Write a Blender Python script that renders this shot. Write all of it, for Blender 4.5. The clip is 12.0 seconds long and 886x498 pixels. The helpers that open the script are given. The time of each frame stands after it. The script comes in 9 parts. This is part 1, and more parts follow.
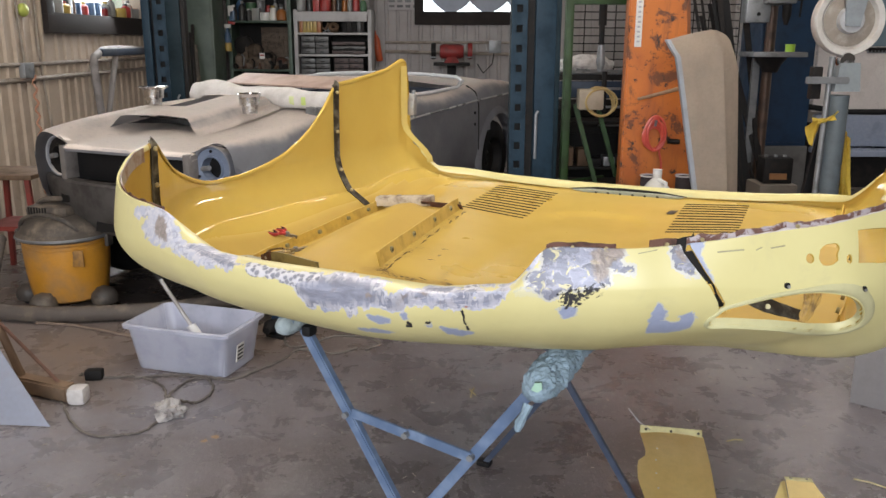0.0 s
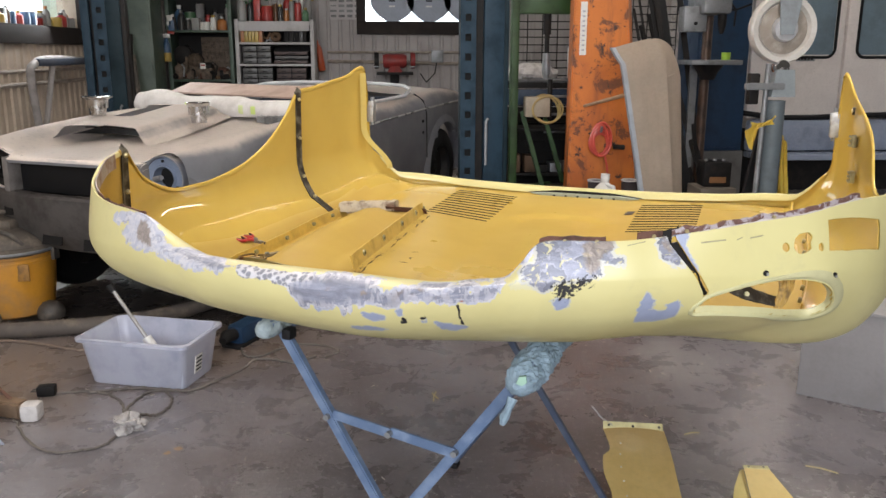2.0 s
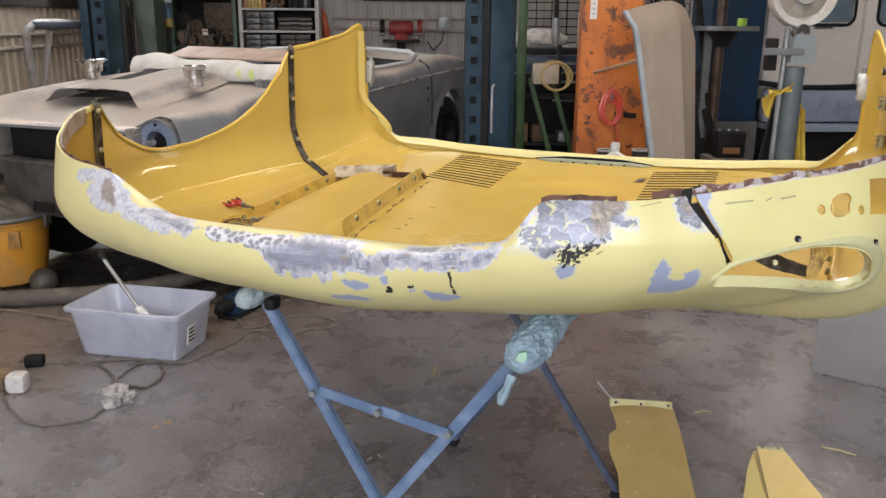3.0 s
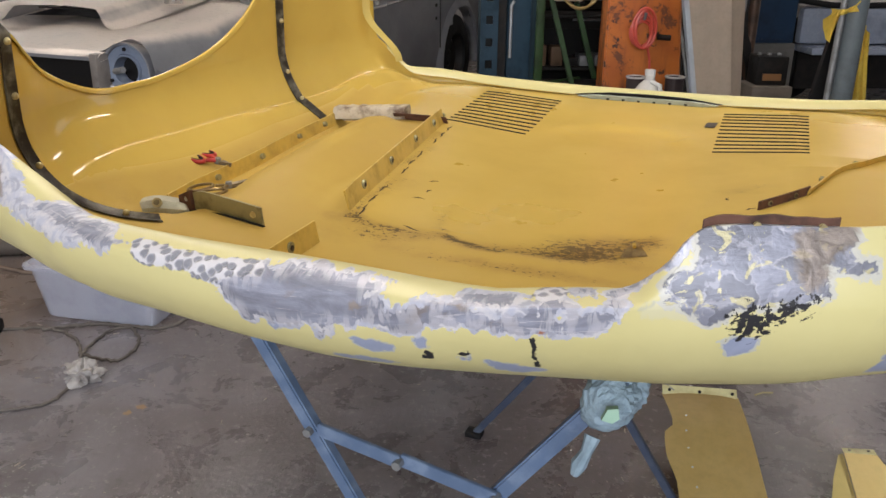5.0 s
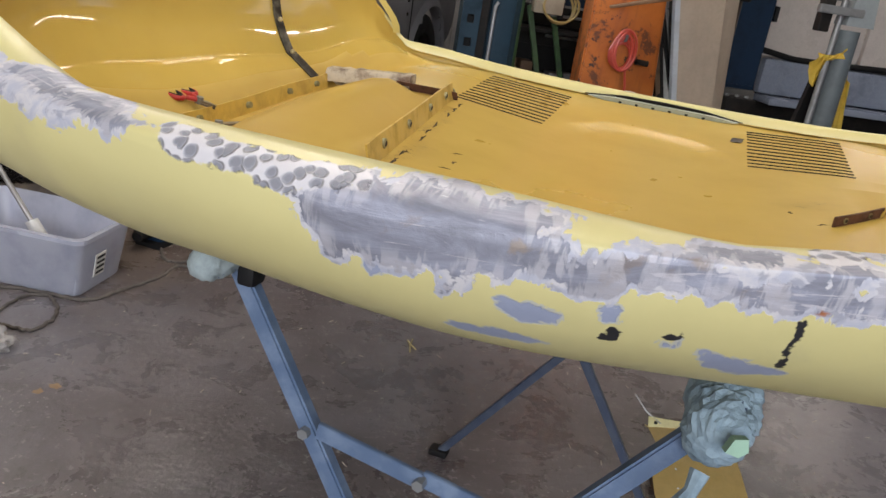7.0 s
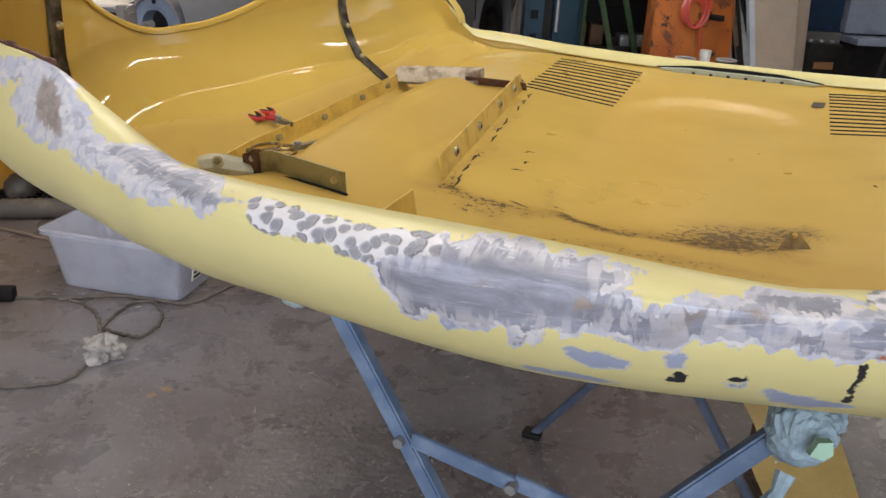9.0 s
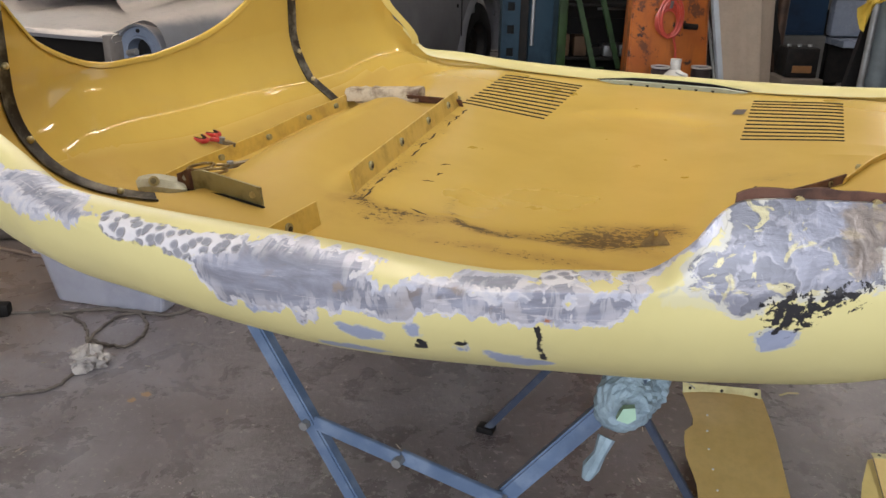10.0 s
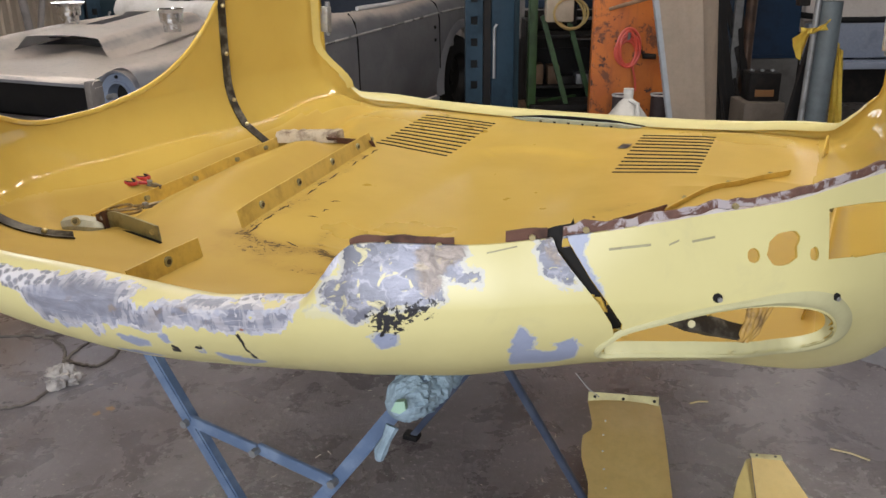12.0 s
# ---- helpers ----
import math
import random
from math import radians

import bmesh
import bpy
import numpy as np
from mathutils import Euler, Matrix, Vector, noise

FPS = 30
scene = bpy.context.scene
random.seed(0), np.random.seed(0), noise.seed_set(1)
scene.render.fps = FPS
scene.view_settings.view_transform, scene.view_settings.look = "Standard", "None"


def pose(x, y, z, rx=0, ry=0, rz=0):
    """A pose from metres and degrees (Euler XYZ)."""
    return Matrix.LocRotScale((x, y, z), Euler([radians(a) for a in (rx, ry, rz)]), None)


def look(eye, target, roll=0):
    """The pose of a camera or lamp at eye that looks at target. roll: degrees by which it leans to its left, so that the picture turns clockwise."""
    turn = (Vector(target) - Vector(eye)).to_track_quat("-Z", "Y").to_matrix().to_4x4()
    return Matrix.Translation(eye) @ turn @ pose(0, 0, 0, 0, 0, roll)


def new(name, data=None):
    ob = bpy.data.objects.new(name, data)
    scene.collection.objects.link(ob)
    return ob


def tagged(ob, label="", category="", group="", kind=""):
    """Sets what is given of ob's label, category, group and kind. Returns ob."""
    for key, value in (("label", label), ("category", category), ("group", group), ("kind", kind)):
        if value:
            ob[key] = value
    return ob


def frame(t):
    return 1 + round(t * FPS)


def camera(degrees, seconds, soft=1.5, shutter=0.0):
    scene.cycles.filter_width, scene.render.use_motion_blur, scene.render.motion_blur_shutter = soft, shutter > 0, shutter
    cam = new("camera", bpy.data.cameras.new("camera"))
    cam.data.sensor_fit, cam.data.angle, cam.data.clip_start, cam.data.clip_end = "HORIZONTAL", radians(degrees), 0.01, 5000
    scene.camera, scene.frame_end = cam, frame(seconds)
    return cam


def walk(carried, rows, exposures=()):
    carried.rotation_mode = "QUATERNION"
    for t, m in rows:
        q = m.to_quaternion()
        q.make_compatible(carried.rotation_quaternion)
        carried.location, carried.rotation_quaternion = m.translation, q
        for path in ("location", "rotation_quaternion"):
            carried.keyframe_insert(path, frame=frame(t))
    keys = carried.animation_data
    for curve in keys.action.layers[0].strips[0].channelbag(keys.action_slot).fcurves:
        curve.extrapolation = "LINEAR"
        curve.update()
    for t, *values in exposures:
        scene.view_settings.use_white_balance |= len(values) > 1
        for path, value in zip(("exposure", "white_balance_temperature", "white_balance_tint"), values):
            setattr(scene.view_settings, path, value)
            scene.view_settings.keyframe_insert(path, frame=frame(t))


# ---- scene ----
cam = camera(56.6, 12.0)
PATH = [
    (0, (0.0088, 0.0361, 1.3464), (-0.0018, 1.7424, 0.9161), 0.2),
    (0.5, (-0.0519, -0.0079, 1.3394), (-0.0150, 1.7037, 0.9354), 0.0),
    (1, (-0.0678, -0.0141, 1.3402), (0.0132, 1.7002, 0.9486), -0.0),
    (1.5, (-0.0704, -0.0114, 1.3411), (0.0387, 1.7002, 0.9460), -0.0),
    (2, (-0.0722, 0.0026, 1.3350), (0.0466, 1.7098, 0.9258), 0.1),
    (2.5, (-0.0801, 0.0238, 1.3191), (0.0378, 1.7257, 0.8870), 0.1),
    (3, (-0.0396, 0.1267, 1.2874), (0.0616, 1.8216, 0.8228), 0.4),
    (3.2, (-0.0150, 0.1857, 1.2874), (0.0748, 1.8806, 0.8184), 0.5),
    (4.8, (-0.0625, 0.5782, 1.2610), (0.0273, 2.2282, 0.6556), 0.3),
    (5, (-0.0748, 0.5896, 1.2637), (0.0264, 2.2308, 0.6371), 0.6),
    (5.5, (-0.1135, 0.6019, 1.2408), (0.0273, 2.2308, 0.5878), 2.1),
    (6, (-0.1434, 0.6477, 1.2126), (0.0414, 2.2642, 0.5438), 3.9),
    (6.5, (-0.1804, 0.7480, 1.1387), (0.0695, 2.3760, 0.5192), 7.4),
    (7, (-0.2174, 0.7973, 1.1185), (0.0563, 2.4376, 0.5394), 9.1),
    (7.2, (-0.2358, 0.8078, 1.1211), (0.0246, 2.4543, 0.5570), 9.2),
    (8.8, (-0.2332, 0.7894, 1.1854), (-0.1214, 2.4182, 0.5298), 3.0),
    (9, (-0.2165, 0.7858, 1.1818), (-0.1162, 2.4138, 0.5201), 3.0),
    (9.5, (-0.1690, 0.7339, 1.2021), (-0.0704, 2.3593, 0.5350), 2.1),
    (10, (-0.0528, 0.6538, 1.2258), (0.0044, 2.2924, 0.5852), 1.0),
    (10.5, (0.0722, 0.5430, 1.2487), (0.0422, 2.1886, 0.6274), -0.2),
    (11, (0.1452, 0.4726, 1.2874), (0.0915, 2.1226, 0.6750), -0.9),
    (11.5, (0.2182, 0.4136, 1.2936), (0.1848, 2.0654, 0.6864), -1.4),
    (12, (0.2253, 0.4400, 1.3165), (0.2270, 2.0944, 0.7181), -0.6),
]
walk(cam, [(t, look(eye, target, roll)) for t, eye, target, roll in PATH], ((0.0, -0.02), (2.5, 0.02), (5.0, -0.22), (6.5, -0.30), (9.5, -0.29), (12.0, -0.25)))

# ---------------------------------------------------------------- world, light
world = bpy.data.worlds.new("world")
scene.world = world
world.use_nodes = True
wn = world.node_tree
sky = wn.nodes.new("ShaderNodeTexSky")
sky.sky_type, sky.sun_disc = "NISHITA", False
sky.sun_elevation, sky.sun_rotation = radians(38), radians(150)
wn.nodes["Background"].inputs["Strength"].default_value = 0.12
wn.links.new(sky.outputs[0], wn.nodes["Background"].inputs["Color"])


def area_lamp(name, eye, target, sx, sy, watts, colour):
    data = bpy.data.lights.new(name, "AREA")
    data.shape, data.size, data.size_y, data.energy, data.color = "RECTANGLE", sx, sy, watts, colour
    ob = new(name, data)
    ob.matrix_world = look(eye, target)
    return ob


# daylight through the big gate behind the camera, the windows, and the tubes under the ceiling
area_lamp("gate_daylight", (-0.8, -3.3, 2.35), (0.2, 3.0, 0.7), 4.2, 1.7, 318, (0.94, 0.95, 1.0))
area_lamp("side_gate_daylight", (5.35, 7.4, 1.5), (3.0, 6.6, 0.9), 2.4, 2.0, 14, (0.95, 0.96, 1.0))
area_lamp("window_daylight", (-2.7, 7.0, 1.95), (0.0, 4.5, 0.4), 1.8, 0.9, 60, (0.95, 0.98, 1.0))
# the tubes over the van and the car are added, unseen, to brighten them
TUBES = ((1.75, 4.95, 17), (4.3, 7.4, 46), (-0.6, 2.6, 45), (1.6, 2.2, 45), (-1.4, 5.35, 24))
for lamp_x, lamp_y, watts in TUBES:
    area_lamp("tube_light", (lamp_x, lamp_y, 3.17), (lamp_x, lamp_y, 0), 0.06, 2.3, watts, (1.0, 0.90, 0.80)).matrix_world = pose(lamp_x, lamp_y, 3.17)
scene.view_settings.exposure = 0.0

# ---------------------------------------------------------------- materials


def node_mat(name):
    m = bpy.data.materials.new(name)
    m.use_nodes = True
    return m, m.node_tree, m.node_tree.nodes["Principled BSDF"]


def mixed(nt, fac, a, b):
    n = nt.nodes.new("ShaderNodeMix")
    n.data_type = "RGBA"
    for sock, val in ((n.inputs[0], fac), (n.inputs[6], a), (n.inputs[7], b)):
        if isinstance(val, (int, float)):
            sock.default_value = val
        elif isinstance(val, tuple):
            sock.default_value = (*val, 1)
        else:
            nt.links.new(val, sock)
    return n.outputs[2]


def ramp(nt, fac, lo, hi):
    n = nt.nodes.new("ShaderNodeMapRange")
    n.interpolation_type = "SMOOTHSTEP"
    n.inputs[1].default_value, n.inputs[2].default_value = lo, hi
    nt.links.new(fac, n.inputs[0])
    return n.outputs[0]


def math_node(nt, op, a, b=0.0):
    n = nt.nodes.new("ShaderNodeMath")
    n.operation = op
    for sock, val in zip(n.inputs, (a, b)):
        if isinstance(val, (int, float)):
            sock.default_value = val
        else:
            nt.links.new(val, sock)
    return n.outputs[0]


def noise_tex(nt, scale, detail=4.0, rough=0.55, distort=0.0, stretch=None):
    c = nt.nodes.new("ShaderNodeTexCoord")
    n = nt.nodes.new("ShaderNodeTexNoise")
    n.inputs["Scale"].default_value, n.inputs["Detail"].default_value = scale, detail
    n.inputs["Roughness"].default_value, n.inputs["Distortion"].default_value = rough, distort
    src = c.outputs["Object"]
    if stretch:
        mp = nt.nodes.new("ShaderNodeMapping")
        mp.inputs["Scale"].default_value = stretch
        nt.links.new(src, mp.inputs[0])
        src = mp.outputs[0]
    nt.links.new(src, n.inputs["Vector"])
    return n.outputs[0]


def bump(nt, bsdf, height, strength=0.2, distance=0.01):
    b = nt.nodes.new("ShaderNodeBump")
    b.inputs["Strength"].default_value, b.inputs["Distance"].default_value = strength, distance
    nt.links.new(height, b.inputs["Height"])
    nt.links.new(b.outputs[0], bsdf.inputs["Normal"])
    return b


def worn(name, base, dirt=None, amount=0.5, rough=0.5, metal=0.0, scale=6.0, bumps=0.15, spec=0.5, fine=60.0, coat=0.0):
    """Base colour with dirt in patches and a fine grain."""
    m, nt, bs = node_mat(name)
    dirt = dirt or tuple(c * 0.55 for c in base)
    big = ramp(nt, noise_tex(nt, scale, 6, 0.62), 0.42, 0.72)
    small = noise_tex(nt, fine, 4, 0.6)
    col = mixed(nt, math_node(nt, "MULTIPLY", big, amount), base, dirt)
    col = mixed(nt, math_node(nt, "MULTIPLY", ramp(nt, small, 0.35, 0.8), 0.22), col, tuple(c * 0.6 for c in base))
    nt.links.new(col, bs.inputs["Base Color"])
    nt.links.new(math_node(nt, "ADD", math_node(nt, "MULTIPLY", big, 0.2), rough - 0.08), bs.inputs["Roughness"])
    bs.inputs["Metallic"].default_value = metal
    bs.inputs["Specular IOR Level"].default_value = spec
    bs.inputs["Coat Weight"].default_value = coat
    if bumps:
        bump(nt, bs, small, bumps, 0.004)
    return m


def attr_mask(nt, name, noise_out, amp, lo, hi):
    a = nt.nodes.new("ShaderNodeAttribute")
    a.attribute_name = name
    s = math_node(nt, "ADD", a.outputs["Fac"], math_node(nt, "MULTIPLY", math_node(nt, "SUBTRACT", noise_out, 0.5), amp))
    return ramp(nt, s, lo, hi)

PALE = (0.64, 0.588, 0.285)
DEEP = (0.60, 0.425, 0.098)


def skin_material():
    """Faded pale yellow paint, with filed solder, feathered white, primer, rust and black burns where the masks say."""
    m, nt, bs = node_mat("pale_yellow_paint")
    cloud = noise_tex(nt, 5, 5, 0.6)
    col = mixed(nt, ramp(nt, cloud, 0.35, 0.75), PALE, (0.60, 0.545, 0.25))
    col = mixed(nt, math_node(nt, "MULTIPLY", ramp(nt, noise_tex(nt, 11, 7, 0.7, 0.4), 0.54, 0.72), 0.18), col, (0.40, 0.37, 0.24))
    # coordinates along the skin, in metres
    along, upward, flat = nt.nodes.new("ShaderNodeAttribute"), nt.nodes.new("ShaderNodeAttribute"), nt.nodes.new("ShaderNodeCombineXYZ")
    along.attribute_name, upward.attribute_name = "along", "upward"
    nt.links.new(along.outputs["Fac"], flat.inputs[0])
    nt.links.new(upward.outputs["Fac"], flat.inputs[1])

    def skin_noise(scale, detail, rough, distort, sx=1.0, sy=1.0, turn=0.0):
        mp, n = nt.nodes.new("ShaderNodeMapping"), nt.nodes.new("ShaderNodeTexNoise")
        mp.inputs["Scale"].default_value, mp.inputs["Rotation"].default_value = (sx, sy, 1), (0, 0, radians(turn))
        nt.links.new(flat.outputs[0], mp.inputs[0])
        nt.links.new(mp.outputs[0], n.inputs["Vector"])
        for key, val in zip(("Scale", "Detail", "Roughness", "Distortion"), (scale, detail, rough, distort)):
            n.inputs[key].default_value = val
        return n.outputs[0]

    def cells(scale, feature, randomness=1.0, wobble=0.0):
        src = flat.outputs[0]
        if wobble:
            n, add = nt.nodes.new("ShaderNodeTexNoise"), nt.nodes.new("ShaderNodeVectorMath")
            n.inputs["Scale"].default_value, n.inputs["Detail"].default_value = 60, 3
            nt.links.new(src, n.inputs["Vector"])
            add.operation = "MULTIPLY_ADD"
            add.inputs[1].default_value = (wobble, wobble, 0)
            nt.links.new(n.outputs["Color"], add.inputs[0])
            nt.links.new(src, add.inputs[2])
            src = add.outputs[0]
        v = nt.nodes.new("ShaderNodeTexVoronoi")
        v.voronoi_dimensions, v.feature = "2D", feature
        v.inputs["Scale"].default_value, v.inputs["Randomness"].default_value = scale, randomness
        nt.links.new(src, v.inputs["Vector"])
        return v

    n1 = skin_noise(70, 5, 0.62, 0.7)
    n2 = skin_noise(170, 4, 0.65, 0.4)
    fingers = skin_noise(95, 3, 0.6, 0.3, 1.0, 0.28, 24)         # strokes of the file, slanting
    ragged = math_node(nt, "ADD", math_node(nt, "MULTIPLY", fingers, 0.55), math_node(nt, "MULTIPLY", n1, 0.45))
    white = attr_mask(nt, "white", n1, 0.034, 0.0, 0.0018)
    halo = attr_mask(nt, "lead", ragged, 0.040, -0.0042, -0.0030)
    lead = attr_mask(nt, "lead", ragged, 0.040, 0.0, 0.0014)
    spot = attr_mask(nt, "spots", n1, 0.016, -0.001, 0.001)
    scale_edge = attr_mask(nt, "scales", n1, 0.024, -0.0045, -0.0025)
    scale_in = attr_mask(nt, "scales", n1, 0.022, 0.0, 0.002)
    ghost = attr_mask(nt, "ghost", n1, 0.016, 0.0, 0.004)
    prim = attr_mask(nt, "primer", n1, 0.020, 0.0, 0.0012)
    prim_rim = attr_mask(nt, "primer", n1, 0.020, -0.0018, -0.0008)
    brown = attr_mask(nt, "brown", n1, 0.026, 0.0, 0.007)
    rust = attr_mask(nt, "rust", n2, 0.012, 0.0, 0.003)
    burn = attr_mask(nt, "burn", n2, 0.060, 0.0, 0.003)
    black = attr_mask(nt, "black", n2, 0.006, 0.0, 0.001)

    pale_white = mixed(nt, ramp(nt, n1, 0.36, 0.62), (0.60, 0.59, 0.615), (0.44, 0.46, 0.55))
    pale_white = mixed(nt, math_node(nt, "MULTIPLY", ramp(nt, skin_noise(48, 4, 0.6, 1.0), 0.54, 0.64), 0.8), pale_white, (0.31, 0.32, 0.39))
    col = mixed(nt, ghost, col, mixed(nt, ramp(nt, cells(42, "F1", 0.8, 0.01).outputs["Distance"], 0.50, 0.36), (0.60, 0.57, 0.36), (0.46, 0.46, 0.37)))
    col = mixed(nt, prim_rim, col, (0.50, 0.51, 0.46))
    col = mixed(nt, prim, col, mixed(nt, n1, (0.24, 0.28, 0.40), (0.36, 0.40, 0.53)))
    col = mixed(nt, math_node(nt, "MAXIMUM", white, halo), col, pale_white)
    # lead: dull grey, brushed, with flat darker dabs and thin bright scrapes
    brushed = skin_noise(30, 6, 0.66, 1.1, 0.40, 1.5, 12)
    dab = cells(30, "F1", 1.0, 0.022)
    tone = nt.nodes.new("ShaderNodeSeparateColor")
    nt.links.new(dab.outputs["Color"], tone.inputs[0])
    shade = ramp(nt, math_node(nt, "ADD", math_node(nt, "MULTIPLY", tone.outputs[0], 0.04), math_node(nt, "MULTIPLY", brushed, 0.96)), 0.34, 0.70)
    grey = mixed(nt, shade, (0.215, 0.225, 0.275), (0.36, 0.38, 0.475))
    scrape = skin_noise(52, 5, 0.6, 1.6, 0.25, 1.7, 14)
    grey = mixed(nt, math_node(nt, "MULTIPLY", ramp(nt, scrape, 0.60, 0.66), 0.75), grey, (0.58, 0.57, 0.62))
    grey = mixed(nt, math_node(nt, "MULTIPLY", ramp(nt, skin_noise(19, 5, 0.65, 0.8), 0.58, 0.70), 0.5), grey, (0.27, 0.215, 0.175))
    depth = nt.nodes.new("ShaderNodeAttribute")
    depth.attribute_name = "lead"
    feather = math_node(nt, "MULTIPLY", ramp(nt, depth.outputs["Fac"], 0.016, 0.002), ramp(nt, fingers, 0.47, 0.56))
    grey = mixed(nt, math_node(nt, "MULTIPLY", feather, 0.55), grey, (0.62, 0.61, 0.66))
    col = mixed(nt, lead, col, grey)
    # filed hollows: dark round spots in white
    pit = cells(100, "F1", 0.85, 0.007)
    size = nt.nodes.new("ShaderNodeSeparateColor")
    nt.links.new(pit.outputs["Color"], size.inputs[0])
    hollow = ramp(nt, math_node(nt, "ADD", pit.outputs["Distance"], math_node(nt, "MULTIPLY", size.outputs[0], 0.16)), 0.56, 0.38)
    deep = ramp(nt, math_node(nt, "ADD", pit.outputs["Distance"], math_node(nt, "MULTIPLY", size.outputs[0], 0.16)), 0.42, 0.28)
    pale_spot = mixed(nt, hollow, (0.63, 0.62, 0.65), mixed(nt, deep, (0.35, 0.355, 0.40), (0.25, 0.255, 0.29)))
    col = mixed(nt, spot, col, pale_spot)
    # overlapping solder dabs with pale rims
    ring = cells(44, "DISTANCE_TO_EDGE", 1.0, 0.038)
    body = cells(44, "F1", 1.0, 0.038)
    fleck = nt.nodes.new("ShaderNodeSeparateColor")
    nt.links.new(body.outputs["Color"], fleck.inputs[0])
    metal_tone = mixed(nt, ramp(nt, math_node(nt, "ADD", math_node(nt, "MULTIPLY", fleck.outputs[0], 0.35), math_node(nt, "MULTIPLY", brushed, 0.65)), 0.36, 0.80), (0.145, 0.152, 0.185), (0.275, 0.287, 0.355))
    rim_line = ramp(nt, math_node(nt, "ADD", ring.outputs["Distance"], math_node(nt, "MULTIPLY", math_node(nt, "SUBTRACT", n1, 0.5), 0.5)), 0.10, -0.02)
    metal_tone = mixed(nt, math_node(nt, "MULTIPLY", rim_line, 0.40), metal_tone, (0.44, 0.44, 0.50))
    metal_tone = mixed(nt, math_node(nt, "MULTIPLY", ramp(nt, n2, 0.62, 0.70), 0.3), metal_tone, (0.55, 0.55, 0.60))
    metal_tone = mixed(nt, math_node(nt, "MULTIPLY", ramp(nt, skin_noise(58, 5, 0.62, 0.9), 0.56, 0.62), 0.75), metal_tone, (0.55, 0.50, 0.27))
    col = mixed(nt, scale_edge, col, mixed(nt, n2, (0.46, 0.47, 0.47), (0.60, 0.58, 0.48)))
    col = mixed(nt, scale_in, col, metal_tone)
    col = mixed(nt, math_node(nt, "MULTIPLY", brown, 0.8), col, mixed(nt, ramp(nt, n1, 0.4, 0.62), (0.15, 0.115, 0.085), (0.30, 0.245, 0.20)))
    col = mixed(nt, rust, col, (0.36, 0.13, 0.05))
    col = mixed(nt, math_node(nt, "MAXIMUM", burn, black), col, (0.022, 0.022, 0.026))
    nt.links.new(col, bs.inputs["Base Color"])
    bare = math_node(nt, "MAXIMUM", lead, scale_in)
    nt.links.new(math_node(nt, "MULTIPLY", bare, 0.25), bs.inputs["Metallic"])
    rough = math_node(nt, "ADD", math_node(nt, "MULTIPLY", bare, 0.08), 0.33)
    nt.links.new(math_node(nt, "ADD", rough, math_node(nt, "MULTIPLY", ramp(nt, cloud, 0.3, 0.8), 0.15)), bs.inputs["Roughness"])
    high = math_node(nt, "MULTIPLY", math_node(nt, "MULTIPLY", bare, math_node(nt, "SUBTRACT", math_node(nt, "ADD", n1, brushed), 0.95)), 0.20)
    high = math_node(nt, "ADD", high, math_node(nt, "MULTIPLY", math_node(nt, "MULTIPLY", scale_in, ramp(nt, ring.outputs["Distance"], 0.0, 0.3)), 0.05))
    high = math_node(nt, "SUBTRACT", high, math_node(nt, "MULTIPLY", math_node(nt, "MULTIPLY", spot, hollow), 0.7))
    high = math_node(nt, "SUBTRACT", high, math_node(nt, "MULTIPLY", math_node(nt, "MAXIMUM", prim, math_node(nt, "MAXIMUM", white, halo)), 0.07))
    bump(nt, bs, math_node(nt, "ADD", high, math_node(nt, "MULTIPLY", noise_tex(nt, 3.5, 2, 0.5), 0.25)), 0.7, 0.0045)
    return m


def inside_material():
    """Deep yellow gloss paint inside the shell, with brown dirt."""
    m, nt, bs = node_mat("deep_yellow_paint")
    cloud = noise_tex(nt, 3, 5, 0.6)
    n2 = noise_tex(nt, 105, 6, 0.75, 0.4)
    n3 = noise_tex(nt, 14, 5, 0.65)
    col = mixed(nt, ramp(nt, cloud, 0.35, 0.75), DEEP, (0.535, 0.37, 0.082))
    film = attr_mask(nt, "dust", cloud, 0.08, -0.05, 0.27)
    col = mixed(nt, math_node(nt, "MULTIPLY", math_node(nt, "MULTIPLY", film, film), 0.32), col, (0.30, 0.18, 0.055))
    soil = attr_mask(nt, "grime", n3, 0.36, -0.17, 0.12)
    col = mixed(nt, math_node(nt, "MULTIPLY", soil, 0.55), col, (0.22, 0.12, 0.035))
    spots = attr_mask(nt, "grime", n2, 0.95, 0.03, 0.08)
    col = mixed(nt, math_node(nt, "MULTIPLY", spots, 0.85), col, (0.055, 0.033, 0.017))
    nt.links.new(col, bs.inputs["Base Color"])
    nt.links.new(math_node(nt, "ADD", math_node(nt, "MULTIPLY", film, 0.40), 0.055), bs.inputs["Roughness"])
    nt.links.new(math_node(nt, "SUBTRACT", 0.5, math_node(nt, "MULTIPLY", film, 0.36)), bs.inputs["Specular IOR Level"])
    bump(nt, bs, math_node(nt, "ADD", noise_tex(nt, 4, 2, 0.5), math_node(nt, "MULTIPLY", spots, 0.2)), 0.04, 0.01)
    return m


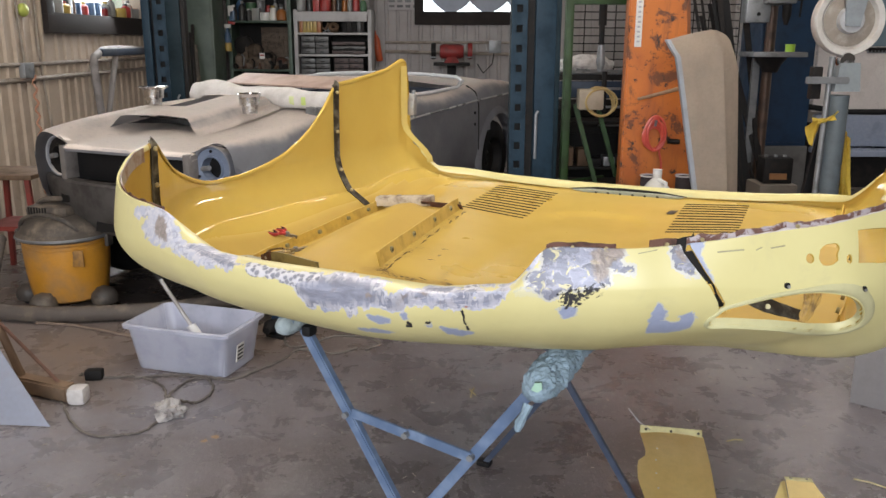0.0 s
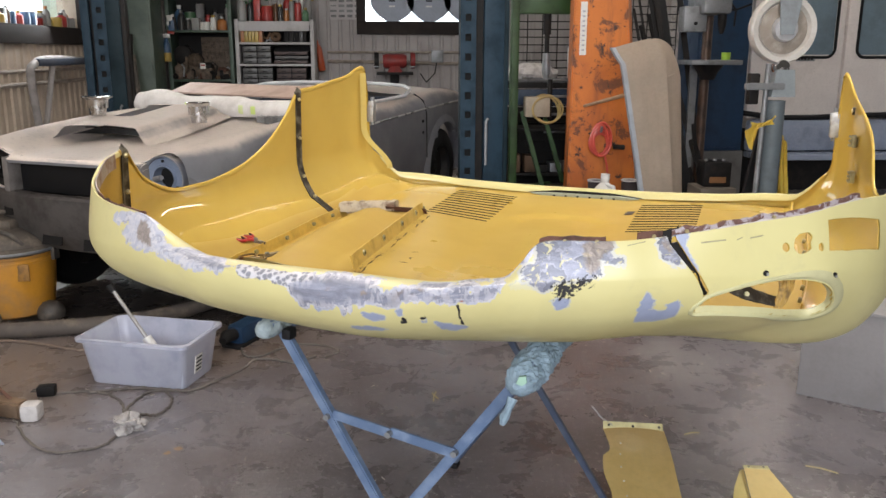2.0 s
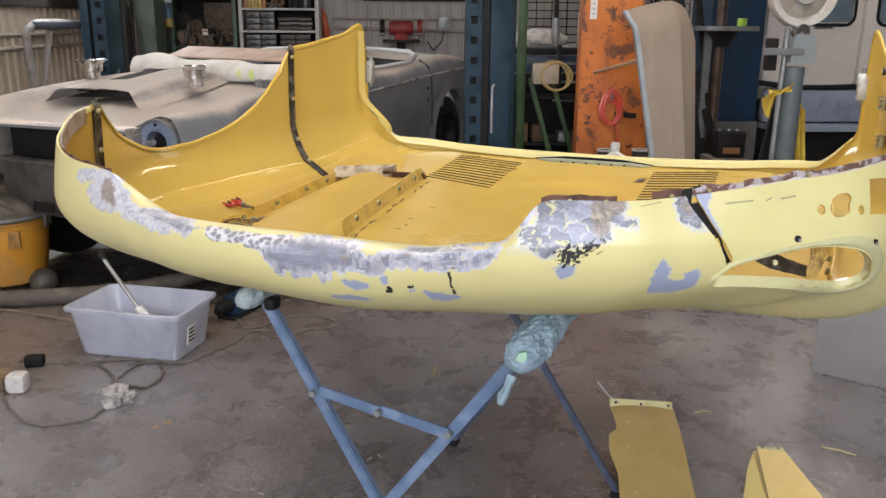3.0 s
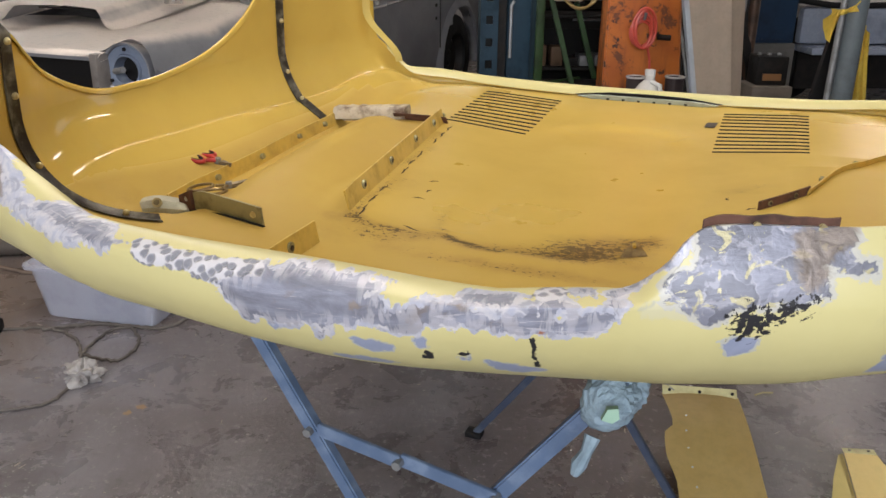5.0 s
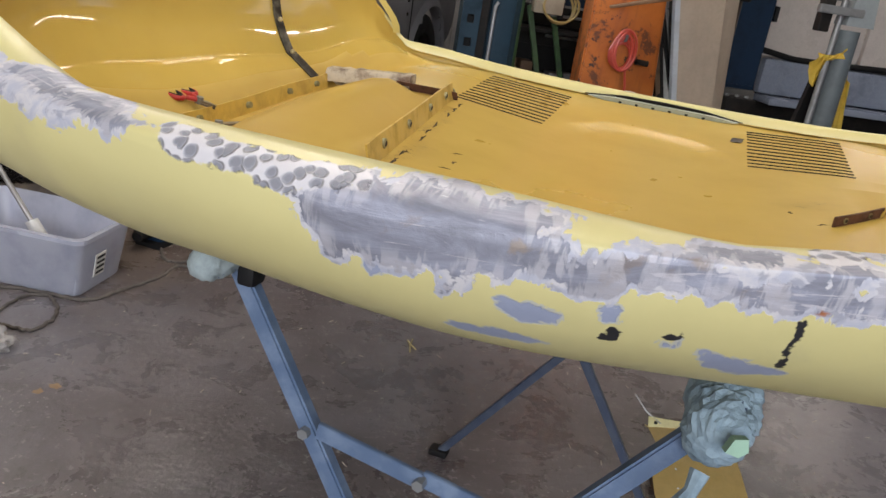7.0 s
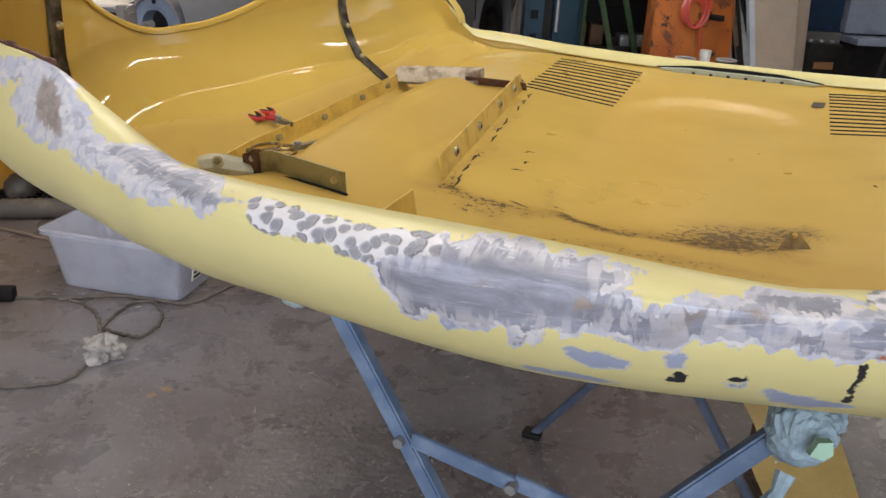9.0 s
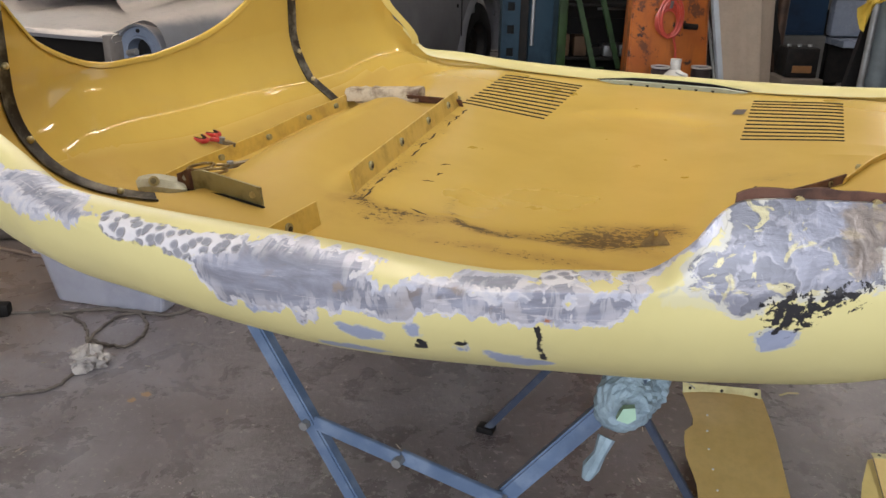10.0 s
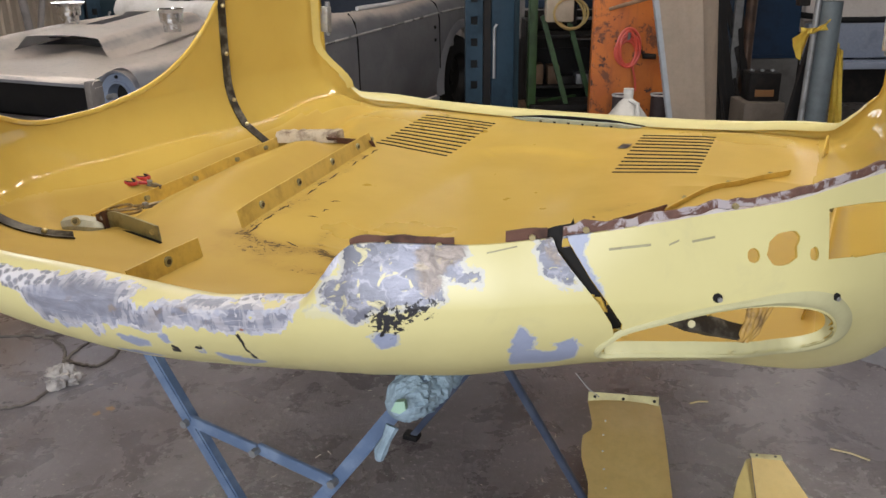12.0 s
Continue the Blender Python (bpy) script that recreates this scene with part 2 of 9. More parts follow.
M_SKIN, M_INSIDE = skin_material(), inside_material()
M_RUST = worn("rusty_steel", (0.13, 0.06, 0.04), (0.045, 0.028, 0.024), 0.9, 0.75, 0.2, 40, 0.5)
M_FLANGE = worn("yellow_flange", (0.62, 0.43, 0.09), (0.26, 0.16, 0.04), 0.5, 0.4, 0.0, 22, 0.2)
M_STRAP = worn("dirty_dark_strap", (0.030, 0.024, 0.018), (0.24, 0.22, 0.17), 0.8, 0.45, 0.2, 30, 0.5, 0.3)
M_BLACK = worn("black_rubber", (0.008, 0.008, 0.009), (0.022, 0.020, 0.018), 0.5, 0.7, spec=0.25)
M_DARKGAP = worn("dark_gap", (0.03, 0.02, 0.014), (0.09, 0.05, 0.025), 0.6, 0.8)
M_STEELBLUE = worn("dusty_blue_steel", (0.105, 0.16, 0.27), (0.25, 0.33, 0.47), 0.7, 0.4, 0.1, 30, 0.3)
M_TAPE = worn("blue_grey_rag", (0.27, 0.37, 0.45), (0.13, 0.19, 0.24), 0.75, 0.8, 0.0, 32, 1.0, fine=48)
M_TAPEGREEN = worn("green_tape", (0.30, 0.50, 0.38), (0.30, 0.42, 0.36), 0.6, 0.7)
M_CARBLUE = worn("blue_grey_primer", (0.17, 0.21, 0.29), (0.27, 0.30, 0.36), 0.6, 0.6, 0.0, 7, 0.05)
M_DUSTWHITE = worn("dusty_white_cloth", (0.66, 0.65, 0.64), (0.45, 0.43, 0.41), 0.6, 0.9, 0.0, 9, 0.4)
M_GLOSSY_METAL = worn("bright_metal", (0.72, 0.72, 0.72), (0.45, 0.45, 0.45), 0.5, 0.25, 1.0, 30)
M_GREYMETAL = worn("grey_metal", (0.27, 0.28, 0.29), (0.14, 0.14, 0.14), 0.7, 0.5, 0.5, 12)


# ---------------------------------------------------------------- mesh helpers
def thing(name, label, category, matrix=None, group="", kind=""):
    ob = new(name)
    ob.empty_display_size = 0.1
    if matrix is not None:
        ob.matrix_world = matrix
    return tagged(ob, label, category, group, kind)


def part(name, bm, material, parent=None, label="", smooth=True, matrix=None):
    me = bpy.data.meshes.new(name)
    bm.normal_update()
    bm.to_mesh(me)
    bm.free()
    for mat in (material if isinstance(material, (list, tuple)) else (material,)):
        me.materials.append(mat)
    if smooth:
        me.shade_smooth()
        me.set_sharp_from_angle(angle=radians(38))
    ob = new(name, me)
    if parent is not None:
        ob.parent = parent
    if matrix is not None:
        ob.matrix_local = matrix
    if label:
        ob["label"] = label
    return ob


def solo(name, bm, material, label, category, group="", kind="", smooth=True, matrix=None):
    return tagged(part(name, bm, material, None, "", smooth, matrix), label, category, group, kind)


def box(bm, cx, cy, cz, sx, sy, sz, bevel=0.0, m=None):
    ret = bmesh.ops.create_cube(bm, size=1.0)
    vs = ret["verts"]
    for v in vs:
        v.co = Vector((v.co.x * sx + cx, v.co.y * sy + cy, v.co.z * sz + cz))
    if bevel:
        es = list({e for v in vs for e in v.link_edges})
        r = bmesh.ops.bevel(bm, geom=es, offset=bevel, segments=2, profile=0.6, affect="EDGES")
        vs = list({v for f in r["faces"] for v in f.verts} | {v for v in vs if v.is_valid})
    if m is not None:
        bmesh.ops.transform(bm, matrix=m, verts=[v for v in vs if v.is_valid])
    return bm


def tube(bm, pts, r, n=10, caps=True, closed=False):
    """A round bar along pts; r is one radius or one for each point."""
    pts = [Vector(p) for p in pts]
    k = len(pts)
    rs = r if isinstance(r, (list, tuple)) else [r] * k
    rings, side = [], None
    for i, p in enumerate(pts):
        a = pts[(i - 1) % k] if (i or closed) else p
        b = pts[(i + 1) % k] if (i < k - 1 or closed) else p
        d = (b - a).normalized()
        if side is None:
            side = d.orthogonal().normalized()
        side = (side - d * side.dot(d)).normalized()
        up = d.cross(side)
        rings.append([bm.verts.new(p + (side * math.cos(2 * math.pi * j / n) + up * math.sin(2 * math.pi * j / n)) * rs[i]) for j in range(n)])
    for i in range(k if closed else k - 1):
        A, B = rings[i], rings[(i + 1) % k]
        for j in range(n):
            bm.faces.new((A[j], A[(j + 1) % n], B[(j + 1) % n], B[j]))
    if caps and not closed:
        bm.faces.new(rings[0][::-1])
        bm.faces.new(rings[-1])
    return bm


def lathe(bm, profile, n=24, m=None, closed=False):
    """Turns (radius, height) pairs round z."""
    rings = []
    for r, z in profile:
        ring = [bm.verts.new((r * math.cos(2 * math.pi * j / n), r * math.sin(2 * math.pi * j / n), z)) for j in range(n)] if r > 1e-6 else [bm.verts.new((0, 0, z))]
        rings.append(ring)
    pairs = list(zip(rings, rings[1:])) + ([(rings[-1], rings[0])] if closed else [])
    for A, B in pairs:
        for j in range(n):
            q = [A[j % len(A)], A[(j + 1) % len(A)], B[(j + 1) % len(B)], B[j % len(B)]]
            q = [v for i, v in enumerate(q) if v not in q[:i]]
            if len(q) > 2:
                bm.faces.new(q)
    if m is not None:
        bmesh.ops.transform(bm, matrix=m, verts=[v for r in rings for v in r])
    return bm


def slab(bm, outline, thick, m=None):
    """A flat piece: a closed outline of (x, z) pairs, thick along y."""
    A = [bm.verts.new((x, 0, z)) for x, z in outline]
    B = [bm.verts.new((x, thick, z)) for x, z in outline]
    bm.faces.new(A)
    bm.faces.new(B[::-1])
    k = len(A)
    for i in range(k):
        bm.faces.new((A[i], B[i], B[(i + 1) % k], A[(i + 1) % k]))
    if m is not None:
        bmesh.ops.transform(bm, matrix=m, verts=A + B)
    return bm


def spline(ctrl, n):
    """Catmull-Rom through ctrl (rows of numbers), n samples a span."""
    c = np.array(ctrl, float)
    c = np.vstack([2 * c[0] - c[1], c, 2 * c[-1] - c[-2]])
    out = []
    for i in range(1, len(c) - 2):
        for t in np.linspace(0, 1, n, endpoint=False):
            p0, p1, p2, p3 = c[i - 1:i + 3]
            out.append(0.5 * (2 * p1 + (p2 - p0) * t + (2 * p0 - 5 * p1 + 4 * p2 - p3) * t * t + (3 * p1 - p0 - 3 * p2 + p3) * t ** 3))
    out.append(c[-2])
    return np.array(out)


def grid_mesh(bm, P, close_u=False, drop=None):
    """Faces over a grid of points P[i][j]; drop(i, j): leave a face out."""
    V = [[bm.verts.new(p) for p in row] for row in P]
    ni, nj = len(V), len(V[0])
    for i in range(ni if close_u else ni - 1):
        for j in range(nj - 1):
            if drop is None or not drop(i, j):
                bm.faces.new((V[i][j], V[(i + 1) % ni][j], V[(i + 1) % ni][j + 1], V[i][j + 1]))
    return V

# ---------------------------------------------------------------- the upturned bonnet shell
BX, BY, BTURN = 0.484, 2.534, -25.0
BONNET = pose(BX, BY, 0, 0, 0, BTURN)

# half outline at the fullest level: across, along, rim height where whole
HALF = [(0, .355, .866), (.22, .352, .868), (.45, .338, .877), (.60, .315, .892), (.715, .267, .905), (.758, .236, .949), (.780, .206, 1.035), (.788, .190, 1.274),
        (.815, .08, 1.254), (.83, -.10, 1.227), (.836, -.20, 1.212), (.839, -.267, 1.145), (.843, -.358, 1.074), (.848, -.471, 1.023), (.85, -.602, .996), (.847, -.729, .987),
        (.836, -.84, .999), (.812, -.953, 1.043), (.798, -1.004, 1.085), (.784, -1.045, 1.121), (.762, -1.105, 1.119)]
LEFT_NOSE = [(.745, -1.163, 1.115), (.727, -1.207, 1.106), (.702, -1.249, 1.088), (.672, -1.282, 1.078), (.63, -1.312, 1.066), (.57, -1.342, 1.058), (.50, -1.372, 1.054), (.45, -1.392, 1.046), (.40, -1.411, 1.018), (.35, -1.426, 1.004), (.30, -1.440, 1.0), (.18, -1.454, 1.0), (0, -1.457, 1.0)]
RIGHT_NOSE = [(.735, -1.160, 1.120), (.69, -1.228, 1.116), (.65, -1.268, 1.109), (.58, -1.313, 1.101), (.50, -1.357, 1.089), (.45, -1.38, 1.081), (.40, -1.405, 1.077), (.31, -1.436, 1.076), (.285, -1.441, 1.066), (.268, -1.444, 1.045), (.245, -1.447, 1.018), (.20, -1.451, 1.006), (.12, -1.455, 1.0)]
# the right wing is cut away further back
WORN_RIM = {.815: 1.212, .83: 1.160, .836: 1.112, .839: 1.020, .843: 1.005}
HALF_RIGHT = [(u, v, WORN_RIM.get(u, h)) for u, v, h in HALF]
LOOP = np.vstack([spline([(-u, v, h) for u, v, h in HALF + LEFT_NOSE] + [(u, v, h) for u, v, h in RIGHT_NOSE[::-1] + HALF_RIGHT[::-1][:-1]] + [(0, .355, .866)], 10)[:-1]])


def resample(loop, n):
    q = np.vstack([loop, loop[:1]])
    d = np.concatenate([[0], np.cumsum(np.linalg.norm(np.diff(q[:, :2], axis=0), axis=1))])
    # finer steps round the nose
    dens = np.where(q[:, 1] < -1.0, 2.6, 1.0)
    w = np.concatenate([[0], np.cumsum(np.diff(d) * (dens[1:] + dens[:-1]) / 2)])
    t = np.linspace(0, w[-1], n, endpoint=False)
    return np.column_stack([np.interp(t, w, q[:, k]) for k in range(3)] + [np.interp(t, w, d)])


RING = resample(LOOP, 780)


def smooth01(x):
    x = np.clip(x, 0, 1)
    return x * x * (3 - 2 * x)


def floor_z(u, v):
    """Height of the shell's bottom (the bonnet's top skin)."""
    a = np.abs(u)
    ramp_up = sum(np.clip((a - .19 + o) / .22, 0, 1) for o in (-.024, -.012, 0, .012, .024)) / 5
    z = .812 + .028 * ramp_up * smooth01((v + 1.0) / .25) + .022 * smooth01((v + .15) / .40)
    off = a - (.478 + .06 * (v + .5))
    ridge = np.exp(-(off / np.where(off < 0, .052, .092)) ** 2) * smooth01((v + .93) / .4) * (1 - smooth01((v + .37) / .18))
    z = z + np.where(u < 0, .044, .016) * ridge - np.where(u < 0, .056 * smooth01((v + .97) / .14) * smooth01((a - .54) / .09), .026 * smooth01((a - .61) / .1)) * (1 - smooth01((v + .1) / .2))
    z = z + .010 * smooth01((-.78 - v) / .3)
    inset = ((a / .165) ** 4 + (np.abs(v + .42) / .44) ** 4) ** .25
    z = z - .007 * smooth01((1.08 - inset) / .10)
    return z


NOSE_LOW = [(.0, .975), (.004, .955), (.014, .935), (.032, .913), (.06, .892), (.10, .871), (.15, .853), (.21, .838), (.28, .827), (.36, .819)]
SIDE_LOW = [(.0, .985), (.004, .955), (.012, .928), (.026, .900), (.046, .874), (.070, .855), (.100, .840), (.135, .831), (.170, .827), (.21, .826)]
GUTTER_LOW = [(.0, .985), (.006, .958), (.015, .934), (.028, .910), (.0415, .889), (.049, .8790), (.060, .8725), (.115, .834), (.165, .797), (.21, .788)]     # a tight bend makes the crease inside the wing
REAR_LOW = [(.0, .858), (.002, .853), (.004, .849), (.008, .846), (.013, .844), (.022, .842), (.045, .841), (.08, .840), (.12, .839), (.17, .838)]


NOSE_LOW, SIDE_LOW, GUTTER_LOW, REAR_LOW = (spline(t, 3) for t in (NOSE_LOW, SIDE_LOW, GUTTER_LOW, REAR_LOW))
UPS = 20
FULL = 5 + UPS          # row of the fullest level


def weights(u, v):
    rear = smooth01((v - .21) / .10)
    nose = smooth01((-v - 1.02) / .22)
    return nose, rear


def hull():
    """Rows of the shell at each station: rim lip, upper side, lower side, bottom to the spine; and path lengths."""
    P, Q = [], []
    for u, v, h, s in RING:
        nose, rear = weights(u, v)
        spine = np.array([0, np.clip(v, -.75, -.10)])
        o = np.array([u, v])
        span = np.linalg.norm(spine - o)
        d_ = (spine - o) / span
        deep = smooth01((v + 1.0) / .14) if u < 0 else 0.0
        low = [np.array(N) * nose + np.array(R) * rear + (np.array(S) * (1 - deep) + np.array(G) * deep) * (1 - nose - rear) for N, S, G, R in zip(NOSE_LOW, SIDE_LOW, GUTTER_LOW, REAR_LOW)]
        dz = floor_z(*(o + d_ * low[-1][0])) - low[-1][1]
        raised = nose * (.046 * smooth01((u + .06) / .42) + .006 * math.exp(-((u - .50) / .10) ** 2) + .010 * math.exp(-((u + .25) / .12) ** 2) + .008 * math.exp(-((u + .47) / .11) ** 2))      # the nose is bent up on one side
        crest = deep * (1 - nose - rear) * (.016 * smooth01((-v - .60) / .35) - .008 * smooth01((v + .5) / .3))        # the crease climbs towards the nose
        low = [np.array([d, z + dz * (k / 27) ** 2 + raised * (1 - (k / 27) ** 2) + crest * math.sin(math.pi * k / 27) + nose * .018 * math.exp(-((u - .60) / .13) ** 2) * smooth01((k - 6) / 10) * (1 - (k / 27) ** 4)]) for k, (d, z) in enumerate(low)]
        z0 = low[0][1]
        up = []
        top = max(h, z0 + .004)
        mouth = nose * (1 - smooth01((h - 1.005) / .05))
        lipw = .006 + .022 * mouth + .028 * rear
        for k in range(UPS, 0, -1):
            z = z0 + (top - z0) * k / UPS
            lean = (nose * .050 * (1 - .7 * smooth01((-u - .40) / .2) - .5 * smooth01((u - .42) / .12)) * (max(z - z0, 0) / .11) ** 1.4 + (1 - nose - rear) * .006 * (max(z - z0, 0) / .29) ** 2)
            roll = mouth * .018 * max(0, (k / UPS - .35) / .65) ** 2.2
            up.append((lean + roll, z))
        e = up[0][0]
        lip = [(e + lipw * f, top - g * (.010 + .008 * mouth + .012 * rear)) for f, g in ((1.0, 1.0), (.92, .45), (.75, .12), (.5, 0.0), (.22, -.02))]
        rows = lip + up + [tuple(r) for r in low]
        pts = [(*(o + d_ * d), z) for d, z in rows]
        inner = low[-1][0]
        for k in range(1, 23):
            f = k / 22
            p = o + d_ * (inner + (span - inner) * f)
            pts.append((*p, floor_z(*p)))
        path = np.concatenate([[0], np.cumsum(np.linalg.norm(np.diff(np.array(pts), axis=0), axis=1))])
        P.append(pts)
        Q.append(path[FULL] - path)        # 0 at the fullest level, up is plus
    return np.array(P), np.array(Q)


SHELL, PATHLEN = hull()
S_AT = lambda u: float(np.interp(u, RING[(RING[:, 1] < -1.0), 0], RING[(RING[:, 1] < -1.0), 3]))   # arc place of a nose point by its across


def ellipse_dist(x, y, cx, cy, rx, ry, turn=0.0):
    c, s = math.cos(turn), math.sin(turn)
    a, b = (x - cx) * c + (y - cy) * s, -(x - cx) * s + (y - cy) * c
    k = np.sqrt((a / rx) ** 2 + (b / ry) ** 2) + 1e-9
    g = np.sqrt((a / rx ** 2) ** 2 + (b / ry ** 2) ** 2) + 1e-9
    return k * (k - 1) / g


def outline_dist(x, y, outline):
    """Signed distance (minus inside) to a closed outline of (across, height along the skin) pairs."""
    px = np.array([S_AT(u) for u, _ in outline])
    py = np.array([q for _, q in outline], float)
    x, y = np.asarray(x, float), np.asarray(y, float)
    best, inside = np.full(np.broadcast(x, y).shape, 9.0), np.zeros(np.broadcast(x, y).shape, bool)
    for ax, ay, bx, by in zip(px, py, np.roll(px, -1), np.roll(py, -1)):
        ex, ey = bx - ax, by - ay
        f = np.clip(((x - ax) * ex + (y - ay) * ey) / (ex * ex + ey * ey + 1e-12), 0, 1)
        best = np.minimum(best, np.hypot(x - ax - f * ex, y - ay - f * ey))
        cross = (ay > y) != (by > y)
        inside ^= cross & (x < ax + (y - ay) * ex / (ey if abs(ey) > 1e-9 else 1e-9))
    return np.where(inside, -best, best)


def smooth_outline(outline, n=5):
    """The same outline with rounded corners."""
    k = [outline[-2], outline[-1]] + list(outline) + [outline[0], outline[1], outline[2]]
    return [tuple(p) for p in spline(k, n)[2 * n:-3 * n]]


# openings through the skin: across and height along the skin
LAMP_HOLE = smooth_outline([(.522, -.036), (.554, -.021), (.587, -.010), (.618, -.005), (.649, -.007), (.677, -.018), (.700, -.045), (.712, -.080), (.700, -.110), (.660, -.098), (.620, -.082), (.577, -.074), (.540, -.070), (.516, -.070), (.512, -.054)])
SPLIT_GAP = [(.460, .100), (.462, .070), (.467, .048), (.477, .031), (.487, .016), (.497, .001), (.510, -.022), (.517, -.042), (.530, -.042), (.524, -.030), (.513, -.013), (.501, .007), (.491, .024), (.483, .041), (.476, .056), (.473, .100)]
WIRING_HOLE = [(.638, .062), (.652, .064), (.656, .057), (.652, .048), (.653, .040), (.644, .033), (.634, .033), (.628, .042), (.631, .055)]
INDICATOR_HOLE = [(.680, .079), (.705, .080), (.756, .084), (.756, .036), (.705, .031), (.677, .034)]
ROUND_HOLES = [(.618, .043, .006, .007), (.666, .041, .005, .007)]


def cut_shell():
    """Bends the grid's nearest corners onto the edges of the holes, and marks the faces inside them."""
    X = np.repeat(RING[:, 3:4], SHELL.shape[1], axis=1)
    P = SHELL.copy()
    front = (RING[:, 1] < -1.0) & (RING[:, 0] > .3)
    gone = np.zeros((P.shape[0], P.shape[1] - 1), bool)
    shapes = [lambda x, y, c=c: ellipse_dist(x, y, S_AT(c[0]), *c[1:]) for c in ROUND_HOLES] + [lambda x, y, c=c: outline_dist(x, y, c) for c in (LAMP_HOLE, SPLIT_GAP, WIRING_HOLE, INDICATOR_HOLE)]
    xc = (X + np.roll(X, -1, 0)) / 2
    xc[-1] = xc[-2]
    qc = (PATHLEN[:, 1:] + PATHLEN[:, :-1]) / 2
    qc = (qc + np.roll(qc, -1, 0)) / 2
    for dist in shapes:
        field = dist(X, PATHLEN)
        for i in np.where(front)[0]:
            for j in range(3, FULL + 29):
                x, y = X[i, j], PATHLEN[i, j]
                d = float(field[i, j])
                if abs(d) > .005:
                    continue
                h = 1e-4
                gx, gy = float(dist(x + h, y) - d) / h, float(dist(x, y + h) - d) / h
                n2 = max(gx * gx + gy * gy, 1e-6)
                dx, dq = -d * gx / n2, -d * gy / n2
                ni, nj = i + (1 if dx > 0 else -1), j + (-1 if dq > 0 else 1)
                fx, fq = abs(dx) / abs(X[ni, j] - X[i, j]), abs(dq) / max(1e-6, abs(PATHLEN[i, nj] - PATHLEN[i, j]))
                if fx < .58 and fq < .62:
                    P[i, j] = SHELL[i, j] + (SHELL[ni, j] - SHELL[i, j]) * fx + (SHELL[i, nj] - SHELL[i, j]) * fq
        gone |= (dist(xc[:, 1:], qc) < 0) & front[:, None]
    return P, gone, X


WHOLE = SHELL
SHELL, GONE, ARCS = cut_shell()


# where the repairs lie on the nose: outlines of (across, height along the skin)
WHITE_FAR = [(-.551, .064), (-.506, .074), (-.445, .080), (-.429, .058), (-.400, .042), (-.367, .030), (-.335, .040), (-.306, .030), (-.326, .003), (-.367, .002), (-.408, .010), (-.459, .006), (-.499, .013), (-.520, .028), (-.503, .051), (-.534, .041), (-.556, .050)]
WHITE_LEFT = [(-.505, .060), (-.464, .082), (-.432, .062), (-.410, .047), (-.393, .034), (-.369, .036), (-.355, .050), (-.335, .056), (-.305, .046), (-.270, .036), (-.245, .026), (-.230, .018), (-.229, .010), (-.243, .001), (-.267, .002), (-.285, -.005), (-.316, -.006), (-.330, -.002), (-.356, .002), (-.378, .004), (-.414, .011), (-.454, .011), (-.484, .012)]
WHITE_THREAD = [(-.240, .012), (-.215, .020), (-.205, .024), (-.200, .018), (-.215, .015), (-.235, .008)]
WHITE_MID = [(.050, -.004), (.058, .002), (.072, .006), (.084, .014), (.096, .018), (.108, .017), (.116, .028), (.123, .032), (.139, .030), (.161, .030), (.172, .016), (.176, .009), (.190, .020), (.196, .022), (.206, .014), (.208, .003), (.226, .005), (.240, .012), (.244, -.001), (.237, -.010), (.222, -.008), (.200, -.008), (.181, -.005), (.156, -.012), (.139, -.008), (.128, -.003), (.106, .003), (.086, .001), (.059, -.008)]
LEAD_LEFT = [(-.380, .028), (-.359, .034), (-.345, .050), (-.325, .050), (-.320, .035), (-.305, .024), (-.290, .042), (-.275, .040), (-.250, .026), (-.247, .017), (-.228, .014), (-.240, .002), (-.267, .004), (-.277, .007), (-.298, .013), (-.320, .014), (-.344, .021), (-.362, .023)]
LEAD_MAIN = [(-.114, .000), (-.095, .011), (-.071, .017), (-.078, .030), (-.072, .033), (-.061, .026), (-.052, .024), (-.050, .040), (-.041, .034), (-.040, .048), (-.027, .033), (-.026, .050), (-.012, .036), (.002, .030), (.010, .042), (.012, .033), (.030, .036), (.028, .024), (.049, .029), (.048, .017), (.036, .011), (.052, .008), (.055, .002), (.044, -.003), (.050, -.010), (.029, -.014), (.021, -.022), (.012, -.020), (.006, -.015), (-.001, -.019), (-.007, -.037), (-.018, -.044), (-.012, -.023), (-.027, -.023), (-.045, -.027), (-.058, -.029), (-.068, -.025), (-.084, -.038), (-.092, -.035), (-.093, -.021), (-.105, -.015), (-.110, -.007)]
LEAD_BAND = [(.037, -.013), (.046, -.007), (.062, -.003), (.086, .004), (.105, .007), (.129, .000), (.140, -.004), (.154, -.009), (.169, -.002), (.186, .018), (.193, .020), (.198, .011), (.207, .003), (.194, -.001), (.185, -.006), (.193, -.010), (.213, -.002), (.226, -.001), (.236, -.006), (.228, -.018), (.218, -.022), (.197, -.024), (.184, -.018), (.170, -.024), (.151, -.022), (.134, -.016), (.124, -.015), (.111, -.015), (.094, -.013), (.084, -.015), (.080, -.021), (.070, -.024), (.057, -.024), (.046, -.020)]
LEAD_ISLAND = [(.112, .016), (.125, .022), (.139, .023), (.152, .024), (.162, .021), (.161, .012), (.151, -.001), (.141, .002), (.128, .006), (.119, .008)]
LEAD_DOT = [(.205, .028), (.212, .033), (.221, .031), (.222, .026), (.214, .022), (.206, .023)]
LEAD_ARM = [(.222, .018), (.228, .023), (.245, .034), (.262, .047), (.285, .060), (.283, .043), (.269, .030), (.244, .022), (.233, .014)]
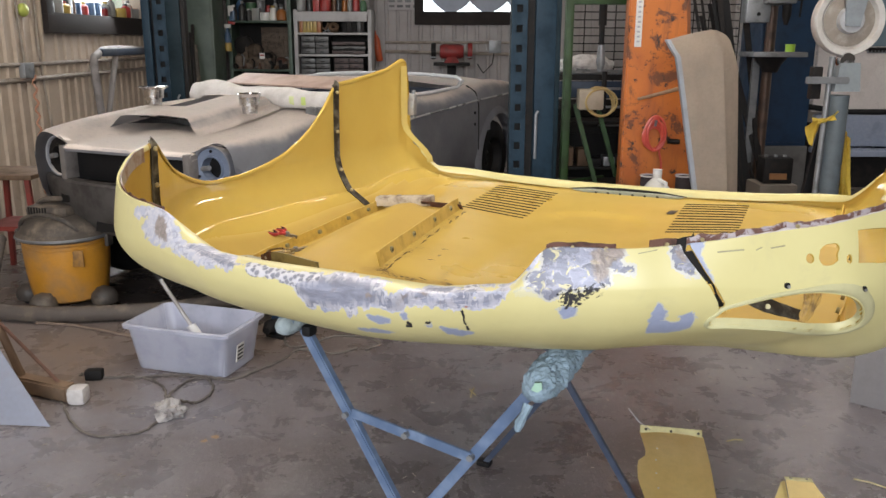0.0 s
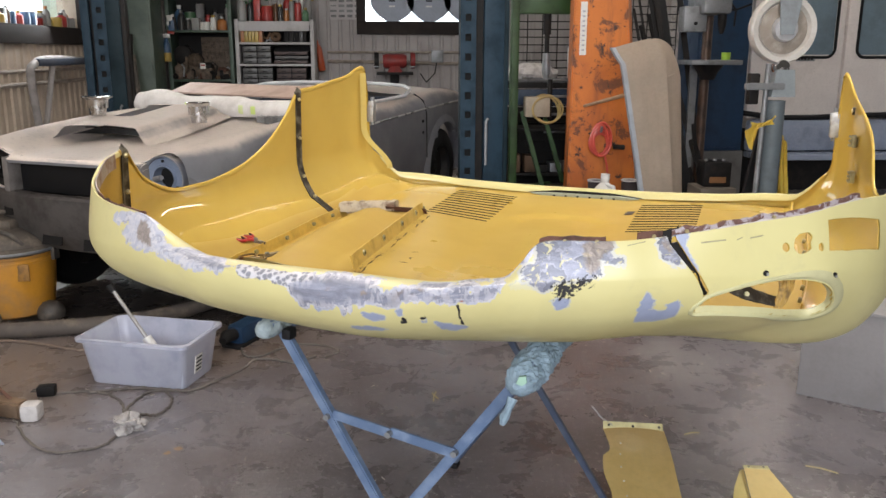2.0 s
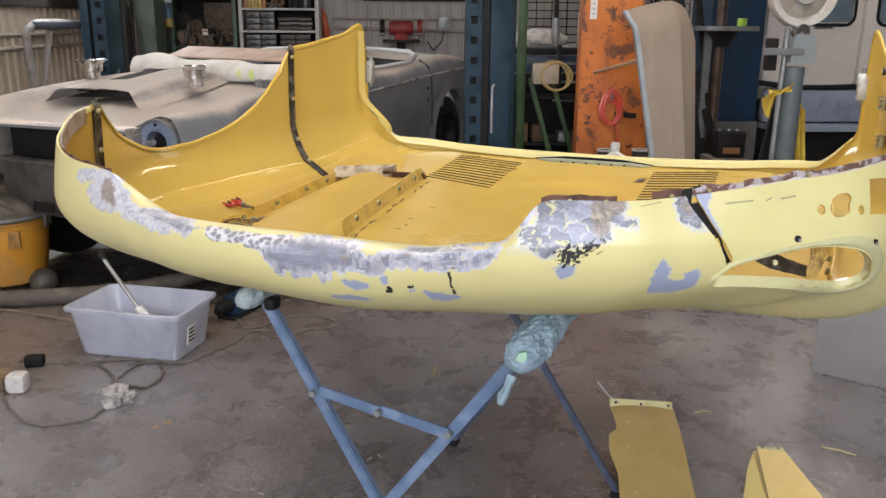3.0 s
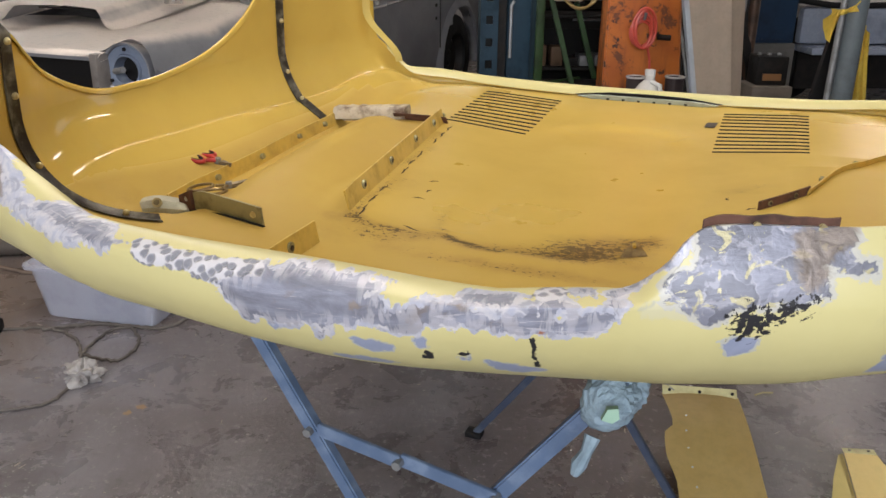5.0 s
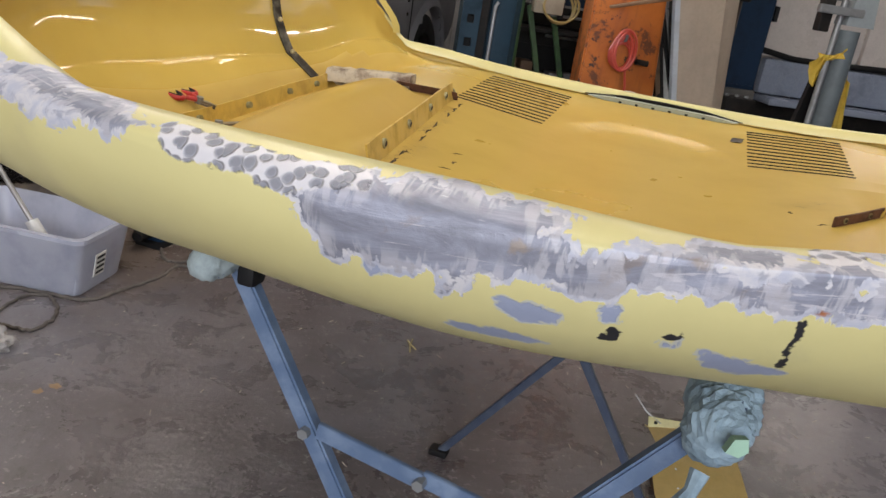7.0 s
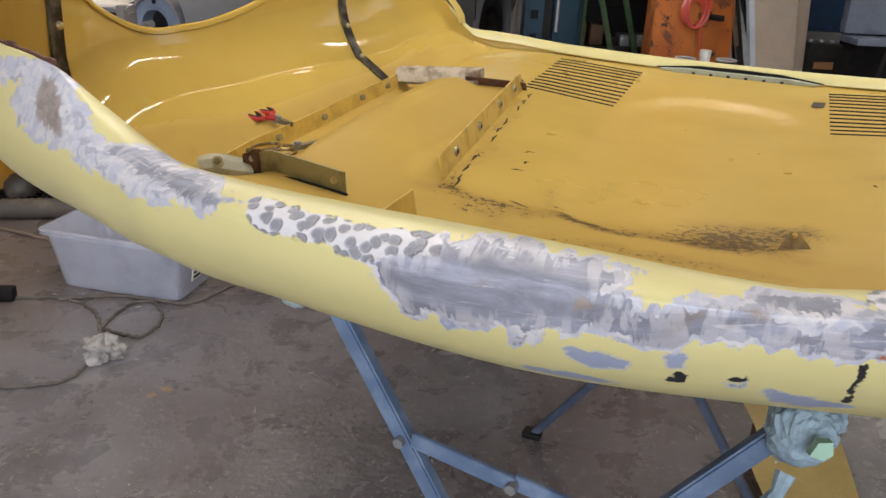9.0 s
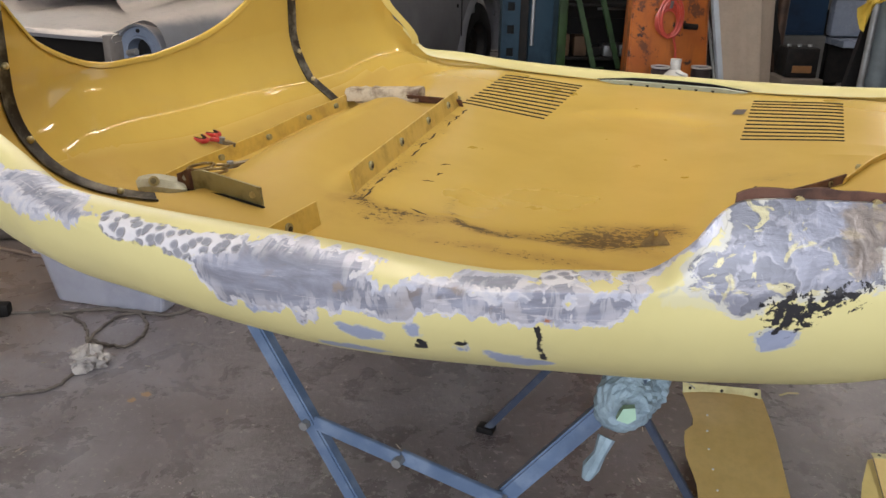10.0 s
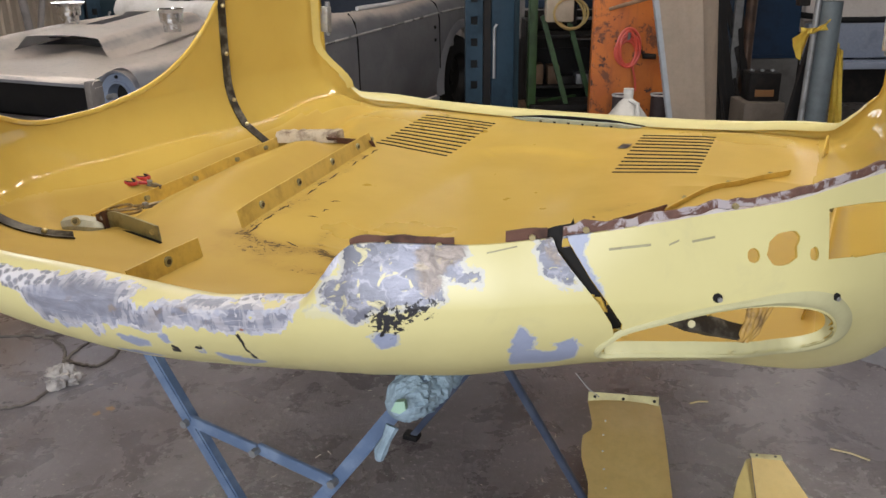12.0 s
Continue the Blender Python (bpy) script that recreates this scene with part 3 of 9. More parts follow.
LEAD_DISC = [(.228, .010), (.236, .012), (.240, .005), (.234, -.001), (.227, .003)]
LEAD_SPLIT = [(.452, .066), (.462, .066), (.470, .046), (.478, .031), (.483, .016), (.472, .018), (.465, .021), (.456, .026), (.451, .041)]
PITS_LEFT = [(-.213, .015), (-.211, .022), (-.202, .027), (-.180, .024), (-.154, .024), (-.135, .025), (-.111, .026), (-.088, .032), (-.074, .032), (-.068, .016), (-.086, .012), (-.103, .006), (-.116, -.001), (-.130, .002), (-.144, .003), (-.158, .001), (-.178, .000), (-.194, -.002), (-.203, .003)]
PITS_MID = [(.176, .030), (.184, .050), (.194, .044), (.200, .026), (.195, .014), (.180, .009), (.174, .020)]
SCALES = [(.290, .062), (.316, .064), (.346, .064), (.385, .072), (.394, .052), (.393, .042), (.395, .035), (.406, .033), (.406, .025), (.389, .023), (.378, .027), (.373, .029), (.376, .017), (.373, .011), (.363, .006), (.354, .001), (.335, .003), (.325, .001), (.316, .003), (.305, -.009), (.298, -.013), (.290, -.005), (.280, .004), (.272, .001), (.268, .011), (.263, .019), (.275, .026), (.285, .032), (.288, .044)]
GHOSTS = [(.246, -.003), (.253, .006), (.272, .008), (.287, .012), (.299, .012), (.311, .004), (.311, -.006), (.301, -.014), (.291, -.011), (.279, -.012), (.263, -.009), (.248, -.011)]
BROWN_FAR = [(-.474, .064), (-.456, .062), (-.436, .050), (-.418, .020), (-.436, .014), (-.462, .022), (-.476, .030)]
BROWN_RIGHT = [(.349, .058), (.374, .062), (.398, .066), (.396, .044), (.381, .032), (.375, .016), (.360, .006), (.351, .027)]
BROWN_ISLAND = [(.104, .007), (.119, .005), (.134, -.001), (.133, -.005), (.116, .000), (.103, .004)]
BROWN_DAB = [(.014, .004), (.025, .007), (.040, .003), (.038, -.002), (.022, -.005)]
BROWN_RIDGE = [(-.060, -.021), (-.048, -.021), (-.029, -.019), (-.032, -.025), (-.049, -.029)]
BROWN_SPLIT = [(.455, .066), (.464, .064), (.470, .046), (.473, .034), (.464, .032), (.455, .044)]
SMUDGE = [(.368, .052), (.381, .060), (.385, .042), (.379, .027), (.373, .017), (.365, .011), (.362, .024), (.371, .034)]
RUST_SPOT = [(.172, -.024), (.181, -.016), (.187, -.018), (.184, -.023), (.177, -.027)]
BURN_RIGHT = [(.315, -.002), (.325, .003), (.335, -.001), (.344, .005), (.356, .008), (.369, .007), (.363, -.003), (.350, -.005), (.340, -.015), (.332, -.025), (.319, -.025), (.315, -.014)]
BURN_CHIP = [(.074, -.063), (.083, -.046), (.092, -.055), (.088, -.066)]
BURN_CHIP_2 = [(.109, -.053), (.121, -.043), (.125, -.051), (.117, -.058)]
BURN_CRACK = [(.171, -.025), (.176, -.024), (.1785, -.039), (.1785, -.051), (.184, -.078), (.178, -.078), (.1735, -.050), (.1735, -.037)]
BLUE_STRIP = [(.015, -.033), (.026, -.037), (.044, -.038), (.053, -.043), (.050, -.053), (.030, -.055), (.019, -.049), (.013, -.042)]
BLUE_EDGE = [(.135, -.062), (.149, -.066), (.165, -.074), (.187, -.078), (.188, -.092), (.165, -.098), (.142, -.090)]
BLUE_UNDER = [(-.02, -.075), (.02, -.072), (.05, -.080), (.03, -.092), (-.02, -.088)]
BLUE_CHIP = [(.076, -.029), (.084, -.029), (.088, -.040), (.081, -.047), (.075, -.040)]
BLUE_DROP = [(-.066, -.027), (-.057, -.024), (-.054, -.033), (-.064, -.042), (-.070, -.036)]
BLUE_CHIP_2 = [(.106, -.056), (.122, -.054), (.130, -.060), (.112, -.066)]
BLUE_RIGHT = [(.310, -.031), (.318, -.022), (.329, -.023), (.336, -.029), (.334, -.042), (.325, -.049), (.316, -.043)]
BLUE_SPLIT = [(.472, .070), (.494, .069), (.490, .055), (.486, .046), (.492, .031), (.500, .016), (.502, .008), (.494, .012), (.486, .030), (.478, .046)]
BLUE_LOW = [(.436, -.019), (.446, -.030), (.456, -.042), (.448, -.052), (.462, -.060), (.476, -.058), (.468, -.046), (.481, -.038), (.490, -.049), (.493, -.082), (.467, -.092), (.436, -.092), (.432, -.045)]
PAINT_ZONES = dict(white=[WHITE_FAR, WHITE_LEFT, WHITE_THREAD, WHITE_MID], lead=[LEAD_LEFT, LEAD_MAIN, LEAD_BAND, LEAD_ISLAND, LEAD_DOT, LEAD_ARM, LEAD_DISC], spots=[PITS_LEFT, PITS_MID],
                   scales=[SCALES, LEAD_SPLIT], ghost=[GHOSTS], brown=[BROWN_FAR, BROWN_RIGHT, BROWN_ISLAND, BROWN_DAB, BROWN_RIDGE, SMUDGE, BROWN_SPLIT], rust=[RUST_SPOT],
                   burn=[BURN_RIGHT], black=[BURN_CHIP, BURN_CHIP_2, BURN_CRACK], primer=[BLUE_STRIP, BLUE_EDGE, BLUE_UNDER, BLUE_CHIP, BLUE_DROP, BLUE_CHIP_2, BLUE_RIGHT, BLUE_SPLIT, BLUE_LOW])


def shell_masks():
    X, Y = ARCS, PATHLEN
    near = RING[:, 1] < -.9
    zones = {}
    for name, outlines in PAINT_ZONES.items():
        field = np.full(X.shape, -.2)
        for outline in outlines:
            field[near] = np.maximum(field[near], -outline_dist(X[near], Y[near], outline))
        zones[name] = np.clip(field, -.2, .2)
    P = SHELL
    u, v = P[..., 0], P[..., 1]
    g = lambda cu, cv, su, sv: np.exp(-(((u - cu) / su) ** 2 + ((v - cv) / sv) ** 2))
    side = np.abs(u)
    flat = smooth01((.90 - P[..., 2]) / .05) * smooth01((.70 - side) / .05)
    corner = smooth01((-.60 - u) / .05) * smooth01((-1.05 - v) / .02)
    dust = -.14 + .27 * flat + .45 * corner + .30 * g(-.1, -.90, .35, .07) + .22 * np.exp(-(((side - .44) / .04) ** 2)) * (v < -.25) + .24 * np.exp(-(((side - .66) / .03) ** 2)) * (v < -.2) + .3 * g(-.55, -1.0, .2, .08) + .45 * g(-.42, -1.04, .2, .055) + .30 * g(-.415, -.5, .022, .22) \
        + .30 * np.exp(-(((side - .55) / .07) ** 2)) * (v < -.15) + .42 * np.exp(-(((side - .715) / .05) ** 2)) * (P[..., 2] < .872) * (u < 0) + .22 * g(-.62, -.75, .05, .25) + .2 * g(-.45, -.35, .05, .15)
    grime = -.245 + .34 * g(.09, -.80, .10, .072) + .20 * g(-.02, -.86, .17, .035) + .22 * g(.17, -.74, .05, .04) + .21 * g(-.25, -.855, .12, .022) + .24 * np.exp(-(((u + .345 + .12 * (v + .5)) / .022) ** 2)) * (v < -.25) * (v > -.85) \
        + .21 * g(.29, -.44, .05, .03) + .20 * np.exp(-(((np.hypot(u + .02, v + .72) - .16) / .012) ** 2)) * (u < -.03) * (v < -.72) + .10 * g(-.66, -.93, .06, .07) + .18 * g(.33, -.40, .04, .02) \
        + .24 * g(.0, -.95, .25, .03) + .17 * g(-.70, -.5, .03, .35) + .14 * corner + .30 * g(.66, -1.12, .035, .09) + .26 * g(.60, -1.17, .02, .05) \
        + .22 * g(-.24, -.90, .09, .035) + .20 * g(-.28, -.62, .018, .12) + .05 * g(-.62, -.93, .10, .03)
    return dict(zones, dust=dust, grime=grime, along=X - S_AT(0), upward=Y)


def surf(u, q, off=0.0):
    """A point of the nose skin by its across and its height along the skin; off: metres outwards."""
    s = S_AT(u) if not isinstance(u, tuple) else u[0]
    i = int(np.argmin(np.abs(RING[:, 3] - s)))
    a = i if RING[i, 3] <= s else i - 1
    f = (s - RING[a, 3]) / (RING[a + 1, 3] - RING[a, 3])

    def at(k, qq):
        return np.array([np.interp(-qq, -PATHLEN[k], WHOLE[k, :, c]) for c in range(3)])
    p = at(a, q) * (1 - f) + at(a + 1, q) * f
    t1, t2 = at(a + 1, q) - at(a, q), at(a, q + .003) - at(a, q - .003)
    n = np.cross(t1, t2)
    n = n / np.linalg.norm(n)
    if n @ (p - np.array([0, -.6, .95])) < 0:
        n = -n
    return Vector(p + n * off)


def build_bonnet():
    root = thing("car_bonnet", "upturned pale yellow car bonnet with grey solder repairs, on trestle", "car bonnet", BONNET)
    bm = bmesh.new()
    ni, nj = SHELL.shape[:2]
    me_masks = shell_masks()
    layers = {k: bm.verts.layers.float.new(k) for k in me_masks}
    V = grid_mesh(bm, SHELL, True, lambda i, j: GONE[i, j])
    for i in range(ni):
        for j in range(nj):
            for k, lay in layers.items():
                V[i][j][lay] = float(me_masks[k][i, j])
    bmesh.ops.remove_doubles(bm, verts=[V[i][nj - 1] for i in range(ni)], dist=0.0008)
    bmesh.ops.delete(bm, geom=[v for v in bm.verts if not v.link_faces], context="VERTS")
    bmesh.ops.recalc_face_normals(bm, faces=bm.faces)
    centre = min(bm.faces, key=lambda f: (f.calc_center_median() - Vector((0, -.4, .81))).length)
    if centre.normal.z > 0:
        bmesh.ops.reverse_faces(bm, faces=bm.faces)
    bm.normal_update()
    inner = bm.copy()
    lips = {V[i][j] for i in range(ni) for j in range(7) if sum(weights(*RING[i, :2])) < .25}
    for f in bm.faces:
        if all(v in lips for v in f.verts):
            f.material_index = 1
    part("skin", bm, (M_SKIN, M_INSIDE), root)
    lip = .0022
    low = {v: v.co - v.normal * lip for v in inner.verts}
    for v, co in low.items():
        v.co = co
    bmesh.ops.reverse_faces(inner, faces=inner.faces)
    edge = [e for e in inner.edges if e.is_boundary]
    ret = bmesh.ops.extrude_edge_only(inner, edges=edge)
    for v in ret["geom"]:
        if isinstance(v, bmesh.types.BMVert):
            v.co += v.normal * -lip * .9
    part("inner_skin", inner, M_INSIDE, root, "deep yellow gloss paint inside the shell, soiled brown")
    return root


bonnet = build_bonnet()

# ---------------------------------------------------------------- parts of the bonnet
M_PALEPLAIN = worn("plain_pale_yellow", PALE, (0.70, 0.60, 0.22), 0.5, 0.35, 0.0, 6, 0.05)
M_WASHER = worn("dull_washer", (0.55, 0.47, 0.25), (0.2, 0.15, 0.08), 0.6, 0.4, 0.6, 60)
M_PALEFLAT = worn("pale_flange_paint", (0.70, 0.66, 0.36), (0.40, 0.30, 0.12), 0.6, 0.5, 0.0, 20)
M_OLIVE = worn("dusty_olive_steel", (0.30, 0.27, 0.14), (0.10, 0.075, 0.035), 0.85, 0.5, 0.2, 20, 0.3)
M_WHITEGREEN = worn("pale_green_paint", (0.36, 0.40, 0.34), (0.20, 0.20, 0.15), 0.5, 0.5, 0.0, 20)


M_DULLMETAL = worn("dull_bright_metal", (0.42, 0.42, 0.41), (0.22, 0.20, 0.18), 0.6, 0.5, 0.6, 40)
M_SCUFF = worn("dull_scuff", (0.36, 0.34, 0.20), (0.26, 0.22, 0.14), 0.7, 0.6, 0.0, 90)


def fz(u, v, up=0.0):
    return Vector((u, v, float(floor_z(u, v)) + up))


def shell_z(u, v):
    """Height of the shell's inside beside the wings."""
    k = station_near(math.copysign(.85, u), v)
    row = WHOLE[k, FULL:, :]
    return float(np.interp(-abs(u), -np.abs(row[:, 0]), row[:, 2]))


def upright_strip(bm, ends, height, thick=.003, lean=.0, n=14, sink=.004, wave=.0, ground=None):
    """A thin strip standing on the shell's bottom along a line of (across, along) points."""
    line = spline(ends, n)
    d = np.gradient(line, axis=0)
    P = []
    for k, (p, t) in enumerate(zip(line, d)):
        t = t / np.linalg.norm(t)
        s = np.array([t[1], -t[0]])
        h = height * (1 + wave * math.sin(k * 1.7))
        row = []
        for a, z in ((-thick / 2, -sink), (-thick / 2 + lean, h), (thick / 2 + lean, h), (thick / 2, -sink), (-thick / 2, -sink)):
            q = p + s * a
            row.append((q[0], q[1], float((ground or floor_z)(*p)) + z))
        P.append(row)
    V = grid_mesh(bm, P)
    for r in (V[0], V[-1]):
        bm.faces.new(r[:4])
    bmesh.ops.remove_doubles(bm, verts=bm.verts, dist=1e-5)
    bmesh.ops.recalc_face_normals(bm, faces=bm.faces)
    return line, d


def disc(bm, p, n, r, h=.002, k=12):
    n = Vector(n).normalized()
    p = Vector(p)
    tube(bm, [p - n * h, p + n * h], r, k)
    return bm


def strip_holes(root, parent, ends, height, count, r=.0075, name="hole"):
    line = spline(ends, 14)
    for k in range(count):
        f = (k + .5) / count * (len(line) - 1)
        i = int(f)
        p, t = line[i], line[min(i + 1, len(line) - 1)] - line[i - 1 if i else 0]
        t = t / np.linalg.norm(t)
        bm = bmesh.new()
        disc(bm, (p[0], p[1], float(floor_z(*p)) + height * .55), (t[1], -t[0], 0), r, .0028)
        pl = part(name, bm, M_OLIVE, parent)
        bm = bmesh.new()
        disc(bm, (p[0], p[1], float(floor_z(*p)) + height * .55), (t[1], -t[0], 0), r * .5, .0042)
        part("bolt_shank", bm, M_DARKGAP, pl)


def section_strap(root, station, r0, r1, width, mat, label, proud=.006):
    """A strap that follows the inside of the shell across its section."""
    cols = []
    rows = list(range(r0, r1))
    for side in (-1, 1):
        i = station + side * int(round(width / 2 / (RING[station + 1, 3] - RING[station, 3])))
        cols.append([Vector(WHOLE[i, j]) for j in rows])
    P = []
    for j in range(len(rows)):
        a, b = cols[0][j], cols[1][j]
        nxt = cols[0][min(j + 1, len(rows) - 1)] - cols[0][max(j - 1, 0)]
        n = nxt.cross(b - a).normalized()
        mid = (a + b) / 2
        if n.dot(Vector((0, -.5, 1.4)) - mid) < 0:
            n = -n
        o = n * .0035
        P.append([tuple(p) for p in (a + o, a + o + n * proud, a + o + n * (proud + .004) + (b - a) * .25, b + o + n * proud * .5 - (b - a) * .35, b + o + n * proud * .5, b + o)])
    bm = bmesh.new()
    grid_mesh(bm, P)
    bmesh.ops.recalc_face_normals(bm, faces=bm.faces)
    st = part("inner_strap", bm, mat, root, label)
    for k in (3, int(len(rows) * .33), int(len(rows) * .62), len(rows) - 5):
        a, b = Vector(P[k][2]), Vector(P[k][3])
        bm = bmesh.new()
        bmesh.ops.create_uvsphere(bm, u_segments=10, v_segments=6, radius=.0075)
        for v in bm.verts:
            v.co = v.co * .8 + (a + b) / 2
        part("bolt", bm, M_WASHER, st)
    return st


def station_near(u, v):
    return int(np.argmin((RING[:, 0] - u) ** 2 + (RING[:, 1] - v) ** 2))


def rim_strip(root, u0, u1, below, above, mat, name, label="", inward=.004, n=26, jag=.0):
    """A strip along the nose rim, standing a little above the skin."""
    P = []
    for k in range(n):
        u = u0 + (u1 - u0) * k / (n - 1)
        s = S_AT(u)
        i = int(np.argmin(np.abs(RING[:, 3] - s)))
        top = Vector(WHOLE[i, 4])
        out = Vector((RING[i, 0], RING[i, 1] + .5, 0)).normalized()
        j = jag * noise.noise(Vector((u * 60, 3, 1)))
        a = top - out * inward
        P.append([tuple(a + Vector((0, 0, -below))), tuple(a + Vector((0, 0, above + j))), tuple(a - out * .0025 + Vector((0, 0, above + j))), tuple(a - out * .0025 + Vector((0, 0, -below)))])
    bm = bmesh.new()
    V = grid_mesh(bm, P)
    bm.faces.new(V[0])
    bm.faces.new(V[-1])
    bmesh.ops.recalc_face_normals(bm, faces=bm.faces)
    return part(name, bm, mat, root, label)


def flaking_edge():
    """Brown rust with scabs of lilac-white paint left on it."""
    m, nt, bs = node_mat("flaking_rust")
    n1, n2 = noise_tex(nt, 34, 6, 0.65, 0.6), noise_tex(nt, 120, 4, 0.6)
    rust = mixed(nt, n2, (0.085, 0.042, 0.034), (0.20, 0.105, 0.080))
    white = mixed(nt, n2, (0.46, 0.415, 0.42), (0.35, 0.31, 0.34))
    nt.links.new(mixed(nt, ramp(nt, n1, 0.51, 0.57), rust, white), bs.inputs["Base Color"])
    bs.inputs["Roughness"].default_value = 0.75
    bump(nt, bs, math_node(nt, "ADD", ramp(nt, n1, 0.45, 0.55), n2), 0.5, 0.002)
    return m


def dress_bonnet(root):
    # straps inside the whole wing
    for sgn in (-1, 1):
        if sgn < 0:
            section_strap(root, station_near(sgn * .777, -1.065), 4, FULL + 27, .028, M_STRAP, "dark dirty inner strap with bolts")
            section_strap(root, station_near(sgn * .836, -.205), 4, FULL + 22, .030, M_STRAP, "dark dirty inner strap with bolts")
        # low flange in the gutter beside the wing
        bm = bmesh.new()
        ends = [(sgn * .662, -.86), (sgn * .676, -.70), (sgn * .69, -.40), (sgn * .697, -.175)]
        upright_strip(bm, ends, .032, .003, sgn * .006, ground=shell_z)
        fl = part("gutter_flange", bm, M_FLANGE, root)
        for k in range(5):
            u, v, _ = spline([(*e, 0) for e in ends], 14)[6 + 8 * k]
            bm = bmesh.new()
            disc(bm, (u - sgn * .001, v, shell_z(u, v) + .019), (-sgn, 0, .25), .006, .004)
            part("bolt", bm, M_OLIVE, fl)
    # cracked dark sealant along the foot of the flange
    rng = random.Random(5)
    for k in range(11):
        v0 = -.835 + .060 * k
        if k in (3, 7):
            continue
        pts = []
        for q in range(5):
            v = v0 + .056 * q / 4 * rng.uniform(.8, 1.05)
            u = -.309 - .128 * (v + .83) + .011 + rng.uniform(-.003, .003)
            pts.append(fz(u, v, .0012))
        bm = bmesh.new()
        tube(bm, pts, [.0012, .0022, .0028, .002, .0010], 5)
        part("sealant", bm, M_DARKGAP, root)
    for u, v, a, ln in ((-.26, -.70, 20, .03), (-.25, -.66, 70, .025), (-.27, -.60, 40, .03), (-.22, -.83, -20, .05), (.30, -.56, 30, .03), (.27, -.50, 80, .02)):
        bm = bmesh.new()
        tube(bm, [fz(u + ln * math.cos(radians(a)) * q / 4 + .003 * math.sin(q * 2), v + ln * math.sin(radians(a)) * q / 4, .001) for q in range(5)], [.0008, .0022, .0026, .0018, .0008], 5)
        part("sealant", bm, M_DARKGAP, root)
    # flange between the ridge and the middle panel
    ends = [(-.315, -.826), (-.345, -.6), (-.375, -.38), (-.404, -.168)]
    bm = bmesh.new()
    upright_strip(bm, ends, .037, .003, -.010)
    fl = part("flange", bm, M_FLANGE, root, "yellow flange with four bolt holes")
    strip_holes(root, fl, [(u - .004, v) for u, v in ends], .037, 4, .008)
    ends = [(-.285, -1.14), (-.29, -1.05), (-.295, -.965)]
    bm = bmesh.new()
    upright_strip(bm, ends, .036, .003, -.008)
    fl = part("short_flange", bm, M_FLANGE, root)
    strip_holes(root, fl, [(u - .004, v) for u, v in ends], .036, 1, .009)
    ends = [(.40, -.47), (.455, -.32), (.53, -.17), (.60, -.08)]
    bm = bmesh.new()
    upright_strip(bm, ends, .015, .003, .006)
    fl = part("flange", bm, M_FLANGE, root, "yellow flange with bolt holes")
    strip_holes(root, fl, ends, .018, 3, .006)
    ends = [(.325, -.56), (.36, -.52), (.405, -.465)]
    bm = bmesh.new()
    upright_strip(bm, ends, .018, .003, 0)
    fl = part("rusty_flange", bm, M_RUST, root, "rusty brown flange end")
    strip_holes(root, fl, ends, .018, 2, .005, "bolt_hole")
    bm = bmesh.new()
    slab(bm, [(-.040, 0), (.035, 0), (.010, .044), (-.006, .048)], .004, pose(.672, .10, float(floor_z(.672, .10)), 0, 0, 82))
    part("upright_gusset", bm, M_FLANGE, root, "yellow upright gusset by the rear corner")
    # rusty cross bar between wing strap and flange
    bm = bmesh.new()
    rows = []
    for k in range(15):
        f = k / 14
        u, v = -.706 + .205 * f, -.150 - .014 * f
        z = .823 + .020 * f
        w = .003 * noise.noise(Vector((k * .9, 2, 5)))
        rows.append([(u, v - .026 + w, z + .002), (u, v - .024 + w, z + .024 + w), (u, v - .018, z + .031), (u, v + .008, z + .033 + w), (u, v + .014, z + .026), (u, v + .016, z - .01)])
    V = grid_mesh(bm, rows)
    for r in (V[0], V[-1]):
        bm.faces.new(r)
    bmesh.ops.recalc_face_normals(bm, faces=bm.faces)
    part("cross_bar", bm, worn("rust_and_white_paint", (0.52, 0.46, 0.36), (0.10, 0.05, 0.03), 1.0, 0.6, 0.0, 24, 0.6, fine=90), root, "rusty cross bar with flaking pale paint")
    bm = bmesh.new()
    upright_strip(bm, [(-.53, -.175), (-.46, -.17), (-.395, -.165)], .020, .004, .02)
    pl = part("cross_plate", bm, M_RUST, root, "rusty brown joining plate")
    strip_holes(root, pl, [(-.42, -.158), (-.405, -.158)], .03, 1, .006)
    # bracket at the front of the ridge: a pale arm, a rusty joint and an olive plate
    bm = bmesh.new()
    P = []
    for k in range(13):
        f = k / 12
        u, v = -.648 + .062 * f, -.945 + .043 * f
        z = float(floor_z(u, v))
        h = .012 + .017 * math.sin(math.pi * min(1, .15 + f * .75))
        P.append([(u + dx, v + dy, z + dz) for dx, dy, dz in ((.010, -.012, .004), (.008, -.014, h * .6), (.0, -.008, h), (-.012, .012, h * 1.05), (-.016, .020, h * .6), (-.016, .024, .0))])
    V = grid_mesh(bm, P)
    for r in (V[0], V[-1]):
        bm.faces.new(r)
    bmesh.ops.recalc_face_normals(bm, faces=bm.faces)
    br = part("bracket_arm", bm, worn("chipped_pale_arm", (0.46, 0.46, 0.36), (0.24, 0.20, 0.11), 0.7, 0.45, 0.2, 26), root, "bracket arm in chipped pale paint")
    bm = bmesh.new()
    disc(bm, Vector((-.622, -.940, float(floor_z(-.622, -.940)) + .021)), (.35, -.8, .5), .0085, .003)
    ey = part("eyelet", bm, M_WASHER, br)
    bm = bmesh.new()
    disc(bm, Vector((-.622, -.940, float(floor_z(-.622, -.940)) + .021)), (.35, -.8, .5), .005, .004)
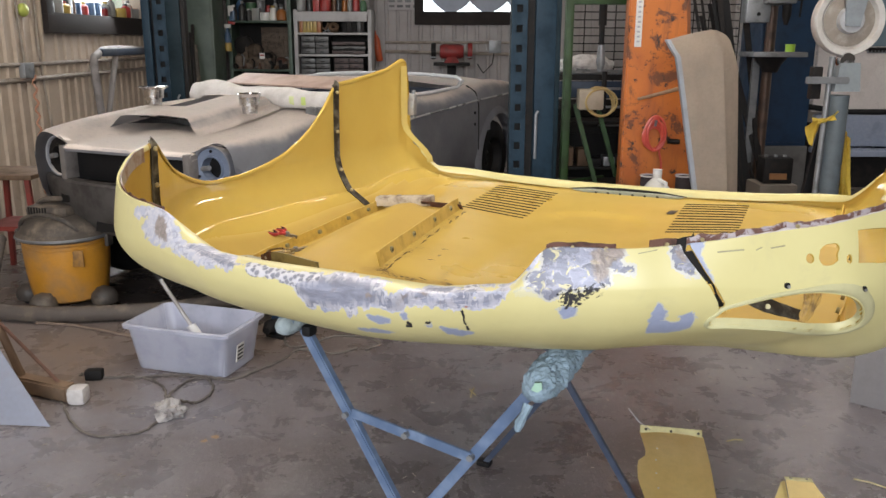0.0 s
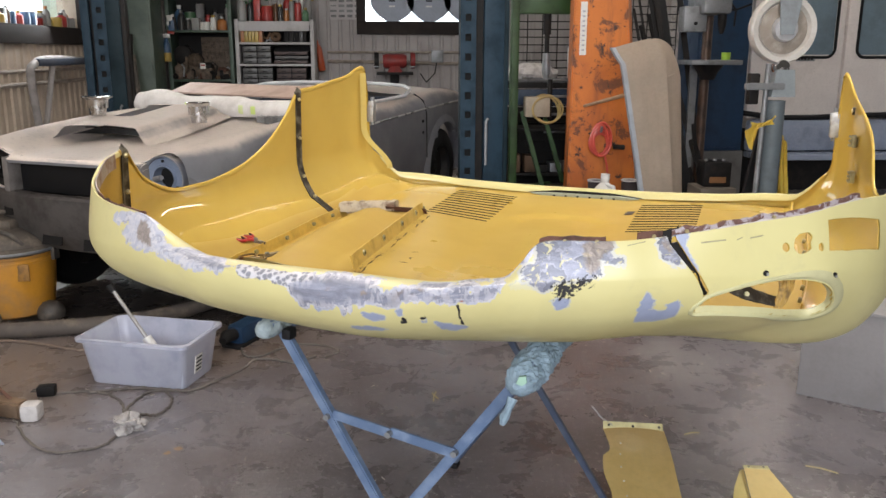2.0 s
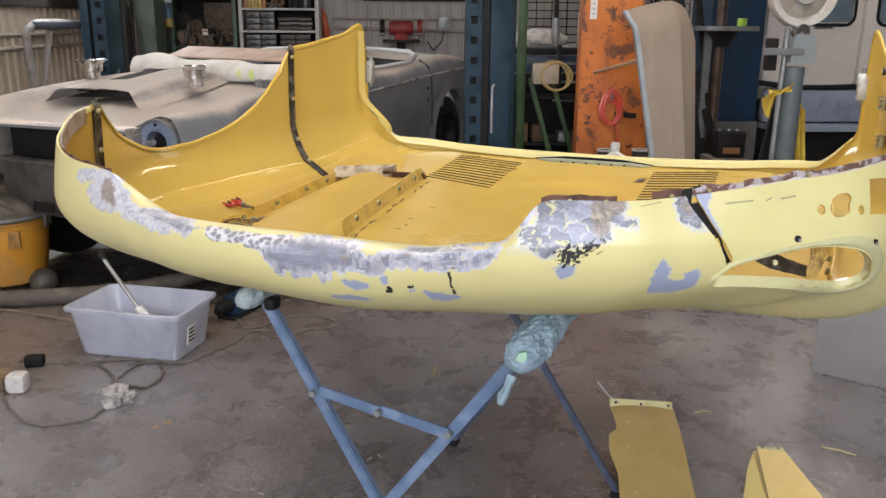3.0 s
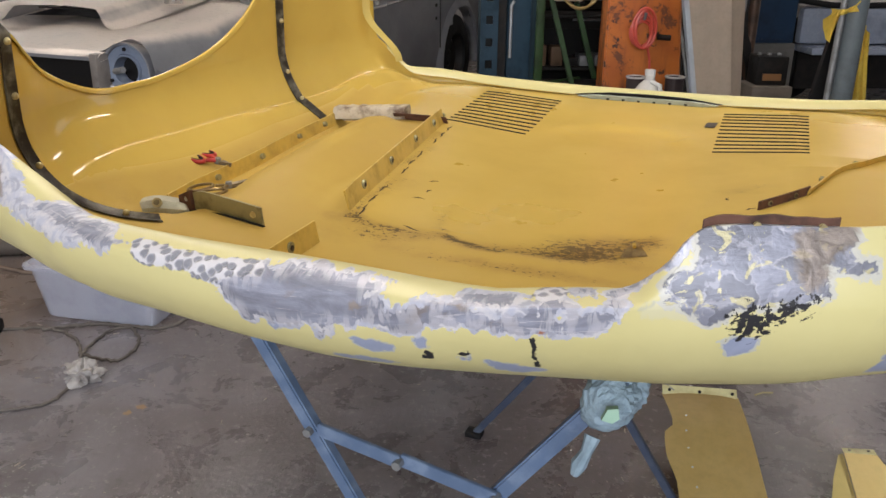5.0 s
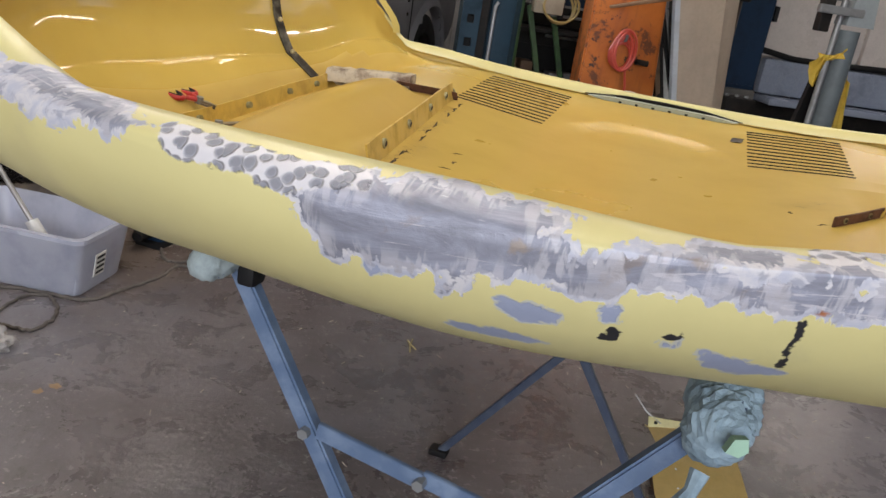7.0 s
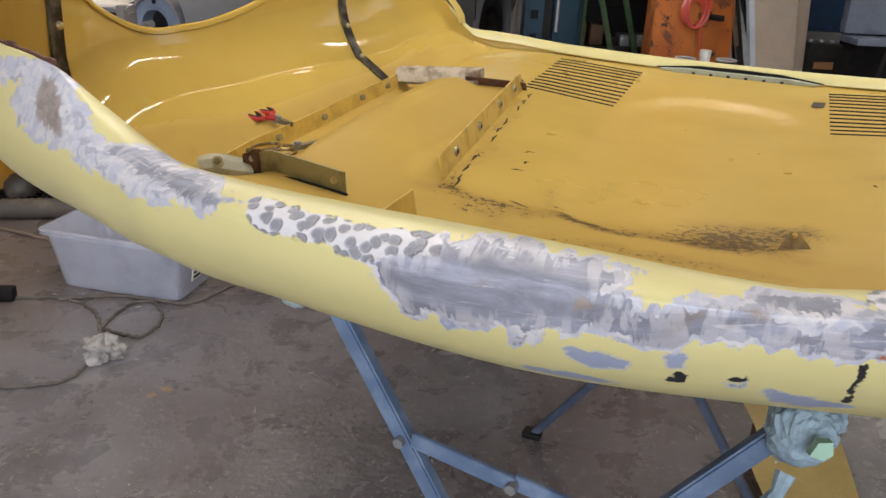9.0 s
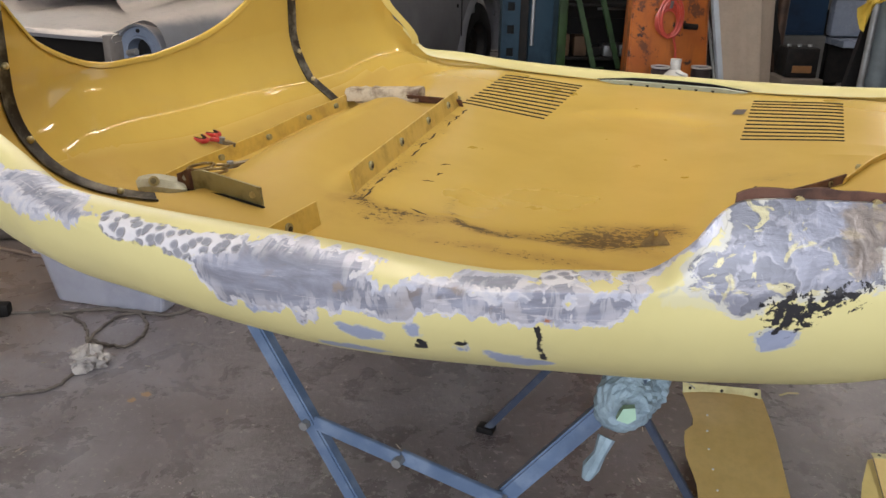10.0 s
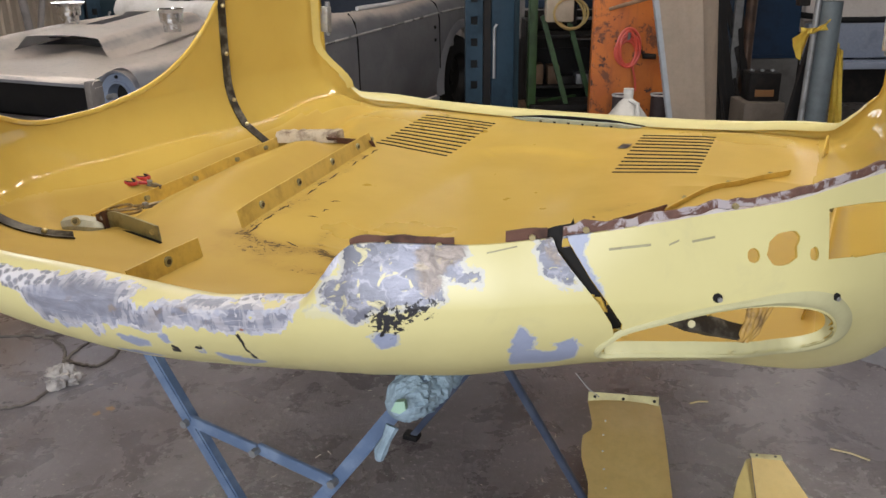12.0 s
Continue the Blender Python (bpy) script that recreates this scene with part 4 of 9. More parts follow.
    part("eyelet_hole", bm, M_OLIVE, ey)
    bm = bmesh.new()
    upright_strip(bm, [(-.600, -.905), (-.588, -.904), (-.572, -.908)], .038, .008, .003)
    jt = part("rusty_joint", bm, M_RUST, root, "rusty joint of the bracket")
    bm = bmesh.new()
    disc(bm, fz(-.584, -.909, .026), (.1, -1, .1), .0045, .0025)
    part("rivet", bm, M_DULLMETAL, jt)
    bm = bmesh.new()
    upright_strip(bm, [(-.590, -.899), (-.50, -.917), (-.413, -.938)], .033, .004, .004)
    pl = part("bracket_plate", bm, M_OLIVE, root, "dusty olive bracket plate with a hole")
    bm = bmesh.new()
    disc(bm, fz(-.432, -.936, .018), (.2, -1, 0), .0055, .0042)
    part("hole", bm, M_WASHER, pl)
    # thin black bar put in for the shade along the bracket's foot
    bm = bmesh.new()
    tube(bm, [fz(-.650, -.965, .002), fz(-.600, -.925, .002), fz(-.575, -.910, .002), fz(-.50, -.924, .002), fz(-.408, -.944, .002)], .0028, 6)
    part("gap_shadow_line", bm, M_BLACK, pl, "black line for the shaded gap along the foot of the bracket")
    # brown corner gusset by the nose
    bm = bmesh.new()
    V = [bm.verts.new(p) for p in (fz(.140, -.838, .003), fz(.180, -.812, .003), fz(.162, -.795, .018), fz(.152, -.797, .017))]
    bm.faces.new(V)
    bmesh.ops.solidify(bm, geom=bm.faces[:], thickness=.003)
    gs = part("corner_gusset", bm, worn("soiled_yellow", (0.40, 0.27, 0.09), (0.15, 0.10, 0.045), 0.9, 0.6, 0.0, 30), root, "dirty brown corner gusset with a bolt")
    bm = bmesh.new()
    disc(bm, fz(.158, -.808, .016), (0, -.5, 1), .003, .003)
    part("bolt", bm, M_FLANGE, gs)
    # louvres
    for sgn in (-1, 1):
        for k in range(12):
            f = k / 11
            a_in, a_out = .215, .412
            bm = bmesh.new()
            P = []
            for j in range(7):
                g = j / 6
                a = a_in + (a_out - a_in) * g
                vv = (-.110 + .340 * f) * (1 - g) + (-.132 + .304 * f) * g
                P.append([tuple(fz(sgn * a, vv + e, h)) for e, h in ((-.0055, .0022), (-.003, .0045), (.004, .0030), (.0055, .0022))])
            grid_mesh(bm, P)
            bmesh.ops.recalc_face_normals(bm, faces=bm.faces)
            part("louvre_slot", bm, M_BLACK, root)
    # hinge strip under the rear lip
    bm = bmesh.new()
    slab(bm, [(-.19, .004), (-.12, -.006), (0, -.008), (.12, -.006), (.19, .004), (.13, .010), (-.13, .010)], .006, pose(0.005, .300, .842, 20, 0, 0))
    # black lens behind the strip stands in for the lip's shade
    dark = bmesh.new()
    slab(dark, [(-.20, .002), (-.10, .014), (0, .016), (.10, .014), (.20, .002), (.12, -.004), (-.12, -.004)], .004, pose(0.005, .309, .846, 20, 0, 0))
    part("hinge_gap_shade", dark, M_BLACK, root, "black lens for the shade under the rear lip")
    st = part("hinge_strip", bm, M_WHITEGREEN, root, "pale green perforated hinge strip")
    for k in range(6):
        bm = bmesh.new()
        disc(bm, (-.10 + .042 * k, .2995, .8435), (0, 1, -.36), .0042, .0012)
        part("slot", bm, M_BLACK, st)
    bm = bmesh.new()
    grid_mesh(bm, [[tuple(fz(.190 + .013 * g + .006 * f, .088 + .045 * f, .0045)) for f in (0, .25, .5, .75, 1)] for g in (-1, -.5, 0, .5, 1)])
    bmesh.ops.solidify(bm, geom=bm.faces[:], thickness=-.001)
    part("tape_patch", bm, worn("grey_tape", (0.16, 0.14, 0.14), (0.24, 0.20, 0.17), 0.5, 0.6), root, "grey tape patch")
    # hinge blocks on the rear wing edges
    for sgn in (-1, 1):
        bm = bmesh.new()
        box(bm, sgn * .772, .213, 1.125, .030, .026, .075, .004)
        hb = part("hinge_block", bm, M_DULLMETAL, root, "bright metal hinge block")
        bm = bmesh.new()
        tube(bm, [(sgn * .772, .230, 1.075), (sgn * .772, .230, 1.175)], .008, 10)
        part("pin", bm, M_GREYMETAL, hb)
        bm = bmesh.new()
        box(bm, sgn * .757, .213, 1.145, .004, .020, .030, .001)
        part("leaf", bm, M_DULLMETAL, hb)
    # inner return along the rear wing edge, and clips on one of them
    for sgn in (-1, ):
        P = []
        for k in range(18):
            f = k / 17
            u = .786 - .07 * smooth01((f - .55) / .45)
            v = .178 + .07 * smooth01((f - .6) / .4)
            z = 1.262 - .345 * f
            P.append([(sgn * (u - .003), v - .024, z), (sgn * (u - .008), v - .008, z), (sgn * (u - .012), v + .004, z), (sgn * (u - .006), v + .006, z)])
        bm = bmesh.new()
        grid_mesh(bm, P)
        bmesh.ops.recalc_face_normals(bm, faces=bm.faces)
        part("edge_return", bm, worn("pale_yellow_edge", (0.63, 0.50, 0.16), (0.56, 0.43, 0.12), 0.4, 0.4), root, "pale yellow return along the wing edge")
    for u, v, z in ((.812, .025, 1.096), (.815, -.008, 1.001)):
        bm = bmesh.new()
        box(bm, u - .004, v, z, .012, .034, .034, .004)
        for dz in (-.012, .0, .012):
            tube(bm, [(u - .013, v - .016, z + dz), (u - .013, v + .016, z + dz)], .0035, 6)
        part("clip", bm, M_OLIVE, root, "rusty spring clip")
    bm = bmesh.new()
    tube(bm, [(.807, .068, 1.176), (.800, .068, 1.176)], .011, 14)
    gr = part("grommet", bm, M_STRAP, root, "dark rubber grommet")
    bm = bmesh.new()
    tube(bm, [(.801, .068, 1.176), (.798, .068, 1.176)], .005, 10)
    part("grommet_hole", bm, M_PALEPLAIN, gr)
    # rust along the nose rim
    rim_strip(root, .292, .388, .012, .005, M_RUST, "rust_plate", "ragged rusty steel plate on the rim", jag=.002)
    rim_strip(root, .428, .462, .012, .009, M_RUST, "rust_plate", "ragged rusty steel plate on the rim", jag=.004)
    rim_strip(root, .474, .735, .012, .0075, flaking_edge(), "rust_edge", "flaking rusty steel edge", n=60, jag=.005)
    rim_strip(root, .505, .735, .012, .001, worn("flaking_white", (0.58, 0.54, 0.53), (0.30, 0.17, 0.13), 0.8, 0.7, 0.0, 30, 0.4), "white_edge", "flaking white paint along the edge", inward=-.001, n=60, jag=.004)
    rim_strip(root, -.64, -.47, .012, .002, M_RUST, "rust_edge", "flaking rusty steel edge", jag=.006)
    rim_strip(root, -.755, -.635, .030, .001, worn("bare_edge_steel", (0.36, 0.33, 0.33), (0.22, 0.10, 0.06), 0.8, 0.5, 0.2, 26, 0.4), "bare_edge", "bare grey and rusty steel edge", jag=.004, inward=.005)
    for u, h in ((.33, .000), (.372, .0), (.447, .003), (.492, .004), (.608, .004)):
        s = S_AT(u)
        i = int(np.argmin(np.abs(RING[:, 3] - s)))
        p = Vector(WHOLE[i, 4]) + Vector((0, 0, h - .001))
        bm = bmesh.new()
        disc(bm, p, (RING[i, 0], RING[i, 1] + .5, 0), .0028, .0015)
        part("bolt_hole", bm, M_WASHER, root)
    # bead round the headlamp hole
    ring = [(S_AT(u), q) for u, q in LAMP_HOLE]
    cx, cq = sum(x for x, _ in ring) / len(ring), sum(q for _, q in ring) / len(ring)
    s0 = S_AT(.640)
    P = []
    for k, (x, q) in enumerate(ring):
        (xa, qa), (xb, qb) = ring[k - 1], ring[(k + 1) % len(ring)]
        nx, nq = qb - qa, xa - xb
        size = math.hypot(nx, nq)
        nx, nq = nx / size, nq / size
        if nx * (x - cx) + nq * (q - cq) < 0:
            nx, nq = -nx, -nq
        fat = .55 + .9 * smooth01((x - S_AT(.60)) / .10)         # the bead is widest round the outer end
        P.append([tuple(surf((x + nx * d * fat,), q + nq * d * fat, o)) for d, o in ((-.0015, -.012), (-.001, -.004), (.002, .0008), (.006, .0028), (.011, .0022), (.015, -.001))])
    bm = bmesh.new()
    grid_mesh(bm, P, True)
    bmesh.ops.recalc_face_normals(bm, faces=bm.faces)
    part("headlamp_rim", bm, worn("dulled_pale_yellow", (0.54, 0.52, 0.29), (0.45, 0.42, 0.25), 0.5, 0.5, 0.0, 8, 0.1), root, "dull pale rim round the headlamp hole")
    for u, q in ((.589, .006), (.684, -.003)):
        bm = bmesh.new()
        disc(bm, surf(u, q, .001), surf(u, q, .01) - surf(u, q, 0), .0042, .0012)
        nut = part("lamp_screw", bm, M_BLACK, root, "dark screw above the headlamp hole")
        bm = bmesh.new()
        disc(bm, surf(u + .0012, q - .0012, .0025), surf(u, q, .01) - surf(u, q, 0), .0022, .0012)
        part("screw_head", bm, M_DULLMETAL, nut)
    # strap and seam inside the headlamp hole
    bm = bmesh.new()
    line = [surf((S_AT(.548) + .120 * k / 15,), -.030 - .050 * (k / 15) ** .8, -.030 + .014 * (k / 15)) for k in range(16)]
    P = [[tuple(p + Vector((0, 0, z * (1.25 - .75 * abs(k / 15 - .35)))) + Vector((0, y, 0))) for z, y in ((-.008, .0), (-.004, -.003), (.005, .001), (.008, .008))] for k, p in enumerate(line)]
    grid_mesh(bm, P)
    bmesh.ops.recalc_face_normals(bm, faces=bm.faces)
    bk = part("lamp_strap", bm, M_STRAP, root, "dark strap across the headlamp hole")
    bm = bmesh.new()
    disc(bm, line[6] + Vector((0, -.004, .001)), (.3, -1, .3), .0036, .002)
    part("washer", bm, M_OLIVE, bk)
    bm = bmesh.new()
    for ds, fat in ((-.014, .0030), (-.005, .0042), (.004, .0036), (.013, .0028), (.022, .0020)):
        tube(bm, [surf((s0 + .006 + ds * (.35 + .65 * k / 15) + .016 * k / 15 + .001 * math.sin(k * .9 + ds * 300),), -.082 + .050 * k / 15, -.012 - .042 * (k / 15)) for k in range(16)], [fat * (1 + .18 * math.sin(k * 1.3 + ds * 500)) for k in range(16)], 10)
    part("seam", bm, worn("brown_seam", (0.40, 0.25, 0.06), (0.07, 0.04, 0.02), 1.0, 0.6, 0.0, 60, 0.6), root, "dirty inner seam")
    for ua, ub, q, h in ((.506, .538, .049, .0016), (.552, .560, .053, .0012), (.570, .588, .056, .0015), (.412, .436, .050, .0010)):
        P = [[tuple(surf(ua + (ub - ua) * k / 6, q + .004 * k / 6 + e, .0012)) for e in (-h * .7, 0, h * .7)] for k in range(7)]
        bm = bmesh.new()
        grid_mesh(bm, P)
        part("scratch", bm, M_SCUFF, root)
    # the torn skin is open: behind it a dark strap with holes runs down, yellow at its foot
    def behind(f, w0, w1, off, mat, name, label, parent=None, f0=0.0):
        P = []
        for k in range(30):
            g = f0 + (f - f0) * k / 29
            q = .068 - .108 * g
            s = S_AT(.466 + .054 * g + .004 * math.sin(g * 6.3))
            w = w0 + (w1 - w0) * g + .0015 * noise.noise(Vector((k * .8, w0 * 900, 1)))
            P.append([tuple(surf((s + e * w,), q, off - d)) for e, d in ((-.5, .004), (-.42, 0), (0, .0015), (.42, 0), (.5, .004))])
        bm = bmesh.new()
        grid_mesh(bm, P)
        bmesh.ops.recalc_face_normals(bm, faces=bm.faces)
        return part(name, bm, mat, parent or root, label)
    behind(1.0, .030, .016, -.010, M_BLACK, "split_strap", "dark dirty strap seen through the torn skin")
    behind(.74, .010, .012, -.0065, M_FLANGE, "split_flange", "yellow flange seen through the torn skin", None, .58)
    behind(1.06, .016, .014, -.0065, M_FLANGE, "split_flange", "yellow flange seen through the torn skin", None, .96)


dress_bonnet(bonnet)

# ---------------------------------------------------------------- trestle under the bonnet


def wrap_tube(bm, a, b, r, seed, n=46, k=28):
    """A lumpy rag wound round a bar."""
    a, b = Vector(a), Vector(b)
    pts = [a.lerp(b, i / (n - 1)) for i in range(n)]
    d = (b - a).normalized()
    s = d.orthogonal().normalized()
    t = d.cross(s)
    rings = []
    for i, p in enumerate(pts):
        f = i / (n - 1)
        ring = []
        for j in range(k):
            w = 2 * math.pi * j / k
            rr = r * (.82 + .18 * math.sin(math.pi * min(1, f * 2.2))) * (1 + .07 * noise.noise(Vector((f * 9.5, math.cos(w) * 1.4 + seed, math.sin(w) * 1.4))) - .15 * abs(noise.noise(Vector((f * 15 + seed, math.cos(w) * 2.2, math.sin(w) * 2.2 + f * 5)))) - .16 * abs(noise.noise(Vector((f * 34 + seed, math.cos(w) * 4.6 + f * 8, math.sin(w) * 4.6)))) + .07 + .035 * math.sin(f * 30 + w * 2) - .10 * max(0, noise.noise(Vector((f * 7 + math.cos(w) * 5, math.sin(w) * 5 + f * 16, seed)))) + .11 * noise.noise(Vector((f * 46, math.cos(w) * 5.5, math.sin(w) * 5.5 + seed))))
            rr *= math.sqrt(max(.04, 1 - max(0, 1 - f / .075) ** 2))
            rr *= 1 + .05 * noise.noise(Vector((f * 16 + seed, w * 1.1 + f * 9, 2))) * smooth01(f * 12)
            ring.append(bm.verts.new(p + (s * math.cos(w) + t * math.sin(w)) * rr))
        rings.append(ring)
    for A, B in zip(rings, rings[1:]):
        for j in range(k):
            bm.faces.new((A[j], A[(j + 1) % k], B[(j + 1) % k], B[j]))
    bm.faces.new(rings[0][::-1])
    bm.faces.new(rings[-1])
    return bm


def bar(bm, a, b, w, d, up=(0, 1, 0)):
    """A square bar from a to b."""
    a, b, up = Vector(a), Vector(b), Vector(up)
    t = (b - a).normalized()
    s = t.cross(up).normalized()
    u = s.cross(t)
    A = [bm.verts.new(a + s * x * w / 2 + u * y * d / 2) for x, y in ((-1, -1), (1, -1), (1, 1), (-1, 1))]
    B = [bm.verts.new(b + s * x * w / 2 + u * y * d / 2) for x, y in ((-1, -1), (1, -1), (1, 1), (-1, 1))]
    fs = [bm.faces.new(A[::-1]), bm.faces.new(B)] + [bm.faces.new((A[i], A[(i + 1) % 4], B[(i + 1) % 4], B[i])) for i in range(4)]
    bmesh.ops.bevel(bm, geom=list({e for f in fs for e in f.edges}), offset=min(w, d) * .14, segments=2, affect="EDGES")
    return bm


# far legs: blue steel darkened in colour for the shade under the bonnet
M_STEELSHADED = worn("shaded_blue_steel", (0.045, 0.062, 0.105), (0.10, 0.12, 0.16), 0.7, 0.5, 0.1, 30, 0.3)


def build_trestle():
    root = thing("trestle", "folding blue steel trestle with rag-wrapped rails, standing on concrete", "trestle", BONNET)
    for a, b in (((-.360, -1.096, .775), (.110, -1.096, .005)), ((.200, -1.104, .762), (-.353, -1.104, .005)),
                 ((.245, -.195, .765), (-.297, -.195, .005)), ((-.246, -.300, .765), (.250, -.300, .005))):
        bm = bmesh.new()
        bar(bm, a, b, .022 if a[1] < -1 else .018, .020 if a[1] < -1 else .016)
        leg = part("leg", bm, M_STEELBLUE if a[1] < -1 else M_STEELSHADED, root)
        bm = bmesh.new()
        box(bm, b[0], b[1], .008, .045, .035, .016, .004)
        part("foot", bm, M_BLACK, leg)
    for a, b, nm in (((-.226, -1.111, .592), (-.094, -1.116, .574), "brace"), ((-.094, -1.110, .574), (.050, -1.121, .558), "brace")):
        bm = bmesh.new()
        bar(bm, a, b, .021, .007)
        part(nm, bm, M_STEELBLUE, root)
    for u, z in ((-.243, .582), (-.094, .574), (.050, .558)):
        bm = bmesh.new()
        disc(bm, (u, -1.109 if u < -.2 else -1.122, z), (0, 1, 0), .0072, .007, 6)
        part("pivot_bolt", bm, M_GREYMETAL, root)
    for a, b, nm in (((-.362, -1.145, .775), (-.265, -.16, .768), "left"), ((.19, -1.125, .752), (.245, -.16, .766), "right")):
        bm = bmesh.new()
        bar(bm, a, b, .034, .034, (0, 0, 1))
        part("rail", bm, M_STEELBLUE, root)
    bm = bmesh.new()
    wrap_tube(bm, (.184, -1.160, .735), (.217, -.72, .772), .036, 3.0, 72, 40)
    rag = part("rag_wrap", bm, M_TAPE, root, "blue-grey rag wound round the rail", False)
    bm = bmesh.new()
    tube(bm, [(.178, -1.160, .712), (.174, -1.170, .696), (.167, -1.174, .680), (.163, -1.173, .664)], [.010, .007, .010, .006], 8)
    part("rag_end", bm, M_TAPE, rag)
    bm = bmesh.new()
    slab(bm, [(-.010, -.005), (.002, -.008), (.010, -.002), (.008, .010), (-.004, .008)], .012, pose(.200, -1.182, .757, -12, 0, 14))
    part("tape", bm, M_TAPEGREEN, rag, "pale green tape")
    bm = bmesh.new()
    wrap_tube(bm, (-.364, -1.166, .774), (-.345, -.95, .774), .022, 7.0)
    part("rag_wrap", bm, worn("pale_rag", (0.36, 0.43, 0.45), (0.16, 0.20, 0.22), 0.8, 0.85, 0, 30, 0.5), root, "pale rag wound round the rail")
    bm = bmesh.new()
    box(bm, -.330, -1.105, .757, .022, .03, .024, .006)
    part("clamp", bm, M_BLACK, root)


build_trestle()

# ---------------------------------------------------------------- shears lying in the bonnet
M_RED = worn("red_grip", (0.50, 0.035, 0.03), (0.25, 0.02, 0.02), 0.5, 0.4)
M_BRASS = worn("worn_brass_loop", (0.22, 0.15, 0.06), (0.08, 0.055, 0.03), 0.6, 0.45, 0.6, 40)
M_BLADE = worn("dull_blade", (0.30, 0.26, 0.21), (0.10, 0.08, 0.06), 0.7, 0.4, 0.7, 40)


def loop_pts(cx, cy, rx, ry, z, turn=0, n=18):
    c, s = math.cos(turn), math.sin(turn)
    return [(cx + rx * math.cos(a) * c - ry * math.sin(a) * s, cy + rx * math.cos(a) * s + ry * math.sin(a) * c, z) for a in [2 * math.pi * k / n for k in range(n)]]


def build_shears(name, label, matrix, grip, blade, length, fat):
    root = thing(name, label, "shears", matrix, "shears in the bonnet")
    for sgn in (-1, 1):
        bm = bmesh.new()
        tube(bm, loop_pts(-.045, sgn * .019, .026, .015, .008, sgn * .25), fat, 8, closed=True)
        tube(bm, [(-.02, sgn * .012, .008), (0, 0, .008)], fat, 8)
        hd = part("handle", bm, grip, root)
        if grip is M_RED:
            bm = bmesh.new()
            tube(bm, loop_pts(-.045, sgn * .019, .022, .011, .0095, sgn * .25), fat * .8, 8, closed=True)
            part("grip_lining", bm, M_BLACK, hd, "black inner grip")
        bm = bmesh.new()
        slab(bm, [(-.005, -.006), (length, -sgn * .002), (length, sgn * .001), (.01, .008)], .003, pose(0, 0, .007 + sgn * .002, -90, 0, 2.5 * sgn))
        part("blade", bm, blade, root)
    bm = bmesh.new()
    disc(bm, (0, 0, .008), (0, 0, 1), .006, .006)
    part("pivot", bm, M_GREYMETAL, root)
    return root


build_shears("red_shears", "shears with red plastic grips lying inside the bonnet", BONNET @ pose(-.708, -.655, .824) @ pose(0, 0, 0, 0, 10, 0) @ pose(0, 0, 0, 0, 0, 8), M_RED, M_BLADE, .03, .0044)
build_shears("tin_snips", "old tin snips with brass loops lying inside the bonnet", BONNET @ pose(-.568, -.812, float(floor_z(-.568, -.812)) + .006, 0, 0, 66), M_BRASS, M_BLADE, .150, .0027)

